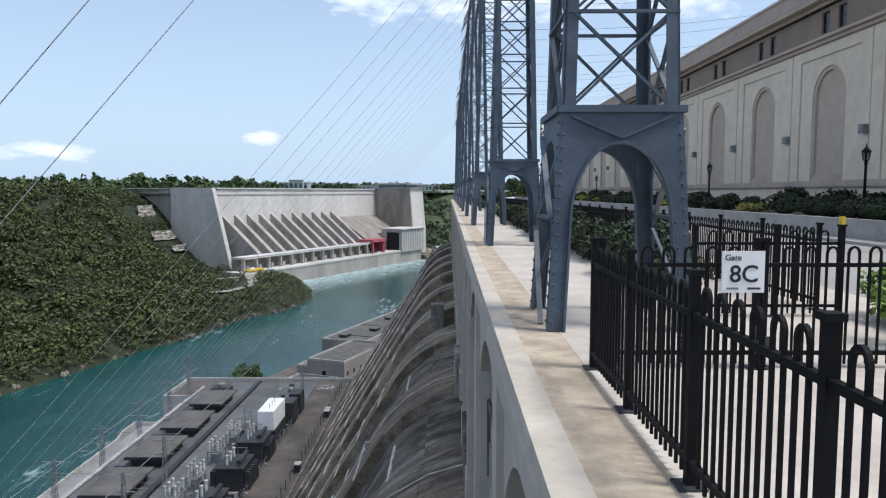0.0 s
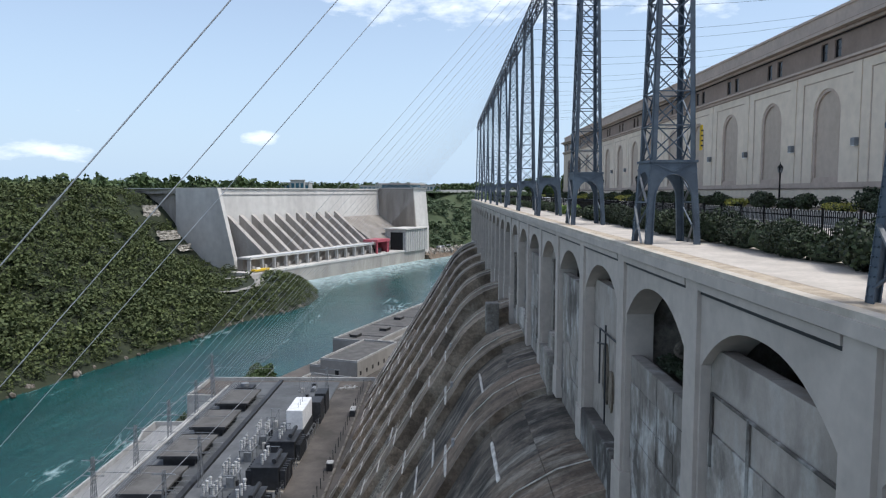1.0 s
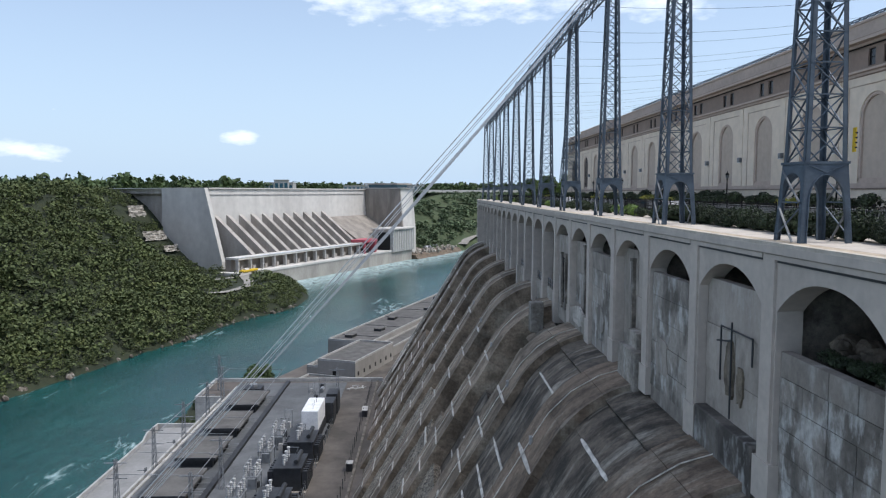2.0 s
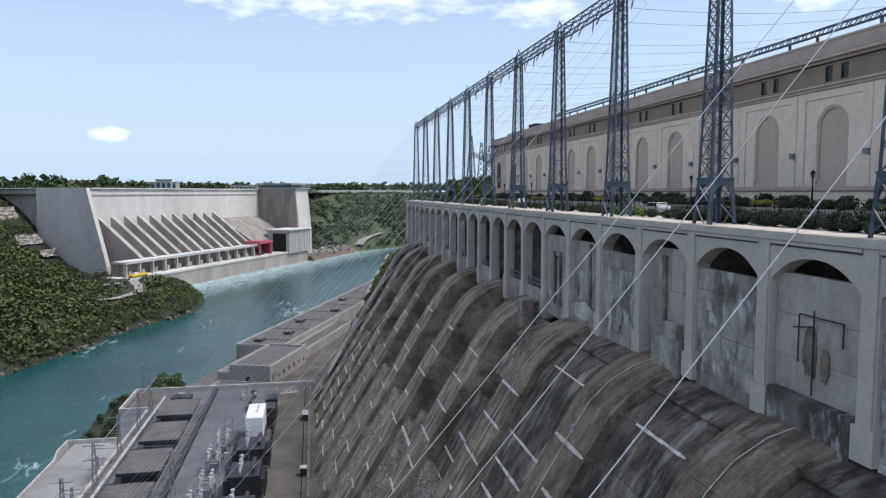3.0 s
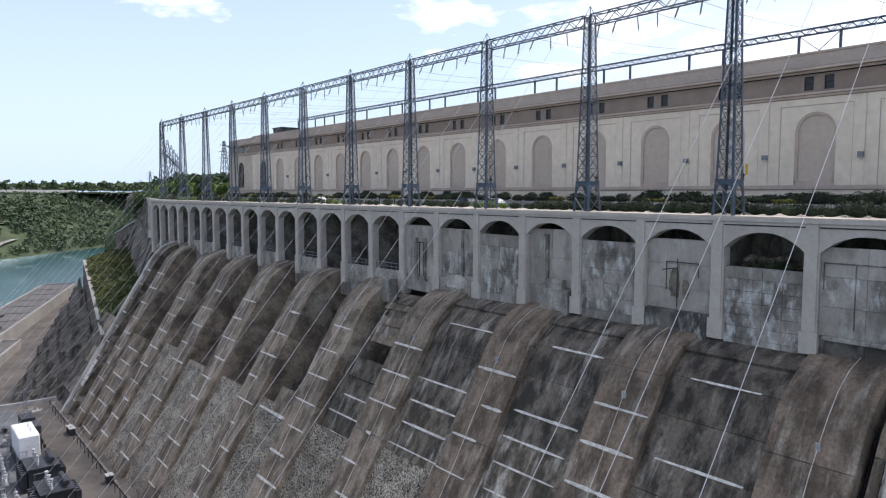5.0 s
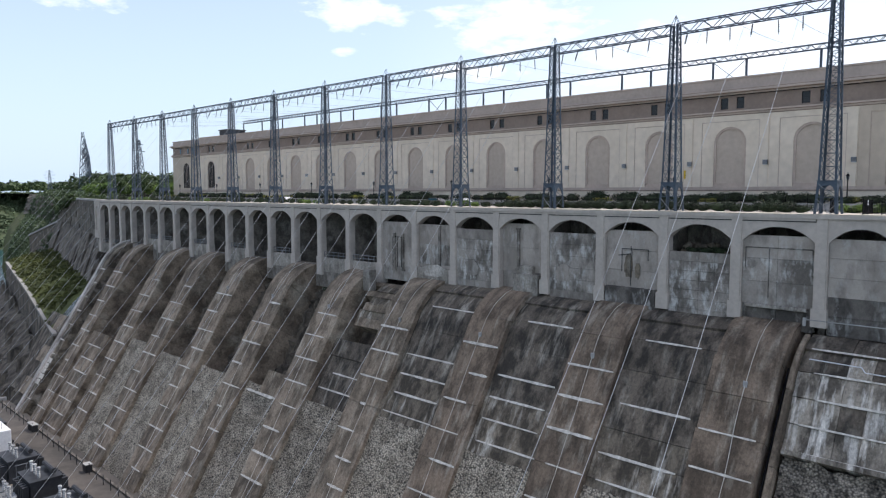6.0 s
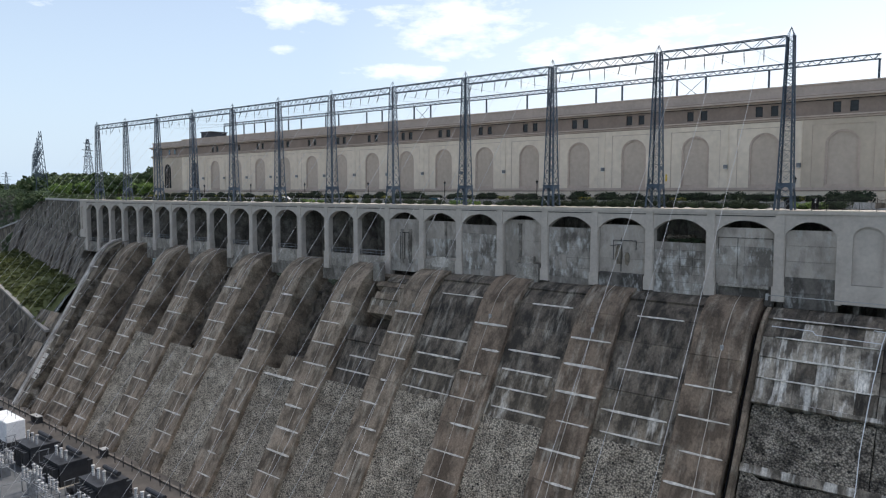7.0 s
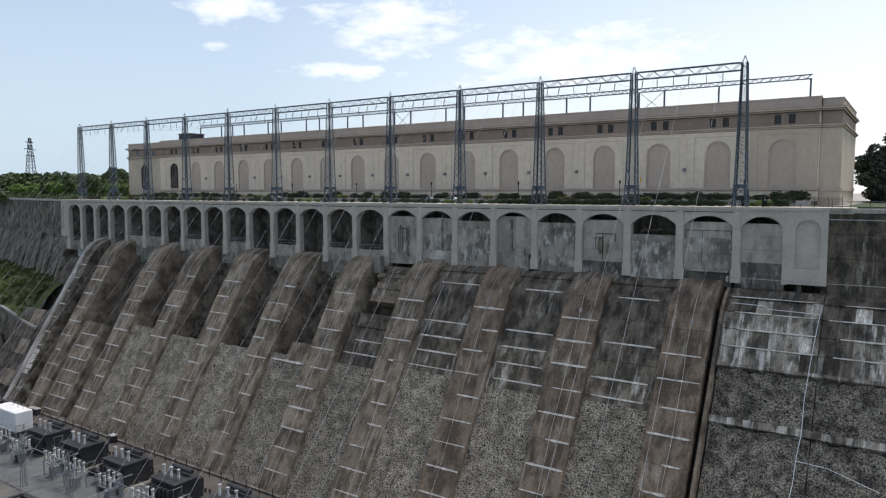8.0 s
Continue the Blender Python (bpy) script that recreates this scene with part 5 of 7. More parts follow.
# insulator strings and wires
ins = thing("insulator", "dark hanging insulator string under the beam", "insulator", "insulators", at=(TX - 0.45, 3.2, Z0 + 0.06))
for i in range(7):
    bm = bmesh.new()
    bmesh.ops.create_cone(bm, cap_ends=True, segments=10, radius1=0.11, radius2=0.05, depth=0.12, matrix=Matrix.Translation((0, 0, -0.5 - i * 0.19)))
    part("disc", bm, M_tank, ins)
part("hook", bar(bmesh.new(), (0, 0, 0), (0, 0, -2.0), 0.04), M_steel, ins)
spots = [k * S + d for k in range(11) for d in (3.2, 5.8, 8.5, 11.1, 13.8, 16.2)]
for y in spots:
    if y > 3.3:
        copy_thing(ins, pose(TX - 0.45, y, Z0 + 0.06, 0, random.uniform(-12, 30), 0))
for y in [k * S + d for k in (0, 2, 3, 4, 5, 6, 7, 8, 9, 10) for d in (3.4, 9.2, 14.2)]:
    a, b = Vector((TX - 0.2, y, Z1 - 0.4)), Vector((-60.5, y - 4.6, -46.5))
    tagged(cable("wire", a, b, 0.8, 0.036, M_wire), "pale slack power line from beam to yard", "wire", "power lines")
for y in [k * S + d for k in range(11) for d in (6.0, 12.0)]:
    a, b = Vector((TX + 0.5, y, Z1)), Vector((45.5, y + 1.0, 25.8))
    tagged(cable("wire", a, b, 1.2, 0.03, M_steel, 8), "thin dark power line from beam to hall roof", "wire", "roof lines")
# ---- hall behind the promenade ----
HX = 30.45
hall = thing("power_hall", "long cream hall with blind arches and a brown attic", "building")
Y0 = -8.0
part("core", boxes((HX + 0.45, 62, Y0, 198.4, -0.2, 20.05)), M_wall, hall)


def arch_outline(c, r, z0, spring, n=18):
    return [(0, c - r, z0), (0, c + r, z0)] + [(0, c + r * math.cos(math.pi * i / n), spring + r * math.sin(math.pi * i / n)) for i in range(n + 1)]


def facade_bay(yc, wall, light=True):
    """A 12 m bay: framed wall with a niche, two attic windows."""
    a, b = yc - 6.01, yc + 6.01
    r, z0, sp = 2.55, 3.4, 10.1
    bm = bmesh.new()
    for y0, y1, z_0, z_1 in ((a, yc - r, 3.2, 14.4), (yc + r, b, 3.2, 14.4)):
        box(bm, HX, HX + 0.46, y0, y1, z_0, z_1)
    top = [(HX, yc - r, 14.4), (HX, yc + r, 14.4)] + [(HX, yc + r * math.cos(math.pi * i / 18), sp + r * math.sin(math.pi * i / 18)) for i in range(19)]
    extrude(bm, top, (0.46, 0, 0))
    part("wall", bm, wall, hall)
    bm = bmesh.new()
    n = 20
    inner, outer = 2.2, 2.55
    ring = [(yc - outer, 3.4)] + [(yc - outer * math.cos(math.pi * i / n), sp + outer * math.sin(math.pi * i / n)) for i in range(n + 1)] + [(yc + outer, 3.4)]
    rin = [(yc - inner, 3.75)] + [(yc - inner * math.cos(math.pi * i / n), sp + inner * math.sin(math.pi * i / n)) for i in range(n + 1)] + [(yc + inner, 3.75)]
    out = [(HX + 0.10, y, z) for y, z in ring + rin[::-1]]
    extrude(bm, out, (0.3, 0, 0))
    box(bm, HX + 0.10, HX + 0.4, yc - outer, yc + outer, 3.2, 3.75)
    part("niche_frame", bm, M_trim, hall)
    part("niche", extrude(bmesh.new(), [(HX + 0.30, y, z) for _, y, z in arch_outline(yc, 2.2, 3.75, sp)], (0.15, 0, 0)), M_niche, hall)
    # raised pilaster strips beside a sunk panel
    part("frame_line", boxes((HX - 0.10, HX, a + 0.1, a + 1.45, 3.2, 14.4), (HX - 0.10, HX, b - 1.45, b - 0.1, 3.2, 14.4), (HX - 0.10, HX, a + 1.45, b - 1.45, 13.55, 14.4)), wall, hall)
    # thin trim-coloured strips painted as the shadow line inside the pilaster frame
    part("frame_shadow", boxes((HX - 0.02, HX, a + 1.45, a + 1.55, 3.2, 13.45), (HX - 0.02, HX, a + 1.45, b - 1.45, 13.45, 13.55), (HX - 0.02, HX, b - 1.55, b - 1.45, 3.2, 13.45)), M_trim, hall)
    # attic with two windows
    bm = bmesh.new()
    w = [(yc - 2.0, yc - 0.8), (yc + 0.5, yc + 1.7)]
    ys = [a, w[0][0], w[0][1], w[1][0], w[1][1], b]
    for i in (0, 2, 4):
        box(bm, HX + 0.1, HX + 0.5, ys[i], ys[i + 1], 15.3, 17.5)
    for y0, y1 in w:
        box(bm, HX + 0.1, HX + 0.5, y0, y1, 17.2, 17.5)
        box(bm, HX + 0.1, HX + 0.5, y0, y1, 15.3, 15.45)
    part("attic", bm, M_brown, hall)
    for y0, y1 in w:
        win = part("window", boxes((HX + 0.26, HX + 0.34, y0, y0 + 0.07, 15.45, 17.2), (HX + 0.26, HX + 0.34, y1 - 0.07, y1, 15.45, 17.2), (HX + 0.26, HX + 0.34, y0 + 0.07, y1 - 0.07, 17.13, 17.2),
                                   (HX + 0.26, HX + 0.34, y0 + 0.07, y1 - 0.07, 15.45, 15.52), (HX + 0.27, HX + 0.33, y0 + 0.07, y1 - 0.07, 16.3, 16.35)), M_dark, hall)
        part("pane", boxes((HX + 0.29, HX + 0.31, y0 + 0.07, y1 - 0.07, 15.52, 17.13)), M_pane, win)
    if light:
        lt = thing("wall_light", "small grey box light on the hall wall", "wall light", "wall lights", at=(HX - 0.1, yc + 6.4, 6.9))
        part("housing", boxes((-0.42, 0, -0.33, 0.33, -0.28, 0.4)), M_galv, lt)
        part("lens", boxes((-0.36, -0.04, -0.27, 0.27, -0.36, -0.281)), M_white, lt)


for i in range(17):
    yc = -1.7 + 12.02 * i
    facade_bay(yc, M_tan if i < 1 else M_wall, i < 16)
part("wall", boxes((HX, HX + 0.46, -1.7 + 12.02 * 16 + 6.01, 198.5, 3.2, 14.4)), M_wall, hall)
part("attic", boxes((HX + 0.1, HX + 0.5, -1.7 + 12.02 * 16 + 6.01, 198.5, 15.3, 17.5)), M_brown, hall)
YE = 198.5
part("plinth", boxes((HX - 0.12, HX + 0.5, Y0, YE, -0.2, 2.55)), M_wall, hall)
part("plinth_joint", boxes((HX - 0.13, HX, Y0, YE, 1.55, 1.63)), M_trim, hall)
part("base_course", boxes((HX - 0.22, HX + 0.5, Y0 - 0.1, YE, 2.55, 2.7)), M_brown, hall)
part("base_course", boxes((HX - 0.26, HX + 0.5, Y0 - 0.1, YE, 2.7, 3.2)), M_trim, hall)
for z0, z1, out_, m_ in ((14.4, 14.52, 0.10, M_brown), (14.52, 14.78, 0.26, M_trim), (14.78, 14.86, 0.34, M_brown), (14.86, 15.1, 0.5, M_trim), (15.1, 15.3, 0.14, M_brown)):
    part("string_course", boxes((HX - out_, HX + 0.5, Y0 - 0.1, YE, z0, z1)), m_, hall)
# the near-black lowest band is painted shade under the cornice
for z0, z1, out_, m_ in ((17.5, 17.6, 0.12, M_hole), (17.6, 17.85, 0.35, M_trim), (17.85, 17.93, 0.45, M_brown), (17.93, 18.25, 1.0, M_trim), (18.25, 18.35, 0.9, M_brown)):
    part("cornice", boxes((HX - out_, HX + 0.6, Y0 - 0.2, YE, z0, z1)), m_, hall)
part("parapet", boxes((HX + 0.1, HX + 0.8, Y0, YE, 18.35, 20.1)), M_trim, hall)
part("parapet_cap", boxes((HX - 0.05, HX + 0.95, Y0 - 0.1, YE, 20.1, 20.35)), M_trim, hall)
part("roof", boxes((HX + 0.95, 62, Y0, YE, 20.05, 20.15)), M_roof, hall)


def pavilion(y0, y1, m, sink):
    x = HX + sink
    part("pavilion_wall", boxes((x, 62.5, y0, y1, -0.2, 14.4)), m, hall)
    part("pavilion_attic", boxes((x + 0.1, 62.5, y0 + 0.1, y1 - 0.1, 15.3, 17.5)), M_brown, hall)
    for z0, z1, o, m_ in ((14.4, 14.52, 0.1, M_brown), (14.52, 14.78, 0.26, M_trim), (14.78, 14.86, 0.34, M_brown), (14.86, 15.1, 0.5, M_trim), (15.1, 15.3, 0.14, M_brown)):
        part("pavilion_course", boxes((x - o, 62.6 + o, y0 - o, y1 + o, z0, z1)), m_, hall)
    # lowest band near-black again: the overhang's shade put into colour
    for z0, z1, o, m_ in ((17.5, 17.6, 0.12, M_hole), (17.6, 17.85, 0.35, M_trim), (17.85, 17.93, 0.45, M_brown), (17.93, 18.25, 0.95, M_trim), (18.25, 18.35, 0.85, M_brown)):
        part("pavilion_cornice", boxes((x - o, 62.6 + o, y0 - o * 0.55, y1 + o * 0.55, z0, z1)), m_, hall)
    part("pavilion_parapet", boxes((x + 0.1, 62.5, y0 + 0.1, y1 - 0.1, 18.35, 19.75)), M_trim, hall)
    part("pavilion_cap", boxes((x - 0.05, 62.65, y0 - 0.05, y1 + 0.05, 19.75, 19.95)), M_trim, hall)
    part("pavilion_base", boxes((x - 0.2, 62.7, y0 - 0.2, y1 + 0.2, 2.55, 3.2)), M_trim, hall)


pavilion(-11.6, -8.05, M_tan, 0.7)
pavilion(198.6, 218.4, M_tan, 0.25)
# tall dark windows near the far end
for yc, x in ((191.0, HX + 0.24), (208.3, HX + 0.2)):
    w = part("tall_window", extrude(bmesh.new(), [(x, y, z) for _, y, z in arch_outline(yc, 2.1, 3.8, 10.1)], (0.1, 0, 0)), M_hole, hall, "tall dark arched window")
    for i in range(3):
        part("mullion", boxes((x - 0.05, x, yc - 1.0 + i * 1.0 - 0.04, yc - 1.0 + i * 1.0 + 0.04, 3.8, 11.8)), M_trim, w)
for yc in (203.3, 206.9, 212.5):
    win = part("window", boxes((HX + 0.28, HX + 0.36, yc - 0.6, yc + 0.6, 15.45, 17.2)), M_dark, hall)
    part("pane", boxes((HX + 0.25, HX + 0.279, yc - 0.5, yc + 0.5, 15.55, 17.1)), M_glass, win)
ph = thing("penthouse", "small dark plant box on the hall roof", "plant box")
part("body", boxes((37, 43, 190.4, 196.6, 20.15, 22.9)), M_tank, ph)
part("lid", boxes((36.7, 43.3, 190.1, 196.9, 22.9, 23.2)), M_tank, ph)

# steel gantry on the roof
gy = [-5.4, 11.7, 23.0, 28.6, 40.1, 46.0, 57.5, 63.2, 74.6, 80.4, 92.0, 97.6, 109.1, 115.0, 126.3, 131.8, 142.8, 148.8, 160.3, 166.0, 171.7, 182.8]
gy = [-23.8 + (y + 23.8) * 1.0615 for y in gy]
GX, GZ = 45.5, 25.75
ga = thing("roof_gantry", "grey steel gantry with a lattice beam on the hall roof", "gantry")
for y in gy:
    part("post", boxes((GX - 0.15, GX + 0.15, y - 0.17, y + 0.17, 20.1, GZ)), M_steel, ga)
for x in (GX - 0.3, GX + 0.3):
    for z in (GZ, GZ + 0.85):
        part("chord", bar(bmesh.new(), (x, gy[0] - 0.2, z), (x, gy[-1] + 0.2, z), 0.14), M_steel, ga)
for x in (GX - 0.3, GX + 0.3):
    bm = bmesh.new()
    y = gy[0]
    j = 0
    while y < gy[-1]:
        bar(bm, (x, y, GZ + 0.85 * (1 - j % 2)), (x, y + 0.9, GZ + 0.85 * (j % 2)), 0.09)
        y += 0.9
        j += 1
    part("lacing", bm, M_steel, ga)
for a, b in ((gy[2], gy[3]), (gy[10], gy[11])):
    for z0, z1 in ((20.8, GZ), (GZ, 20.8)):
        part("brace", bar(bmesh.new(), (GX, a, z0), (GX, b, z1), 0.09), M_steel, ga)
# ---- fences, gate, planting and lamps on the promenade ----
PICK = 0.135
HOOP_R = PICK / 2


def picket_mesh(z0, z1, w=0.026):
    me = bpy.data.meshes.new("picket")
    bm = bar(bmesh.new(), (0, 0, z0), (0, 0, z1), w)
    bm.to_mesh(me)
    bm.free()
    me.materials.append(M_dark)
    return me


def hoop_mesh(z, w=0.028):
    """A round top that joins two pickets along x."""
    bm = bmesh.new()
    qs = [math.pi * i / 8 for i in range(9)]
    sweep(bm, [(HOOP_R - HOOP_R * math.cos(q), 0, z + 0.085 * math.sin(q)) for q in qs], Vector((0, w / 2, 0)), lambda i: Vector((-math.cos(qs[i]), 0, math.sin(qs[i]))) * (w / 2))
    me = bpy.data.meshes.new("hoop")
    bm.to_mesh(me)
    bm.free()
    me.materials.append(M_dark)
    return me


PICKET, HOOP = picket_mesh(0.06, 1.46), hoop_mesh(1.46)


def rail_box(length, z, name, parent):
    return part(name, boxes((0, length, -0.025, 0.025, z - 0.025, z + 0.025)), M_dark, parent)


def fence_panel(x, y, turn, length, label="black steel fence panel with hooped pickets", name="fence_panel", post=0.036, last=False, fine=True):
    f = thing(name, label, "fence" if "gate" not in name else "gate", "hooped fence panels" if "gate" not in name else "")
    f.matrix_basis = pose(x, y, 0, 0, 0, turn)
    for z in (0.2, 1.32):
        rail_box(length, z, "rail", f)
    ends = (0, length) if last else (0,)
    for e in ends:
        p = part("post", boxes((e - post, e + post, -post, post, 0, 1.62), (e - post - 0.015, e + post + 0.015, -post - 0.015, post + 0.015, 1.62, 1.66)), M_dark, f)
        part("base_plate", boxes((e - 0.11, e + 0.11, -0.11, 0.11, 0, 0.02)), M_tank, p)
    n = int((length - 0.16) / PICK)
    n -= n % 2
    off = (length - (n - 1) * PICK) / 2
    for i in range(n):
        share("picket", PICKET, f, Matrix.Translation((off + i * PICK, 0, 0)))
        if i % 2 == 0 and i + 1 < n:
            share("hoop", HOOP, f, Matrix.Translation((off + i * PICK, 0, 0)))
    return f


FX = 0.98
for y, length in ((-5.2, 1.72), (-7.05, 1.85), (-8.9, 1.85), (-10.75, 1.85), (-12.6, 1.85), (-14.45, 1.85)):
    fence_panel(FX, y, 90, length, last=(y == -5.2), post=0.036)
fence_panel(FX + 0.1, -3.45, 0, 1.95, "black steel gate panel with a numbered sign", "gate", 0.036, True)
fence_panel(FX + 2.15, -3.45, 0, 1.95, "black steel gate leaf beside the tower", "gate", 0.036, True)
for y in (0.25,):
    fence_panel(3.55, y, 0, 1.45)
    fence_panel(5.0, y, 0, 1.15, last=True, post=0.045)
sg = thing("gate_sign", "white square gate sign with black letters", "sign")
part("board", boxes((2.56, 3.09, -3.535, -3.515, 0.98, 1.50)), M_white, sg)


def words(body, x, y, z, size, parent):
    c = bpy.data.curves.new("lettering", "FONT")
    c.body = body
    c.size = size
    c.extrude = 0.002
    c.offset = size * 0.012
    ob = new("lettering", c)
    ob.matrix_world = pose(x, y, z, 90, 0, 0)
    c.materials.append(M_black)
    dg = bpy.context.evaluated_depsgraph_get()
    me = bpy.data.meshes.new_from_object(ob.evaluated_get(dg))
    m = ob.matrix_world.copy()
    bpy.data.objects.remove(ob)
    t = new("lettering", me)
    if not me.materials:
        me.materials.append(M_black)
    t.matrix_basis = m
    t.parent = parent


words("Gate", 2.59, -3.54, 1.385, 0.105, sg)
words("8C", 2.65, -3.54, 1.115, 0.30, sg)
part("small_print", boxes((2.62, 2.77, -3.54, -3.535, 1.02, 1.045)), M_galv, sg)
part("small_print", boxes((2.88, 3.04, -3.54, -3.535, 1.02, 1.045)), M_tank, sg)
cp = finish("post_cap", boxes((6.12, 6.18, 0.2, 0.3, 1.66, 1.8)), M_yellow)
tagged(cp, "small yellow marker on a fence post", "marker")
lk = thing("gate_lock", "galvanised latch and padlock on the gate", "lock")
part("latch", boxes((3.05, 3.2, -3.54, -3.5, 0.30, 0.42)), M_tank, lk)
part("latch_bar", bar(bmesh.new(), (2.98, -3.53, 0.55), (2.98, -3.53, 0.2), 0.05), M_tank, lk)

# long fence behind the hedge
y, n = 1.0, 0
while y < 62:
    fence_panel(6.15, y, 90, 2.4)
    y += 2.4
far = thing("far_fence", "long black picket fence behind the hedge", "fence")
while y < 204:
    part("post", boxes((6.1, 6.2, y - 0.05, y + 0.05, 0, 1.62)), M_dark, far)
    y += 2.4
for z in (0.2, 1.32):
    part("rail", boxes((6.13, 6.17, 62, 204, z - 0.025, z + 0.025)), M_dark, far)
bm = bmesh.new()
yy = 62.0
while yy < 204:
    box(bm, 6.137, 6.163, yy, yy + 0.03, 0.06, 1.5)
    yy += 0.27
pk = part("picket", bm, M_dark, far)
pk["kind"] = "stuff"


def leaf_cloud(rng, blobs, count, size, flat=1.0):
    """Small bent leaves scattered through rounded blobs: vertices and faces."""
    vs, fs = [], []
    per = max(1, count // len(blobs))
    for (cx, cy, cz, rx, ry, rz) in blobs:
        d = rng.normal(size=(per, 3))
        d /= np.linalg.norm(d, axis=1)[:, None]
        r = rng.uniform(0.55, 1.05, per) ** 0.6
        p = d * r[:, None] * np.array([rx, ry, rz]) + np.array([cx, cy, cz])
        a = rng.normal(size=(per, 3))
        a /= np.linalg.norm(a, axis=1)[:, None]
        b = np.cross(d * np.array([1, 1, flat]) + 0.6 * rng.normal(size=(per, 3)), a)
        b /= np.linalg.norm(b, axis=1)[:, None] + 1e-9
        s = size * rng.uniform(0.6, 1.3, per)
        a, b = a * s[:, None], b * (s * 0.75)[:, None]
        q = np.stack([p - a, p - b, p + a, p + b], 1).reshape(-1, 3)
        o = sum(len(v) for v in vs)
        vs.append(q)
        fs.append(np.arange(o, o + 4 * per).reshape(-1, 4))
    return np.concatenate(vs), np.concatenate(fs)


def leaf_mesh(name, v, f, material):
    me = bpy.data.meshes.new(name)
    me.vertices.add(len(v))
    me.vertices.foreach_set("co", v.astype(np.float32).ravel())
    me.loops.add(f.size)
    me.loops.foreach_set("vertex_index", f.astype(np.int32).ravel())
    me.polygons.add(len(f))
    me.polygons.foreach_set("loop_start", np.arange(0, f.size, 4, dtype=np.int32))
    me.polygons.foreach_set("loop_total", np.full(len(f), 4, dtype=np.int32))
    me.update(calc_edges=True)
    me.materials.append(material)
    return me


rng = np.random.default_rng(5)


def shrub_mesh(w, l, h, material, count=900, size=0.05):
    blobs = []
    for i in range(9):
        blobs.append((rng.uniform(-w, w) * 0.3, rng.uniform(-l, l) * 0.38, h * rng.uniform(0.35, 0.6), w * 0.34, l * 0.3, h * rng.uniform(0.3, 0.45)))
    v, f = leaf_cloud(rng, blobs, count, size)
    v[:, 2] = np.maximum(v[:, 2], 0.02)
    return leaf_mesh("shrub", v, f, material)


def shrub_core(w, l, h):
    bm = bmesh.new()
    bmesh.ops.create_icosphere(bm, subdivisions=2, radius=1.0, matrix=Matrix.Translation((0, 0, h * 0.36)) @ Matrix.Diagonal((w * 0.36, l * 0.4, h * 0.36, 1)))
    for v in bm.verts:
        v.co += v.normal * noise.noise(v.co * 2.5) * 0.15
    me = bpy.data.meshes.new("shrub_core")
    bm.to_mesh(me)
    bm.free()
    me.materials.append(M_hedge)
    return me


SHRUBS = [(shrub_mesh(1.5, 2.6, 1.25, M_hedge, 2000, 0.07), shrub_core(1.5, 2.6, 1.25)), (shrub_mesh(1.7, 3.0, 1.5, M_hedge, 2600, 0.075), shrub_core(1.7, 3.0, 1.5)),
          (shrub_mesh(1.5, 2.4, 1.05, M_leaf2, 2000, 0.068), shrub_core(1.5, 2.4, 1.05)), (shrub_mesh(1.8, 2.6, 0.8, M_flower, 1300, 0.065), shrub_core(1.8, 2.6, 0.8))]


SHRUBS += [(shrub_mesh(1.5, 2.6, 1.25, M_hedge, 700, 0.12), SHRUBS[0][1]), (shrub_mesh(1.7, 3.0, 1.5, M_hedge, 800, 0.13), SHRUBS[1][1]),
           (shrub_mesh(1.5, 2.4, 1.05, M_leaf2, 650, 0.12), SHRUBS[2][1]), (shrub_mesh(1.8, 2.6, 0.8, M_flower, 500, 0.11), SHRUBS[3][1])]


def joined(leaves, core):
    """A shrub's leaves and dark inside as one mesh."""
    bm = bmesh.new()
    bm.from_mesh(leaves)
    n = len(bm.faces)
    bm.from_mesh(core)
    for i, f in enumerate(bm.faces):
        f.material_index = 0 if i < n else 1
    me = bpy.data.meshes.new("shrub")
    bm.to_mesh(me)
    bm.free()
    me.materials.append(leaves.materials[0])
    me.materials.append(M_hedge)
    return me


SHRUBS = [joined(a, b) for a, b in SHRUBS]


def shrub(kind, x, y, z=0.0, s=1.0, label="dark green clipped shrub", group="shrubs"):
    t = tagged(new("shrub", SHRUBS[kind + (4 if y > 40 or x > 26 else 0)]), label, "shrub", group)
    t.location = (x, y, z)
    t.rotation_euler = (0, 0, random.uniform(-0.3, 0.3) + (math.pi if random.random() < 0.5 else 0))
    t.scale = (s, s, s * random.uniform(0.85, 1.15))


y = 3.4
while y < 200:
    r = random.random()
    big = y < 48
    k = 1 if big and r < 0.6 else 0
    if 52 < y < 60 or 96 < y < 104 or 140 < y < 147 or 176 < y < 190:
        k = 2
    shrub(k, 4.2 + random.uniform(-0.2, 0.25), y, 0, random.uniform(0.7, 1.1), "bright green leafy shrub" if k == 2 else "dark green hedge shrub along the promenade", "hedge shrubs")
    y += random.uniform(1.7, 2.2) if big else random.uniform(2.2, 3.6)
shrub(2, 6.4, -3.2, 0, 1.1, "bright green leafy shrub by the gate", "hedge shrubs")
shrub(2, 7.0, -1.0, 0, 1.15, "bright green leafy shrub by the gate", "hedge shrubs")
shrub(1, 6.9, -5.4, 0, 1.0, "dark green shrub by the gate", "hedge shrubs")

for y in (11.4, 13.2, 14.6):
    shrub(0, 1.35, y, -5.0, 0.62, "dark green shrub growing on the rubble of an arch", "arch shrubs")

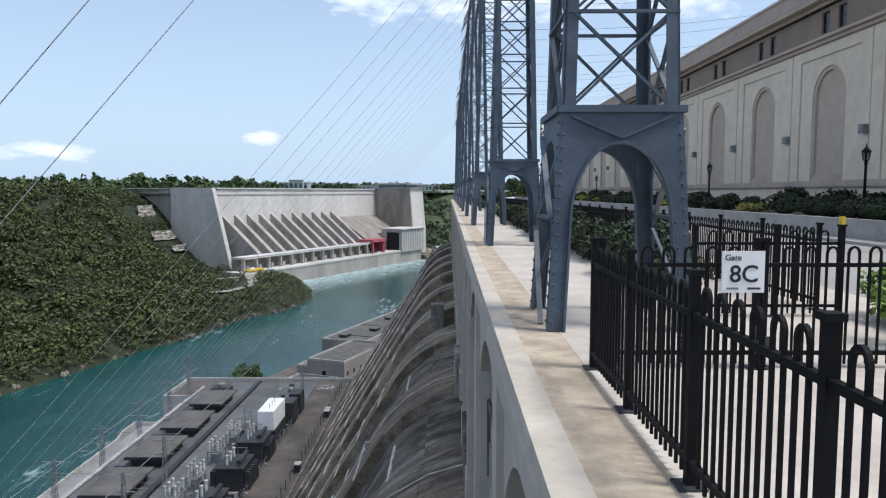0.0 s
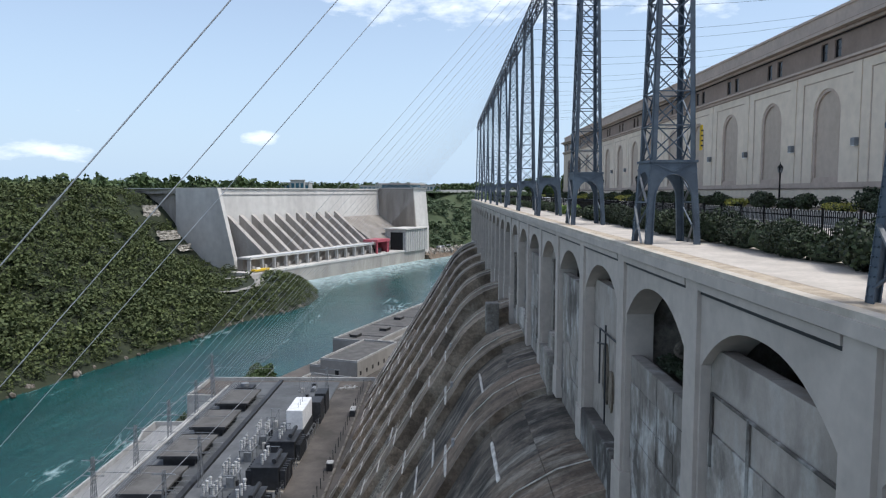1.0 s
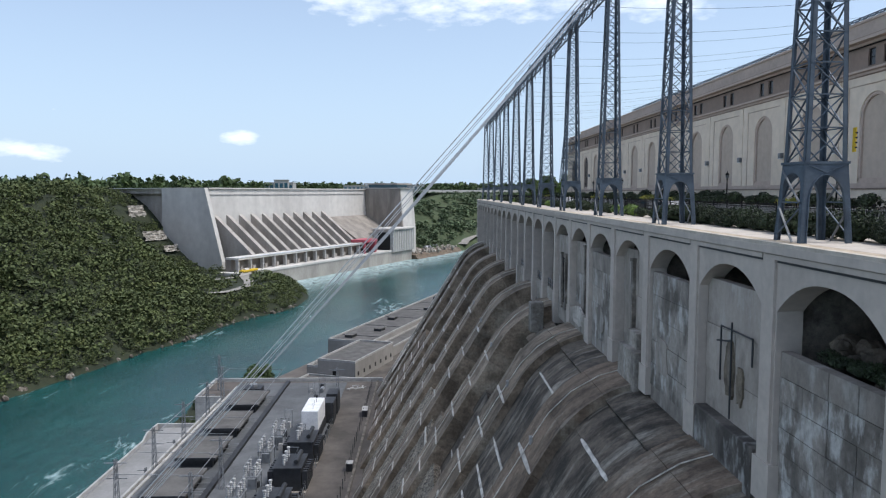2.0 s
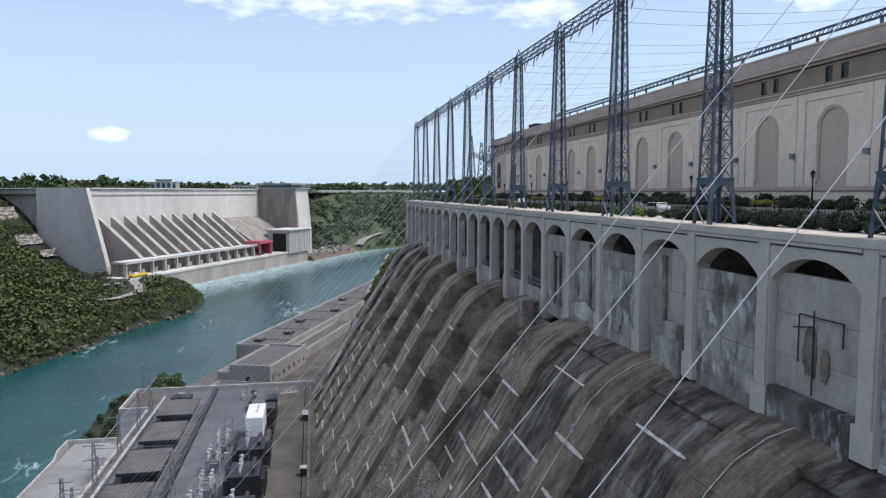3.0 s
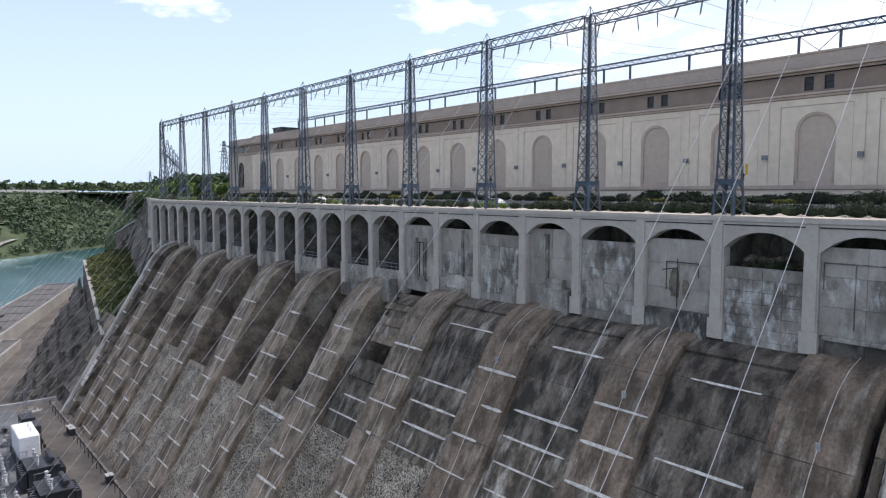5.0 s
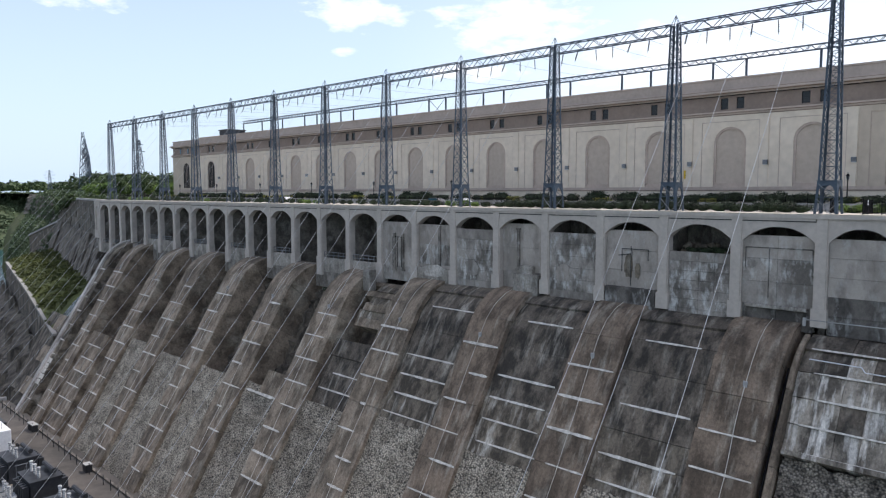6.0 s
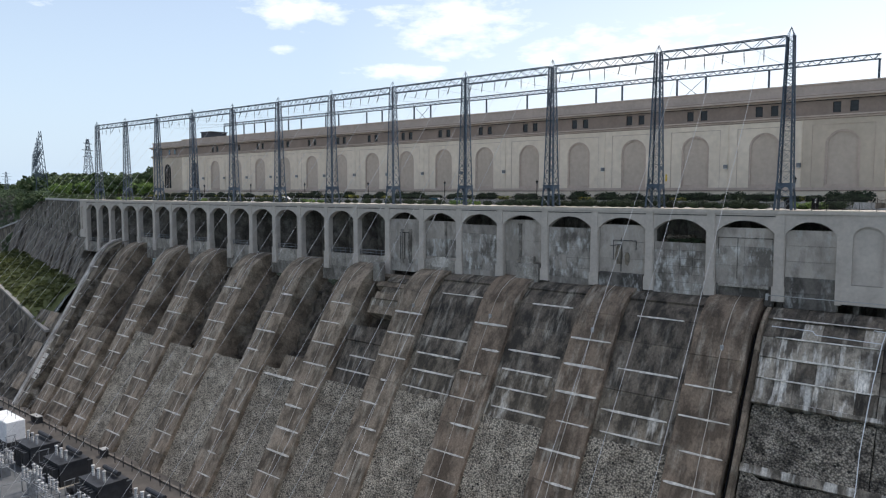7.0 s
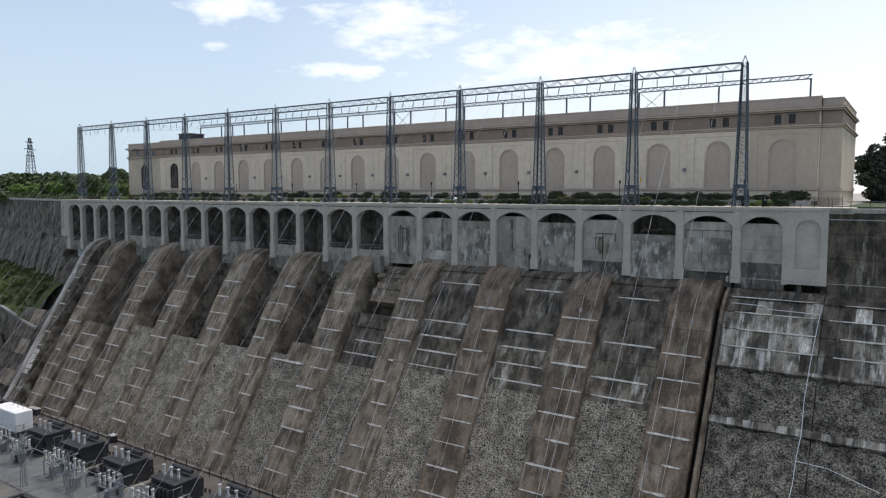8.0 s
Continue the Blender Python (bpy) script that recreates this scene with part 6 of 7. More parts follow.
# planter in front of the hall
PX = 20.0
pl = thing("planter_wall", "low pale concrete planter wall along the road", "planter")
for i in range(38):
    part("wall_block", boxes((PX, PX + 0.35, -8 + i * 5.8, -8 + i * 5.8 + 5.77, -0.15, 0.78), (PX - 0.04, PX + 0.4, -8 + i * 5.8, -8 + i * 5.8 + 5.77, 0.78, 0.86)), M_pale, pl)
so = finish("planting_bed", boxes((PX + 0.35, HX - 0.1, -8, 212, -0.1, 0.72)), M_soil)
tagged(so, "brown soil bed in front of the hall", "soil", kind="structure")
kb = finish("kerb", boxes((17.4, 17.6, -60, 206, -0.2, 0.03)), M_pale)
tagged(kb, "pale concrete kerb beside the road", "kerb", kind="structure")
y = -6.0
while y < 210:
    r = random.random()
    shrub(3 if r < 0.28 else (0 if r < 0.8 else 1), 22.3 + random.uniform(-0.7, 0.7), y, 0.7, random.uniform(0.85, 1.35), "yellow-green low shrub in the planter" if r < 0.28 else "dark green low shrub in the planter", "planter shrubs")
    if random.random() < 0.6:
        shrub(0 if random.random() < 0.7 else 3, 27.0 + random.uniform(-1.2, 1.2), y + 1, 0.7, random.uniform(1.0, 1.6), "dark green low shrub against the hall", "planter shrubs")
    y += random.uniform(2.4, 3.6)

# lamp posts
lamp = thing("street_lamp", "black post-top lantern on a fluted post", "street lamp", "street lamps", at=(22.8, 3.5, 0.7))


def turned(rings, seg=12):
    bm = bmesh.new()
    prev = None
    for r, z in rings:
        cur = [bm.verts.new((r * math.cos(2 * math.pi * i / seg), r * math.sin(2 * math.pi * i / seg), z)) for i in range(seg)]
        if prev:
            for i in range(seg):
                bm.faces.new((prev[i], prev[(i + 1) % seg], cur[(i + 1) % seg], cur[i]))
        else:
            bm.faces.new(cur[::-1])
        prev = cur
    bm.faces.new(prev)
    return bm


part("base", turned([(0.26, 0), (0.26, 0.12), (0.17, 0.2), (0.16, 0.55), (0.1, 0.62)]), M_dark, lamp)
part("post", turned([(0.09, 0.62), (0.065, 3.1), (0.1, 3.12), (0.1, 3.2), (0.05, 3.24)]), M_dark, lamp)
part("cage", turned([(0.06, 3.24), (0.12, 3.3), (0.2, 3.78), (0.26, 3.8), (0.26, 3.84), (0.12, 4.02), (0.05, 4.08), (0.02, 4.28)]), M_dark, lamp)
for i in range(6):
    q = 2 * math.pi * (i + 0.5) / 6
    pn = bmesh.new()
    bar(pn, (0.135 * math.cos(q), 0.135 * math.sin(q), 3.34), (0.195 * math.cos(q), 0.195 * math.sin(q), 3.76), 0.1, 0.02)
    part("pane", pn, M_galv, lamp, "frosted lantern pane")
for y in (27.8, 51.6, 75.8, 100.2, 124.4, 148.6, 172.8, 197.0):
    copy_thing(lamp, pose(22.8, y, 0.7))

# a parked car on the road
def car(x, y, body):
    c = thing("car", "pale parked car on the road behind the hedge", "car", "parked cars", at=(x, y, -0.12))
    bm = bmesh.new()
    side = [(0, -2.2, 0.35), (0, 2.2, 0.35), (0, 2.2, 0.75), (0, 1.1, 0.95), (0, 0.5, 1.42), (0, -1.1, 1.45), (0, -1.9, 0.98), (0, -2.25, 0.85)]
    extrude(bm, [(-0.85, a, b) for _, a, b in side], (1.7, 0, 0))
    bo = part("body", bm, body, c)
    bv = bo.modifiers.new("edge", "BEVEL")
    bv.width = 0.08
    for sx in (-1, 1):
        part("window", boxes((sx * 0.86 - 0.01, sx * 0.86 + 0.01, -1.5, 0.65, 0.98, 1.33)), M_glass, c)
        for yy in (-1.4, 1.4):
            bm = bmesh.new()
            bmesh.ops.create_cone(bm, cap_ends=True, segments=18, radius1=0.33, radius2=0.33, depth=0.22, matrix=Matrix.Translation((sx * 0.78, yy, 0.33)) @ Matrix.Rotation(radians(90), 4, "Y"))
            part("wheel", bm, M_dark, c)
    for sx in (-0.6, 0.6):
        part("lamp", boxes((sx - 0.18, sx + 0.18, -2.29, -2.25, 0.62, 0.75)), M_white, c)


car(10.5, 62.0, M_white)
car(10.5, 68.5, M_galv)
car(10.5, 118.0, M_white)
# ---- transformer yard and lower buildings ----
yd = finish("yard", boxes((-72.6, -29.0, -160, 195, -62, -55.0), (-79.5, -72.6, 177, 195, -62, -55.0)), M_yard)
tagged(yd, "brown-grey concrete transformer yard", "yard", kind="structure")
ws = thing("wall_river", "pale parapet wall along the yard edge", "wall", kind="structure")
part("parapet", boxes((-80.0, -79.5, 176.5, 194.9, -75, -53.9)), M_pale, ws)
part("parapet", boxes((-79.5, -72.6, 176.4, 177.0, -75, -53.9)), M_pale, ws)
part("parapet", boxes((-73.1, -72.6, -160, 176.4, -75, -54.4)), M_pale, ws)
part("parapet", boxes((-80.0, -29.5, 194.9, 195.5, -56, -53.9)), M_pale, ws)
ap = finish("river_apron", boxes((-102.4, -80.05, 20, 211.5, -95, -74.6)), M_apron)
tagged(ap, "pale concrete apron beside the river", "apron", kind="structure")
ae = thing("wall_apron", "raised pale edge wall of the river apron", "wall", kind="structure")
part("edge", boxes((-103.0, -102.4, 20, 196, -95, -73.3)), M_pale, ae)
part("edge", extrude(bmesh.new(), [(-103.0, 196, -95), (-104.6, 203, -95), (-104.6, 203, -73.3), (-103.0, 196, -73.3)], (0.6, 0, 0)), M_pale, ae)
part("edge", boxes((-104.6, -104.0, 203, 211.5, -95, -73.3)), M_pale, ae)
part("edge", boxes((-104.6, -80, 211.5, 212.1, -95, -73.3)), M_pale, ae)
ap = finish("river_wall", boxes((-79.4, -29, -160, 194.9, -95, -62)), M_infill[2])
tagged(ap, "tall concrete wall between yard and river", "wall", kind="structure")
kb = finish("kerb_slope", boxes((-31.2, -30.7, -150, 194.8, -55.2, -54.6)), M_infill[1])
tagged(kb, "low concrete kerb at the foot of the ribs", "kerb", kind="structure")

sh = thing("shelter", "flat-roofed dark equipment shelter in the yard", "shelter", "yard shelters", at=(-63.7, 116.0, -55))
part("body", boxes((-3.4, 3.2, -5.6, 5.6, 0, 2.1)), M_tank, sh)
part("roof", boxes((-4.1, 4.1, -6.6, 6.6, 2.1, 2.55)), M_roof, sh)
for y0 in (-6.75, 6.6):
    part("roof_lip", boxes((-4.2, 4.2, y0, y0 + 0.15, 2.0, 2.65)), M_tank, sh)
for i in range(4):
    part("louvre", boxes((3.2, 3.3, -4.6 + i * 2.5, -2.8 + i * 2.5, 0.4, 1.8)), M_hole, sh)
for i in range(4):
    part("pipe", bar(bmesh.new(), (3.3, -4 + i * 2.6, 1.6), (6.2, -4 + i * 2.6, 1.7), 0.12, sides=6), M_galv, sh)
for y in (80.0, 98.0, 134.2, 152.3, 170.5):
    copy_thing(sh, pose(-63.7, y, -55))
dt = finish("cable_duct", boxes((-58.3, -57.2, 40, 194, -55.1, -54.3)), M_tank)
tagged(dt, "long dark cable duct along the yard", "duct")
slb = finish("shelter_slab", boxes((-72.0, -58.5, 60, 193, -55.1, -54.8)), M_slab)
tagged(slb, "pale grey concrete slab under the shelters", "slab")
slb = finish("equipment_slab", boxes((-57.0, -40.0, 60, 193, -55.1, -54.75)), M_slab)
tagged(slb, "pale grey concrete slab under the equipment", "slab")


def bushing(parent, x, y, z, h=2.0):
    b = part("bushing", turned([(0.22, 0), (0.22, 0.25), (0.14, 0.3), (0.3, 0.45), (0.16, 0.6), (0.3, 0.8), (0.16, 0.95), (0.28, 1.15), (0.15, 1.3), (0.28, 1.5), (0.12, 1.6), (0.34, 1.75), (0.34, h), (0.1, h + 0.1)], 8), M_porcelain, parent, "pale grey porcelain bushing")
    b.location = (x, y, z)


tr = thing("transformer", "dark oil-filled transformer with white bushings", "transformer", "transformers", at=(-42.6, 120.0, -55))
tk = boxes((-2.6, 2.6, -3.6, 3.6, 0.3, 4.6), (-2.8, 2.8, -3.8, 3.8, 4.6, 4.85))
part("tank", tk, M_tank, tr)
for s in (-1, 1):
    for i in range(6):
        part("radiator_fin", boxes((s * 3.3 - 0.5, s * 3.3 + 0.5, -3.2 + i * 1.15, -2.6 + i * 1.15, 0.6, 4.0)), M_tank, tr)
for i in range(3):
    bushing(tr, -0.8, -2.2 + i * 2.2, 4.85)
part("conservator", bar(bmesh.new(), (1.6, -2.8, 5.7), (1.6, 2.8, 5.7), 0.9, sides=10), M_tank, tr)
part("plinth", boxes((-3.6, 3.6, -4.4, 4.4, 0, 0.3)), M_infill[0], tr)
for y in (72.0, 88.0, 104.0, 134.0):
    copy_thing(tr, pose(-42.6, y, -55))
br = thing("breaker", "galvanised breaker frame with white insulators", "breaker", "breakers", at=(-49.6, 98.0, -55))
for sx in (-1, 1):
    for sy in (-1, 1):
        part("leg", bar(bmesh.new(), (sx * 1.2, sy * 1.9, 0), (sx * 1.2, sy * 1.9, 3.2), 0.16), M_galv, br)
part("frame", boxes((-1.4, 1.4, -2.1, -1.9, 3.1, 3.3), (-1.4, 1.4, 1.9, 2.1, 3.1, 3.3), (-1.4, -1.2, -1.9, 1.9, 3.1, 3.3), (1.2, 1.4, -1.9, 1.9, 3.1, 3.3)), M_galv, br)
part("cabinet", boxes((-0.8, 0.8, -0.7, 0.7, 0.0, 2.3)), M_galv, br)
for i in range(3):
    for x in (-0.9, 0.9):
        bushing(br, x, -1.7 + i * 1.7, 3.3)
part("bus_pipe", bar(bmesh.new(), (-0.9, -2.6, 5.6), (-0.9, 2.6, 5.6), 0.1, sides=6), M_galv, br)
part("bus_pipe", bar(bmesh.new(), (0.9, -2.6, 5.6), (0.9, 2.6, 5.6), 0.1, sides=6), M_galv, br)
for y in (66, 77, 87, 109, 118, 131, 141):
    copy_thing(br, pose(-49.6 + random.uniform(-0.8, 0.8), float(y), -55, 0, 0, random.choice((0, 0, 90)) + random.uniform(-4, 4)))
wb = thing("wrapped_transformer", "white sheeted transformer box in the yard", "cover")
part("cover", boxes((-44.9, -41.0, 144.5, 155.2, -52.6, -48.0)), M_white, wb)
bv = wb.children[0].modifiers.new("edge", "BEVEL")
bv.width = 0.15
part("base", boxes((-45.1, -40.8, 144.3, 155.4, -55, -52.6)), M_tank, wb)
for i in range(3):
    part("rod", bar(bmesh.new(), (-42.4, 146 + i * 2.4, -47.9), (-42.4, 146 + i * 2.4, -46.6), 0.1, sides=6), M_galv, wb)
cab = thing("switch_cabinet", "dark switch cabinets behind the white cover", "cabinet", "switch cabinets", at=(-40.5, 158.5, -55))
part("body", boxes((-1.4, 1.4, -2.6, 2.6, 0, 5.4)), M_tank, cab)
for i in range(3):
    part("door", boxes((1.4, 1.46, -2.4 + i * 1.65, -0.9 + i * 1.65, 0.3, 4.9)), M_tank, cab)
copy_thing(cab, pose(-40.5, 166.0, -55))
# small steel racks beside the road
for i in range(26):
    y = 72 + i * 3.6
    rk = thing("pipe_rack", "low steel rack with dark valves", "rack", "pipe racks", at=(-39.3 + random.uniform(-0.2, 0.2), y, -55))
    for s in (-1, 1):
        part("post", bar(bmesh.new(), (0, s * 1.2, 0), (0, s * 1.2, 1.9 + 0.3 * (i % 2)), 0.12), M_galv, rk)
    part("beam", bar(bmesh.new(), (0, -1.4, 1.8), (0, 1.4, 1.8), 0.14), M_galv, rk)
    part("valve", bar(bmesh.new(), (0, -0.6, 1.8), (0, -0.6, 2.6), 0.4, sides=8), M_tank, rk)
    part("valve", bar(bmesh.new(), (0, 0.6, 1.8), (0, 0.6, 2.5), 0.4, sides=8), M_tank, rk)
# steel poles and overhead bars
pole = thing("yard_pole", "slim grey lattice pole with cross arms", "pole", "yard poles", at=(-70.6, 90.0, -55))
for sx in (-1, 1):
    for sy in (-1, 1):
        part("leg", bar(bmesh.new(), (sx * 0.45, sy * 0.45, 0), (sx * 0.18, sy * 0.18, 10.5), 0.1), M_galv, pole)
bm = bmesh.new()
for i in range(8):
    a, b = 0.45 - 0.034 * i, 0.45 - 0.034 * (i + 1)
    z0, z1 = i * 1.3, (i + 1) * 1.3
    for s in (-1, 1):
        bar(bm, (s * a, -a, z0), (s * b, b, z1), 0.06)
        bar(bm, (-a, s * a, z0), (b, s * b, z1), 0.06)
part("lacing", bm, M_galv, pole)
for z in (7.0, 9.8):
    part("cross_arm", bar(bmesh.new(), (-2.0, 0, z), (2.0, 0, z), 0.14), M_galv, pole)
for x, y in [(-70.6, 107), (-70.6, 124), (-70.6, 141), (-70.6, 158), (-71.0, 172), (-55.5, 84), (-55.5, 101), (-55.5, 118), (-76.0, 186)] + [(-84.0, 95 + 19 * i) for i in range(6)] + [(-40.0, 171)]:
    copy_thing(pole, pose(x, float(y), -55 if x > -80 else -74.6))
for i in range(11):
    y = 74 + i * 10.4
    bm = bmesh.new()
    bar(bm, (-70.6, y, -46.5), (-55.5, y, -46.8), 0.09)
    tagged(finish("bus_bar", bm, M_galv), "grey overhead steel bar across the yard", "bar", "overhead bars")
for x in (-70.6, -55.5):
    bm = bmesh.new()
    bar(bm, (x, 72, -46.3), (x, 178, -46.3), 0.1)
    tagged(finish("bus_bar", bm, M_galv), "long grey steel bar along the yard", "bar", "overhead bars")
pp = finish("long_pipe", bar(bmesh.new(), (-68.3, 60, -51.2), (-68.3, 176, -51.2), 0.6, sides=10), M_pale)
tagged(pp, "long pale pipe beside the shelters", "pipe")
cl = thing("rooftop_unit", "dark ventilation unit at the yard end", "vent unit", at=(-65, 181, -55))
part("body", boxes((-2.5, 2.5, -2, 2, 0, 2.4)), M_tank, cl)
part("fan", bar(bmesh.new(), (0, 0, 2.4), (0, 0, 3.3), 2.2, sides=14), M_galv, cl)
dv = thing("debris_pile", "pale timber debris beside the wall", "debris")
for i in range(9):
    a = random.uniform(0, 3.1)
    c = Vector((-37 + random.uniform(-2.5, 2.5), 188 + random.uniform(-2, 2), -54.8))
    d = Vector((math.cos(a), math.sin(a), 0)) * random.uniform(0.6, 1.8)
    part("board", bar(bmesh.new(), c - d, c + d, 0.3), M_pale, dv)
for x, y in ((-31.9, 162.0), (-32.0, 164.0), (-31.9, 127.0)):
    t = thing("bollard_box", "small dark box at the slope foot", "box", "foot boxes", at=(x, y, -55))
    part("body", boxes((-0.6, 0.6, -0.8, 0.8, 0, 1.6)), M_tank, t)
    part("lid", boxes((-0.7, 0.7, -0.9, 0.9, 1.6, 1.75)), M_pale, t)
for i in range(34):
    y = 66 + i * 3.7
    t = finish("foot_post", bar(bmesh.new(), (-32.2, y, -55), (-32.2, y, -52.6 - 0.4 * random.random()), 0.13), M_tank)
    tagged(t, "dark steel post at the foot of the slope", "post", "foot posts")


def flat_building(x0, x1, y0, y1, z0, z1, label, windows=0):
    b = thing("riverside_building", label, "building", "riverside buildings")
    part("wall", boxes((x0, x1, y0, y1, z0, z1)), M_plain, b)
    part("roof", boxes((x0 + 0.6, x1 - 0.6, y0 + 0.6, y1 - 0.6, z1, z1 + 0.06)), M_roof, b)
    for r in ((x0, x0 + 0.6, y0, y1), (x1 - 0.6, x1, y0, y1), (x0 + 0.6, x1 - 0.6, y0, y0 + 0.6), (x0 + 0.6, x1 - 0.6, y1 - 0.6, y1)):
        part("parapet", boxes((*r, z1, z1 + 1.0)), M_pale, b)
    for i in range(windows):
        y = y0 + (y1 - y0) * (i + 0.5) / windows
        part("window", boxes((x1 - 0.02, x1 + 0.05, y - 0.8, y + 0.8, z1 - 6.5, z1 - 4.5)), M_hole, b)
    return b


TURN = Matrix.Translation((-71, 368, 0)) @ Matrix.Rotation(radians(-20), 4, "Z")


def placed(b):
    b.matrix_basis = TURN
    return b


b = placed(flat_building(0, 26, 0, 330, -95, -79.2, "long flat-roofed grey river building with pale parapets", 0))
for i in range(10):
    part("roof_joint", boxes((0.8, 25.2, 16 + i * 31, 16.7 + i * 31, -79.14, -78.9)), M_tank, b)
for x, y in ((8, 12), (16, 34), (9, 70), (18, 112), (8, 160)):
    t = thing("roof_hatch", "dark hatch on the river building roof", "hatch", "roof hatches")
    t.matrix_basis = TURN @ Matrix.Translation((x, y, -79.15))
    part("body", boxes((-2.2, 2.2, -3, 3, 0, 1.4)), M_tank, t)
    part("lid", boxes((-2.4, 2.4, -3.2, 3.2, 1.4, 1.65)), M_roof, t)
b = placed(flat_building(19, 39, -46, -0.1, -95, -78.4, "square flat-roofed concrete block by the river", 7))
part("door", boxes((27, 29, -46.12, -46.0, -86.5, -82.8)), M_hole, b)
part("lintel", boxes((26.6, 29.4, -46.2, -46.0, -82.8, -82.3)), M_pale, b)
placed(flat_building(13, 19, -46, -0.1, -95, -82.0, "narrow lower roof strip beside the block", 0))
placed(flat_building(26.1, 36, 0, 90, -95, -82.5, "low side roof along the river building", 14))
placed(flat_building(14, 36, -72, -46.3, -95, -86.0, "low annex with pale parapets"))
gr = sheet("river_edge", lambda u, v: (u, v, -87.3 - 3.0 * max(0.0, (-112 - u) / 14) + 0.7 * noise.noise((u * 0.2, v * 0.2, 1.0))), np.linspace(-127, -80, 24), np.linspace(212.2, 312, 40), M_floor, "low overgrown bank beside the river", "river bank")
gr = finish("river_terrace", boxes((-84, -20, 196, 300, -95, -87.2)), M_yard)
tagged(gr, "brown ground between the river buildings", "ground", kind="structure")
gr = finish("service_road", boxes((0, 70, -100, 330, -95, -87.0)), M_yard)
gr.matrix_basis = TURN
tagged(gr, "brown service road behind the river building", "road", kind="structure")

# more yard clutter: small frames, boxes, pipes and tanks on the slab
for i in range(26):
    y = 64 + i * 4.9 + random.uniform(-1, 1)
    x = random.uniform(-50.6, -43.4)
    t = thing("pipe_stand", "small galvanised pipe stand with a grey box", "pipe stand", "pipe stands", at=(x, y, -54.75))
    t.rotation_euler = (0, 0, random.uniform(-0.2, 0.2))
    h = random.uniform(2.4, 4.6)
    for sx in (-1, 1):
        part("post", bar(bmesh.new(), (sx * 0.9, 0, 0), (sx * 0.9, 0, h), 0.1), M_galv, t)
    part("beam", bar(bmesh.new(), (-1.1, 0, h), (1.1, 0, h), 0.12), M_galv, t)
    part("brace", bar(bmesh.new(), (-0.9, 0, 0.2), (0.9, 0, h - 0.2), 0.06), M_galv, t)
    part("box", boxes((-0.45, 0.45, -0.5, 0.4, 0, random.uniform(0.9, 1.7))), M_tank if i % 3 else M_pale, t)
for i in range(12):
    y = 70 + i * 10.3
    t = thing("pressure_tank", "small grey tank lying in the yard", "tank", "yard tanks", at=(random.uniform(-50, -44), y, -54.75))
    part("shell", bar(bmesh.new(), (0, -1.2, 0.8), (0, 1.2, 0.8), 1.1, sides=10), M_galv if i % 2 else M_tank, t)
    part("saddle", boxes((-0.5, 0.5, -0.9, -0.7, 0, 0.6), (-0.5, 0.5, 0.7, 0.9, 0, 0.6)), M_galv, t)
# ---- dam across the river ----
DO, DU, DN = Vector((-147, 701, 0)), Vector((0.44, 0.898, 0)), Vector((-0.898, 0.44, 0))


def dp(s, b, z):
    """A place by metres along the dam's foot, metres back from the water and height."""
    return DO + DU * s + DN * b + Vector((0, 0, z))


def dam_prism(outline, s0, s1):
    """Outline of (back, height) pushed along the dam."""
    bm = bmesh.new()
    return extrude(bm, [dp(s0, b, z) for b, z in outline], DU * (s1 - s0))


dam = thing("dam", "pale concrete power dam with sloping penstock ribs", "dam")
part("face", dam_prism([(70, 5.5), (66, -90), (140, -90), (130, 5.5)], -53, 245), M_dam, dam)
part("crest", dam_prism([(68.4, 6.8), (68.4, 5.5), (131, 5.5), (131, 6.8)], -53, 245), M_dam, dam)
part("ledge", dam_prism([(69.0, 0.6), (69.0, -0.6), (70.2, -0.6), (70.2, 0.6)], -53, 244), M_pale, dam)
part("left_wing", dam_prism([(70, 6.5), (50, -66), (50, -90), (127, -90), (127, 6.5)], -58, -53.2), M_dam, dam, "grey end wall of the dam")
# darker concrete colour stands in for the abutment's shadow side
part("left_abutment", dam_prism([(127.2, 5.6), (127.2, -70), (153, -70), (153, 5.6)], -52, 60), M_damrib, dam)
part("left_crest", dam_prism([(153.2, 5.2), (153.2, -16), (232, -6), (232, 5.2)], -50, 60), M_damrib, dam)
part("crest_path", dam_prism([(126, 6.6), (126, 5.8), (236, 5.8), (236, 6.6)], -54, 62), M_dam, dam)
for i in range(11):
    s = -45.5 + 18.55 * i
    part("rib", dam_prism([(69.8, -20.5), (66, -22.5), (20, -58.7), (20, -66), (70, -66)], s - 2.6, s + 2.6), M_damrib, dam)
    part("chute", dam_prism([(69.6, -36), (26, -63), (26, -66), (70, -66)], s + 2.7, s + 15.8), M_chute, dam)
part("end_slope", dam_prism([(69.6, -28), (20, -59), (20, -66), (70, -66)], 152, 243), M_chute, dam)
gal = thing("gallery", "long low concrete powerhouse gallery with dark bays", "gallery")
part("roof", dam_prism([(8, -58.6), (8, -60.4), (24, -60.4), (24, -58.6)], -82, 138), M_dam, gal)
part("rear", dam_prism([(17, -60.4), (17, -71.5), (24, -71.5), (24, -60.4)], -82, 138), M_chute, gal)
part("roof_edge", dam_prism([(7.6, -57.8), (7.6, -58.6), (8.4, -58.6), (8.4, -57.8)], -82, 138), M_white, gal)
for i in range(13):
    s = -82 + 17.5 * i
    part("pillar", dam_prism([(8.6, -60.4), (8.6, -71.5), (12, -71.5), (12, -60.4)], s, s + 1.8), M_pale, gal)
    part("machine", dam_prism([(11, -67), (11, -71.5), (16, -71.5), (16, -67)], s + 6.0, s + 9.5), M_damrib, gal)
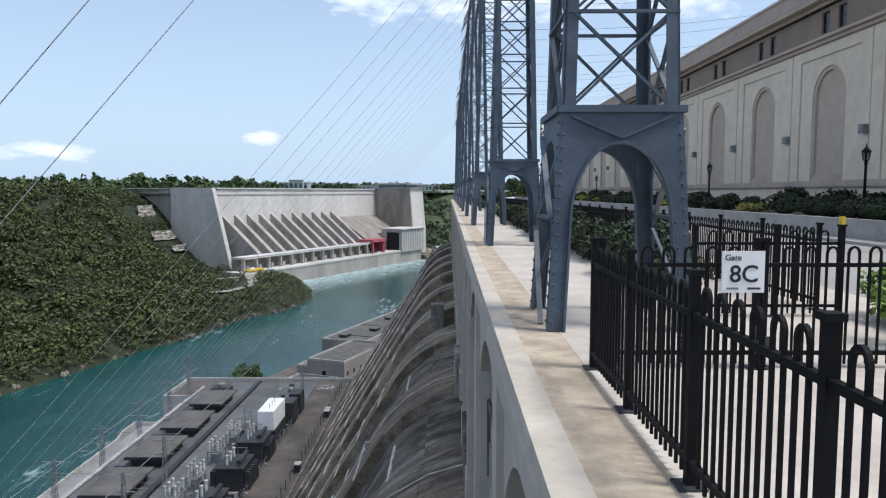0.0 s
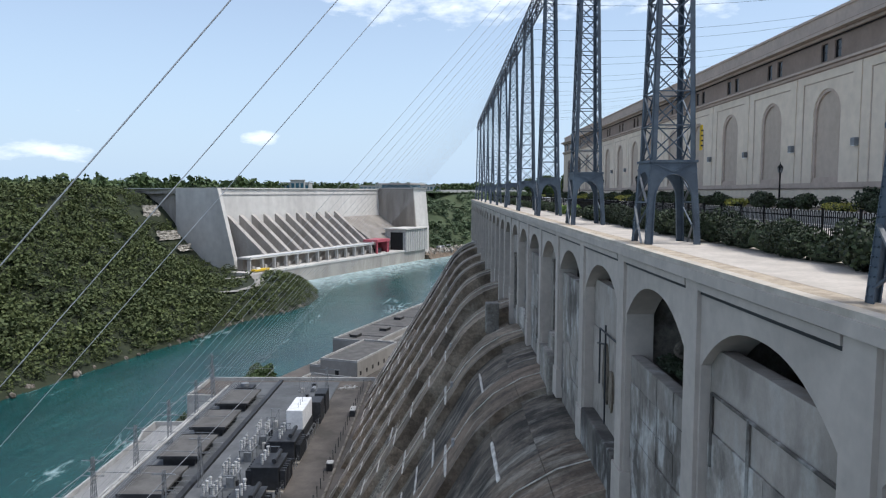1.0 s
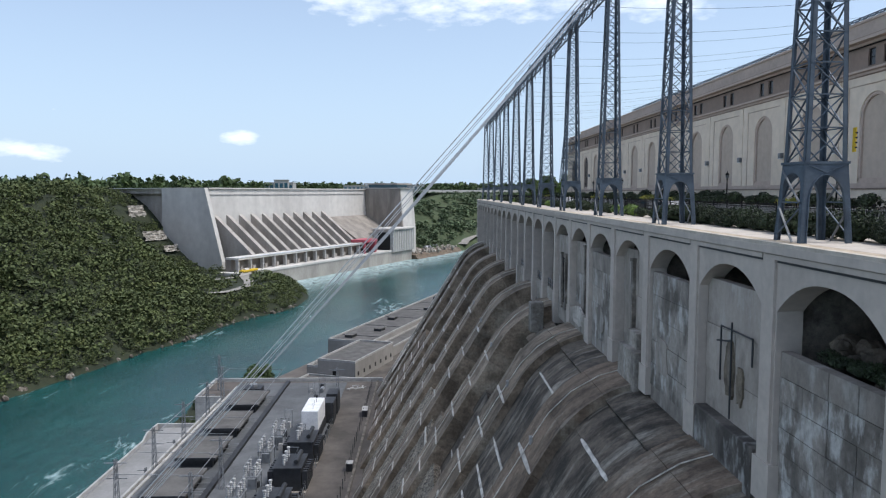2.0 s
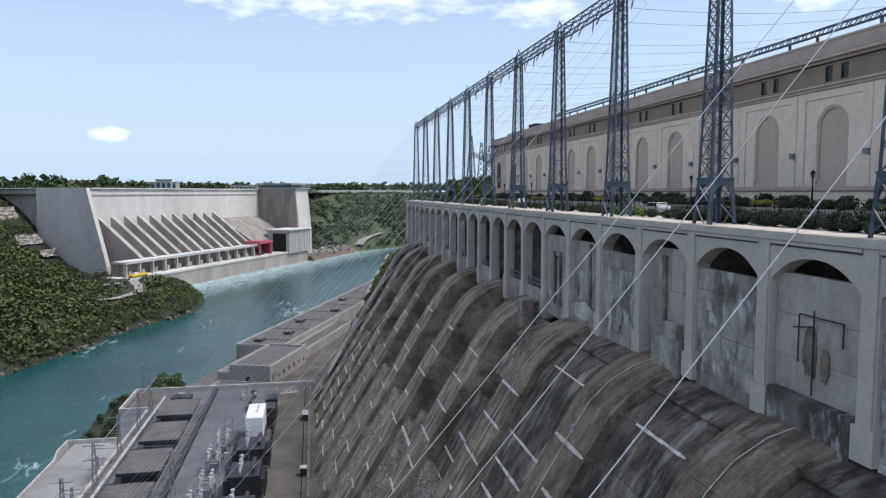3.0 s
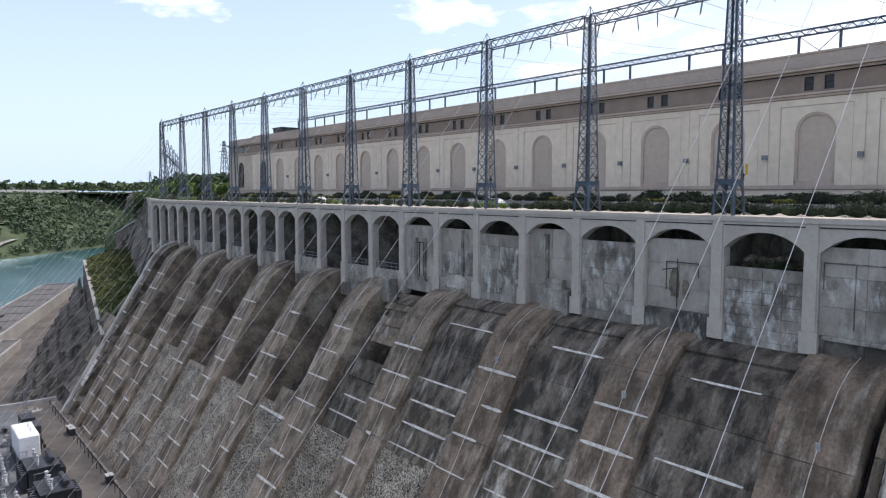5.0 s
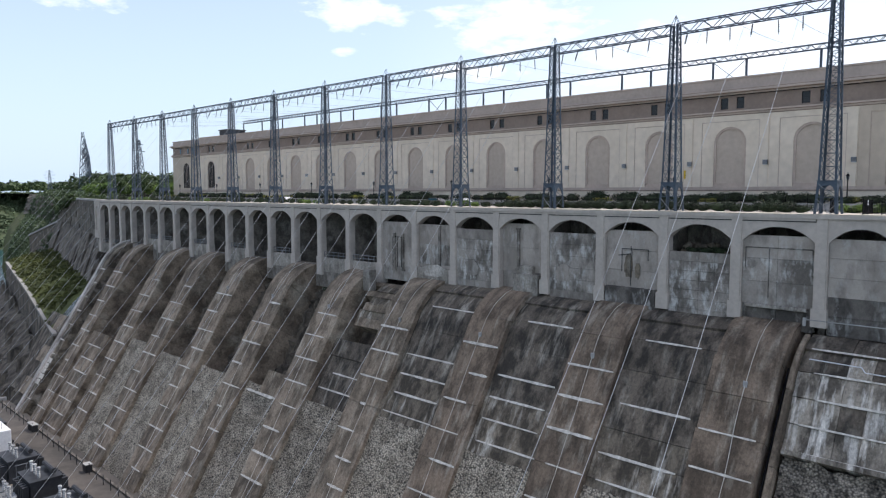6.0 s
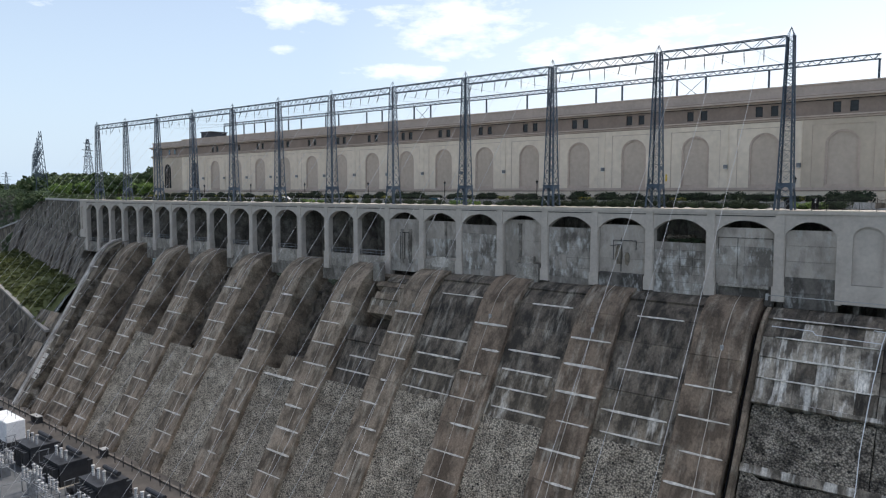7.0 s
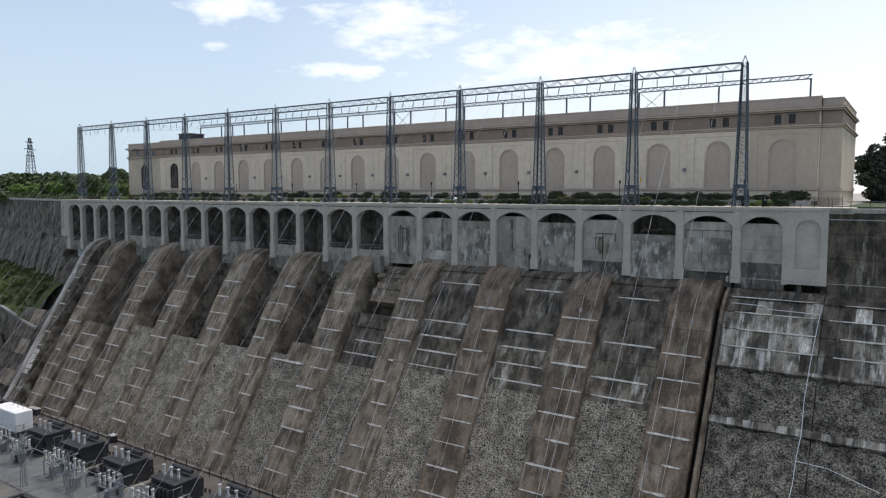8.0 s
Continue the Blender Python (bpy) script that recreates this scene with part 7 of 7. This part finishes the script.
ap = finish("dam_deck", dam_prism([(-0.6, -71.5), (-0.6, -73.4), (24, -73.4), (24, -71.5)], -92, 250), M_dam)
tagged(ap, "pale concrete deck in front of the dam's gallery", "deck", kind="structure")
ap = finish("dam_apron", dam_prism([(0, -73.42), (1.5, -92), (24, -92), (24, -73.42)], -92, 250), M_damrib)
tagged(ap, "pale concrete apron in front of the dam", "apron", kind="structure")
tw = thing("dam_tower", "massive concrete intake block at the dam's end", "block")
part("side", dam_prism([(15, 7.5), (10, -50), (10, -90), (72, -90), (72, 7.5)], 245.2, 280), M_dam, tw)
# thin stained slab; its darker colour also carries this side's shade
part("front", dam_prism([(15.4, 7.0), (10.6, -50), (10.6, -60), (71, -60), (71, 7.0)], 243.6, 245.1), M_chute, tw, "stained end face, darkened in colour as the shadow side")
part("cap", dam_prism([(12, 8.3), (12, 7.5), (74, 7.5), (74, 8.3)], 243, 283), M_dam, tw)
part("roof_deck", dam_prism([(18, 14.5), (18, 12.6), (70, 12.6), (70, 14.5)], 241, 285), M_damrib, tw)
part("glazing", dam_prism([(22, 12.6), (22, 8.3), (66, 8.3), (66, 12.6)], 248, 277), M_glass, tw)
ph = thing("erection_hall", "white ribbed hall with a dark open door", "building")
part("wall", dam_prism([(-2, -45.5), (-2, -74), (28, -74), (28, -45.5)], 193, 252), M_pale, ph)
part("roof", dam_prism([(-4, -44), (-4, -45.5), (30, -45.5), (30, -44)], 191, 254), M_dam, ph)
part("door", dam_prism([(2, -49), (2, -71.5), (20, -71.5), (20, -49)], 192.6, 193), M_hole, ph)
for i in range(12):
    part("fin", dam_prism([(-2.7, -46), (-2.7, -74), (-2, -74), (-2, -46)], 196 + i * 4.8, 197.0 + i * 4.8), M_dam, ph)
rc = thing("gantry_crane", "red steel gantry crane on the dam deck", "crane")
for s, b in ((134, 4), (134, 20), (158, 4), (158, 20)):
    part("leg", dam_prism([(b, -58), (b, -71.5), (b + 2, -71.5), (b + 2, -58)], s, s + 2), M_red, rc)
part("cabin", dam_prism([(3, -54.8), (3, -58), (23, -58), (23, -54.8)], 133, 162), M_red, rc)
part("side_panel", dam_prism([(3.6, -58), (3.6, -71), (21.6, -71), (21.6, -58)], 160.4, 161.4), M_red, rc)
part("rear_panel", dam_prism([(22.2, -58), (22.2, -71), (22.8, -71), (22.8, -58)], 136.4, 157.6), M_pale, rc)
part("hoist", dam_prism([(9, -66), (9, -71.5), (15, -71.5), (15, -66)], 142, 152), M_tank, rc)
pt_ = finish("landing_rock", dam_prism([(-4, -82.5), (-10, -92), (60, -92), (60, -77)], 252, 400), M_brownrib)
tagged(pt_, "brown rocky landing beside the dam", "rocks", kind="structure")
bm = bmesh.new()
for i in range(70):
    r = random.uniform(1.0, 3.4)
    bmesh.ops.create_icosphere(bm, subdivisions=1, radius=1.0, matrix=Matrix.Translation(dp(random.uniform(258, 398), random.uniform(-7, 22), -81.5 + r * 0.4)) @ Euler((random.random() * 3, random.random() * 3, random.random() * 3)).to_matrix().to_4x4() @ Matrix.Diagonal((r * 1.4, r, r * 0.6, 1)))
tagged(finish("landing_boulders", bm, M_palerock), "pale broken boulders on the landing", "boulders", kind="stuff")
yb = thing("work_boat", "small yellow work boat moored at the dam", "boat")
bm = bmesh.new()
extrude(bm, [dp(-86, -1, -70.6), dp(-66, -1, -70.6), dp(-64, 1, -70.6), dp(-66, 4, -70.6), dp(-86, 4, -70.6)], (0, 0, 1.6))
part("hull", bm, M_yellow, yb)
part("cabin", dam_prism([(0, -69), (0, -67.6), (3, -67.6), (3, -69)], -82, -77), M_white, yb)
for i in range(7):
    s = 328 + i * 6.5
    t = thing("truck", "pale parked truck on the landing", "truck", "landing trucks")
    part("box", dam_prism([(20, -76.5), (20, -79.6), (23, -79.6), (23, -76.5)], s, s + 4.5), M_white if i % 2 else M_galv, t)
    part("cab", dam_prism([(20.2, -77.4), (20.2, -79.6), (22.8, -79.6), (22.8, -77.4)], s + 4.6, s + 6), M_tank, t)


# ---- far buildings and pylons ----
def block_house(x, y, z, w, d, h, label, m=None):
    b = thing("far_building", label, "building", "far buildings", at=(x, y, z))
    part("wall", boxes((-w / 2, w / 2, -d / 2, d / 2, 0, h)), m or M_pale, b)
    part("roof", boxes((-w / 2 - 1, w / 2 + 1, -d / 2 - 1, d / 2 + 1, h, h + 1.2)), M_damrib, b)
    n = max(2, int(w / 9))
    for i in range(n):
        c = -w / 2 + w * (i + 0.5) / n
        part("window", boxes((c - w / n * 0.32, c + w / n * 0.32, -d / 2 - 0.1, -d / 2 + 0.1, h * 0.35, h * 0.75)), M_glass, b)
    return b


block_house(-345, 1560, 3, 62, 40, 20, "pale distant office building above the trees")
block_house(-330, 1500, 3, 30, 10, 25, "pale distant frame building on columns")
block_house(-70, 1800, 3, 90, 40, 17, "pale distant low building above the trees")
block_house(-190, 1700, 3, 60, 30, 15, "pale distant flat building among trees")
block_house(-900, 1400, -3, 50, 30, 12, "pale distant flat building among trees")
block_house(180, 1900, 3, 120, 30, 10, "pale distant long building among trees")
block_house(-560, 760, -6, 120, 20, 9, "long grey low building on the far bank", M_damrib)


def pylon(x, y, z, h, turn=0, label="grey lattice pylon with cross arms far away"):
    p = thing("pylon", label, "pylon", "far pylons", at=(x, y, z))
    p.rotation_euler = (0, 0, radians(turn))
    for sx in (-1, 1):
        for sy in (-1, 1):
            part("leg", bar(bmesh.new(), (sx * h * 0.09, sy * h * 0.09, 0), (sx * h * 0.015, sy * h * 0.015, h), h * 0.0075), M_steel, p)
    bm = bmesh.new()
    n = 9
    for i in range(n):
        a, b = h * (0.09 - 0.075 * i / n), h * (0.09 - 0.075 * (i + 1) / n)
        z0, z1 = h * i / n, h * (i + 1) / n
        for s in (-1, 1):
            bar(bm, (s * a, -a, z0), (s * b, b, z1), h * 0.0045)
            bar(bm, (s * a, a, z0), (s * b, -b, z1), h * 0.0045)
            bar(bm, (-a, s * a, z0), (b, s * b, z1), h * 0.0045)
            bar(bm, (a, s * a, z0), (-b, s * b, z1), h * 0.0045)
    part("lacing", bm, M_steel, p)
    for z1, w in ((0.68, 0.17), (0.8, 0.2), (0.92, 0.14)):
        part("cross_arm", bar(bmesh.new(), (-w * h, 0, z1 * h), (w * h, 0, z1 * h), h * 0.012), M_steel, p)
    return p


# the switchyard frame seen end-on beyond the arcade
for i in range(6):
    pylon(68 + i * 19.4, 414 + i * 54, -0.5, 38, 70, "dark lattice mast of a switchyard row")
sf = thing("switchyard_beam", "dark lattice beam along a row of masts", "beam")
for dz in (0, 2.4):
    for dx in (-1.2, 1.2):
        part("chord", bar(bmesh.new(), (68 + dx, 414, 25.5 + dz), (165 + dx, 684, 25.5 + dz), 0.3), M_steel, sf)
bm = bmesh.new()
for i in range(60):
    p0, p1 = Vector((68, 414, 25.5)).lerp(Vector((165, 684, 25.5)), i / 60), Vector((68, 414, 25.5)).lerp(Vector((165, 684, 25.5)), (i + 1) / 60)
    bar(bm, p0 + Vector((0, 0, 2.4 * (i % 2))), p1 + Vector((0, 0, 2.4 * ((i + 1) % 2))), 0.25)
part("lacing", bm, M_steel, sf)
pylon(185, 617, -0.5, 50, 40)
pylon(420, 1500, -3, 45, 0)
pylon(300, 1250, -3, 42, 0)

# long pale canal wall on the far bank's crest
cw = thing("canal_wall", "long pale concrete canal wall above the far bank", "wall")
for i in range(8):
    a, b = Vector((-20 + i * 34, 1400 + i * 26, 1)), Vector((-20 + i * 34 + 33, 1400 + i * 26 + 25, 1))
    part("wall_panel", extrude(bmesh.new(), [a, b, b + Vector((0, 0, 6)), a + Vector((0, 0, 6))], (-2, 3, 0)), M_pale, cw)
# ---- trees ----
def crown_blobs(h, r, n):
    blobs = []
    for i in range(n):
        q = 2 * math.pi * i * 0.618
        rr = r * (0.15 + 0.5 * rng.random())
        z = h * (0.42 + 0.5 * rng.random())
        k = 1 - 0.45 * max(0, (z / h - 0.6) / 0.4)
        blobs.append((rr * math.cos(q) * k, rr * math.sin(q) * k, z, r * 0.5 * k, r * 0.5 * k, h * 0.16))
    return blobs


def tree_parts(h, r, leaves, size, material):
    v, f = leaf_cloud(rng, crown_blobs(h, r, 12), leaves, size)
    crown = leaf_mesh("crown", v, f, material)
    bm = bmesh.new()
    prev = Vector((0, 0, 0))
    for i in range(4):
        nxt = Vector((rng.normal() * 0.12, rng.normal() * 0.12, h * 0.17 * (i + 1)))
        bar(bm, prev, nxt, h * 0.045 * (1 - 0.17 * i), sides=7)
        prev = nxt
    for i in range(7):
        q = i * 2.4
        a = Vector((0, 0, h * (0.28 + 0.05 * i)))
        bar(bm, a, a + Vector((math.cos(q) * r * 0.6, math.sin(q) * r * 0.6, h * 0.18)), h * 0.014, sides=5)
    tm = bpy.data.meshes.new("trunk")
    bm.to_mesh(tm)
    bm.free()
    tm.materials.append(M_bark)
    return crown, tm


TREES = [tree_parts(9.0, 4.0, 2000, 0.33, M_leaf), tree_parts(11.0, 4.6, 2400, 0.36, M_leaf), tree_parts(7.0, 3.4, 1800, 0.30, M_leaf2), tree_parts(11.0, 4.8, 3000, 0.36, M_spruce)]


def tree(k, x, y, z, s, label, group):
    t = thing("tree", label, "tree", group, at=(x, y, z))
    t.rotation_euler = (0, 0, random.uniform(0, 6.28))
    t.scale = (s * random.uniform(0.9, 1.15), s * random.uniform(0.9, 1.15), s)
    share("crown", TREES[k][0], t)
    share("trunk", TREES[k][1], t)


# grove beyond the arcade's end
for i in range(46):
    y = random.uniform(222, 330)
    x = near_edge(y) + random.uniform(6, 50)
    tree(2 if i % 3 else 0, x, y, -0.4, random.uniform(0.6, 1.15), "rounded green broadleaf tree beyond the hall", "grove trees")
for i in range(14):
    tree(i % 2, random.uniform(62, 110), random.uniform(225, 330), -0.4, random.uniform(1.2, 1.7), "tall dark green broadleaf tree behind the hall", "grove trees")
# along the river below the yard
for i in range(90):
    x, y = random.uniform(-114, -85), random.uniform(216, 300)
    tree(1 if i % 3 else 0, x, y, -88.6, random.uniform(0.4, 0.7) * (0.7 if x < -100 else 1.0) + (0.5 if y > 250 and x > -98 else 0), "dark green bush on the river edge", "river trees")
# slope under the cliff
for i in range(24):
    y = random.uniform(396, 470)
    u = random.uniform(4.6, 7.4)
    p = near_bank(u, y)
    tree(2 if i % 2 else 0, p[0], p[1], p[2] - 0.5, random.uniform(0.25, 0.6), "low yellow-green bush on the slope", "slope bushes")

# a spruce at the near end of the hall
sp = thing("spruce", "tall dark spruce beside the hall", "tree", at=(75, -18.4, 0))
bm = bmesh.new()
bar(bm, (0, 0, 0), (0, 0, 19.5), 0.5, sides=7)
part("trunk", bm, M_bark, sp)
vs, fs, o = [], [], 0
for i in range(26):
    z = 1.2 + i * 0.72
    r = 6.2 * (1 - z / 21.0) * (0.8 + 0.35 * rng.random())
    n = 9
    for j in range(n):
        q = 2 * math.pi * j / n + i * 0.7 + rng.normal() * 0.15
        blobs = [(math.cos(q) * r * t, math.sin(q) * r * t, z - 0.35 * r * t * 0.6, 0.5 * r / 3 + 0.25, 0.5 * r / 3 + 0.25, 0.3) for t in (0.35, 0.65, 0.95)]
        v, f = leaf_cloud(rng, blobs, 42, 0.22)
        vs.append(v)
        fs.append(f + o)
        o += len(v)
cr = share("crown", leaf_mesh("crown", np.concatenate(vs), np.concatenate(fs), M_spruce), sp)
for x, y, s in ((70, -17.2, 0.9), (82, -14.6, 1.1), (88, -22, 1.4), (96, -16, 1.3), (84, -30, 1.5), (104, -20, 1.4), (64, -21, 0.75)):
    tree(3, x, y, 0, s, "dark green bushy tree beside the hall", "hall trees")
for i in range(14):
    tree(3, 57 + i * 3.4, -15.2 - random.uniform(0, 2.4) - 0.1 * i, -1.6, random.uniform(0.5, 0.75), "low dark green bush beside the hall", "hall bushes")


def woods(name, spots, leaves, size, material, label):
    """Many tree crowns in one mesh: spots of x, y, z, height, radius."""
    vs, fs, o = [], [], 0
    kinds = []
    for _ in range(10):
        v, f = leaf_cloud(rng, crown_blobs(1.0, 0.5, 7), leaves, size)
        kinds.append((v, f))
    for i, (x, y, z, h, r) in enumerate(spots):
        v, f = kinds[i % 10]
        q = rng.uniform(0, 6.28)
        c, s = math.cos(q), math.sin(q)
        w = np.empty_like(v)
        w[:, 0] = (v[:, 0] * c - v[:, 1] * s) * 2 * r + x
        w[:, 1] = (v[:, 0] * s + v[:, 1] * c) * 2 * r + y
        w[:, 2] = v[:, 2] * h + z
        vs.append(w)
        fs.append(f + o)
        o += len(v)
    me = leaf_mesh(name, np.concatenate(vs), np.concatenate(fs), material)
    return tagged(new(name, me), label, "woods", kind="stuff")


spots = []
for i in range(30000):
    x, y = random.uniform(-430, -112), random.uniform(225, 760)
    d = shore_gap(x, y)
    if d < 1.5 or d > 235:
        continue
    s, b = (x + 147) * 0.44 + (y - 701) * 0.898, -(x + 147) * 0.898 + (y - 701) * 0.44
    if (s > -62 and b < 250) or (s > -96 and (136 < b < 156 or 110 < b < 126 or 97 < b < 107)):
        continue
    path = min(math.hypot(x - a, y - c) for a, c in ((-176, 497), (-168, 506), (-164, 518), (-162, 530), (-162, 543), (-162, 556), (-166, 570), (-170, 585), (-175, 598), (-180, 610), (-184, 628), (-214, 586), (-196, 596)))
    if path < 9 or (y > 545 and 22 < d and b < 78 and noise.noise((x * 0.05, y * 0.05, 2.0)) > -0.2):
        continue
    tip = y > 495 and d < 24
    h = (random.uniform(6, 9) if tip else random.choice((4, 5, 6, 7, 9, 12)) * random.uniform(0.85, 1.15)) * (0.75 if d < 10 else 1.0) * (0.8 if s > -110 else 1.0)
    spots.append((x, y, bank_height(x, y) - h * 0.3, h, h * random.uniform(0.5, 0.7)))
spots = spots[:8200]
woods("bank_woods", spots, 46, 0.088, M_bankleaf, "dense green woods covering the far bank")
rocks = []
for i in range(90):
    t = random.random() * 8
    k = int(t)
    f = t - k
    ax, ay = SHORE[k + 2 if k + 3 < len(SHORE) else k]
    bx, by = SHORE[k + 3 if k + 3 < len(SHORE) else k + 1]
    rocks.append((ax + (bx - ax) * f + random.uniform(-5, 1), ay + (by - ay) * f, random.uniform(0.6, 2.6)))
bm = bmesh.new()
for x, y, r in rocks:
    m = Matrix.Translation((x, y, -88 + r * 0.3)) @ Euler((random.random() * 3, random.random() * 3, random.random() * 3)).to_matrix().to_4x4() @ Matrix.Diagonal((r, r * 0.8, r * 0.6, 1))
    bmesh.ops.create_icosphere(bm, subdivisions=1, radius=1.0, matrix=m)
ob = finish("shore_rocks", bm, M_cliff)
tagged(ob, "pale broken rocks along the waterline", "rocks", kind="stuff")
spots = []
for i in range(16000):
    x, y = random.uniform(-90, 420), random.uniform(950, 1750)
    z = upstream_height(x, y)
    if z < -86 or min(math.hypot(x - a, y - b) for a, b in TRACK_CLEAR) < 15 or min(math.hypot(x - a - l * 0.5 + 5, y - b - l * 0.33 + 8) for a, b, l, w in OUTCROPS) < 15 or noise.noise((x * 0.02, y * 0.02, 9)) < -0.42:
        continue
    h = random.choice((5, 7, 9, 12, 16)) * random.uniform(0.85, 1.15) * (0.4 if z > -8 else 1.0)
    spots.append((x, y, z - h * 0.3, h, h * 0.58))
woods("upstream_woods", spots[:4600], 36, 0.125, M_hazeleaf, "green woods on the bank beyond the dam")
spots = []
for i in range(2600):
    x = random.uniform(-1900, 1400)
    y = random.uniform(900, 2600) if x < -330 else random.uniform(1700, 2700)
    h = random.uniform(17, 30)
    spots.append((x, y, 0, h, h * 0.55))
woods("far_woods", spots, 30, 0.16, M_leaf, "dark tree line on the horizon")
spots = []
for i in range(900):
    v = random.uniform(384, 760)
    u = random.uniform(5.0, 8.6)
    x, y, z = near_bank(u, v)
    h = random.uniform(2, 5.5) if v < 330 else random.uniform(5, 10)
    spots.append((x, y, z - h * 0.3, h, h * 0.5))
for i in range(700):
    v = random.uniform(330, 900)
    x = near_edge(v) + random.uniform(6, 90)
    h = random.uniform(4, 7)
    spots.append((x, v, -1.5, h, h * 0.5))
for i in range(760):
    x, y, z = near_bank(random.uniform(0.3, 5.0), 384 + 450 * random.random() ** 1.5)
    h = random.uniform(2.5, 5.5)
    spots.append((x, y, z - h * 0.35, h, h * 0.6))
woods("near_bank_woods", spots, 54, 0.102, M_hazeleaf, "green scrub on the near bank past the arcade")
spots = []
for i in range(420):
    q, r = radians(random.uniform(22, 35)), random.uniform(500, 760)
    h = random.uniform(10, 15)
    spots.append((-119 + r * math.sin(q), -24 + r * math.cos(q), 2.0 + 3 * math.sin(r * 0.02), h, h * 0.6))
woods("hill_woods", spots, 60, 0.11, M_leaf, "dark green wooded rise beyond the grove")
spots = []
for i in range(900):
    u, v = random.uniform(0.02, 0.98), random.uniform(204, 344)
    x, y, z = mound(u, v)
    h = random.uniform(0.7, 1.9)
    spots.append((x, y, z - h * 0.35, h, h * 0.7))
brush = []
for i in range(70):
    v = random.uniform(300, 378)
    t_ = random.random()
    h = random.uniform(2.5, 5.0)
    brush.append((near_edge(v) - 1.2 - 1.6 * t_, v, -0.8 - 9.0 * t_ * (v - 296) / 80 - h * 0.3, h, h * 0.6))
for i in range(80):
    v = random.uniform(214, 376)
    h = random.uniform(1.2, 3.0)
    brush.append((near_edge(v) + random.uniform(0.5, 4.0), v, -0.9, h, h * 0.7))
woods("wall_brush", brush, 90, 0.09, M_leaf, "dark green brush hanging over the block wall")
woods("mound_scrub", spots, 44, 0.13, M_olive, "low yellow-green scrub on the grassy mound")
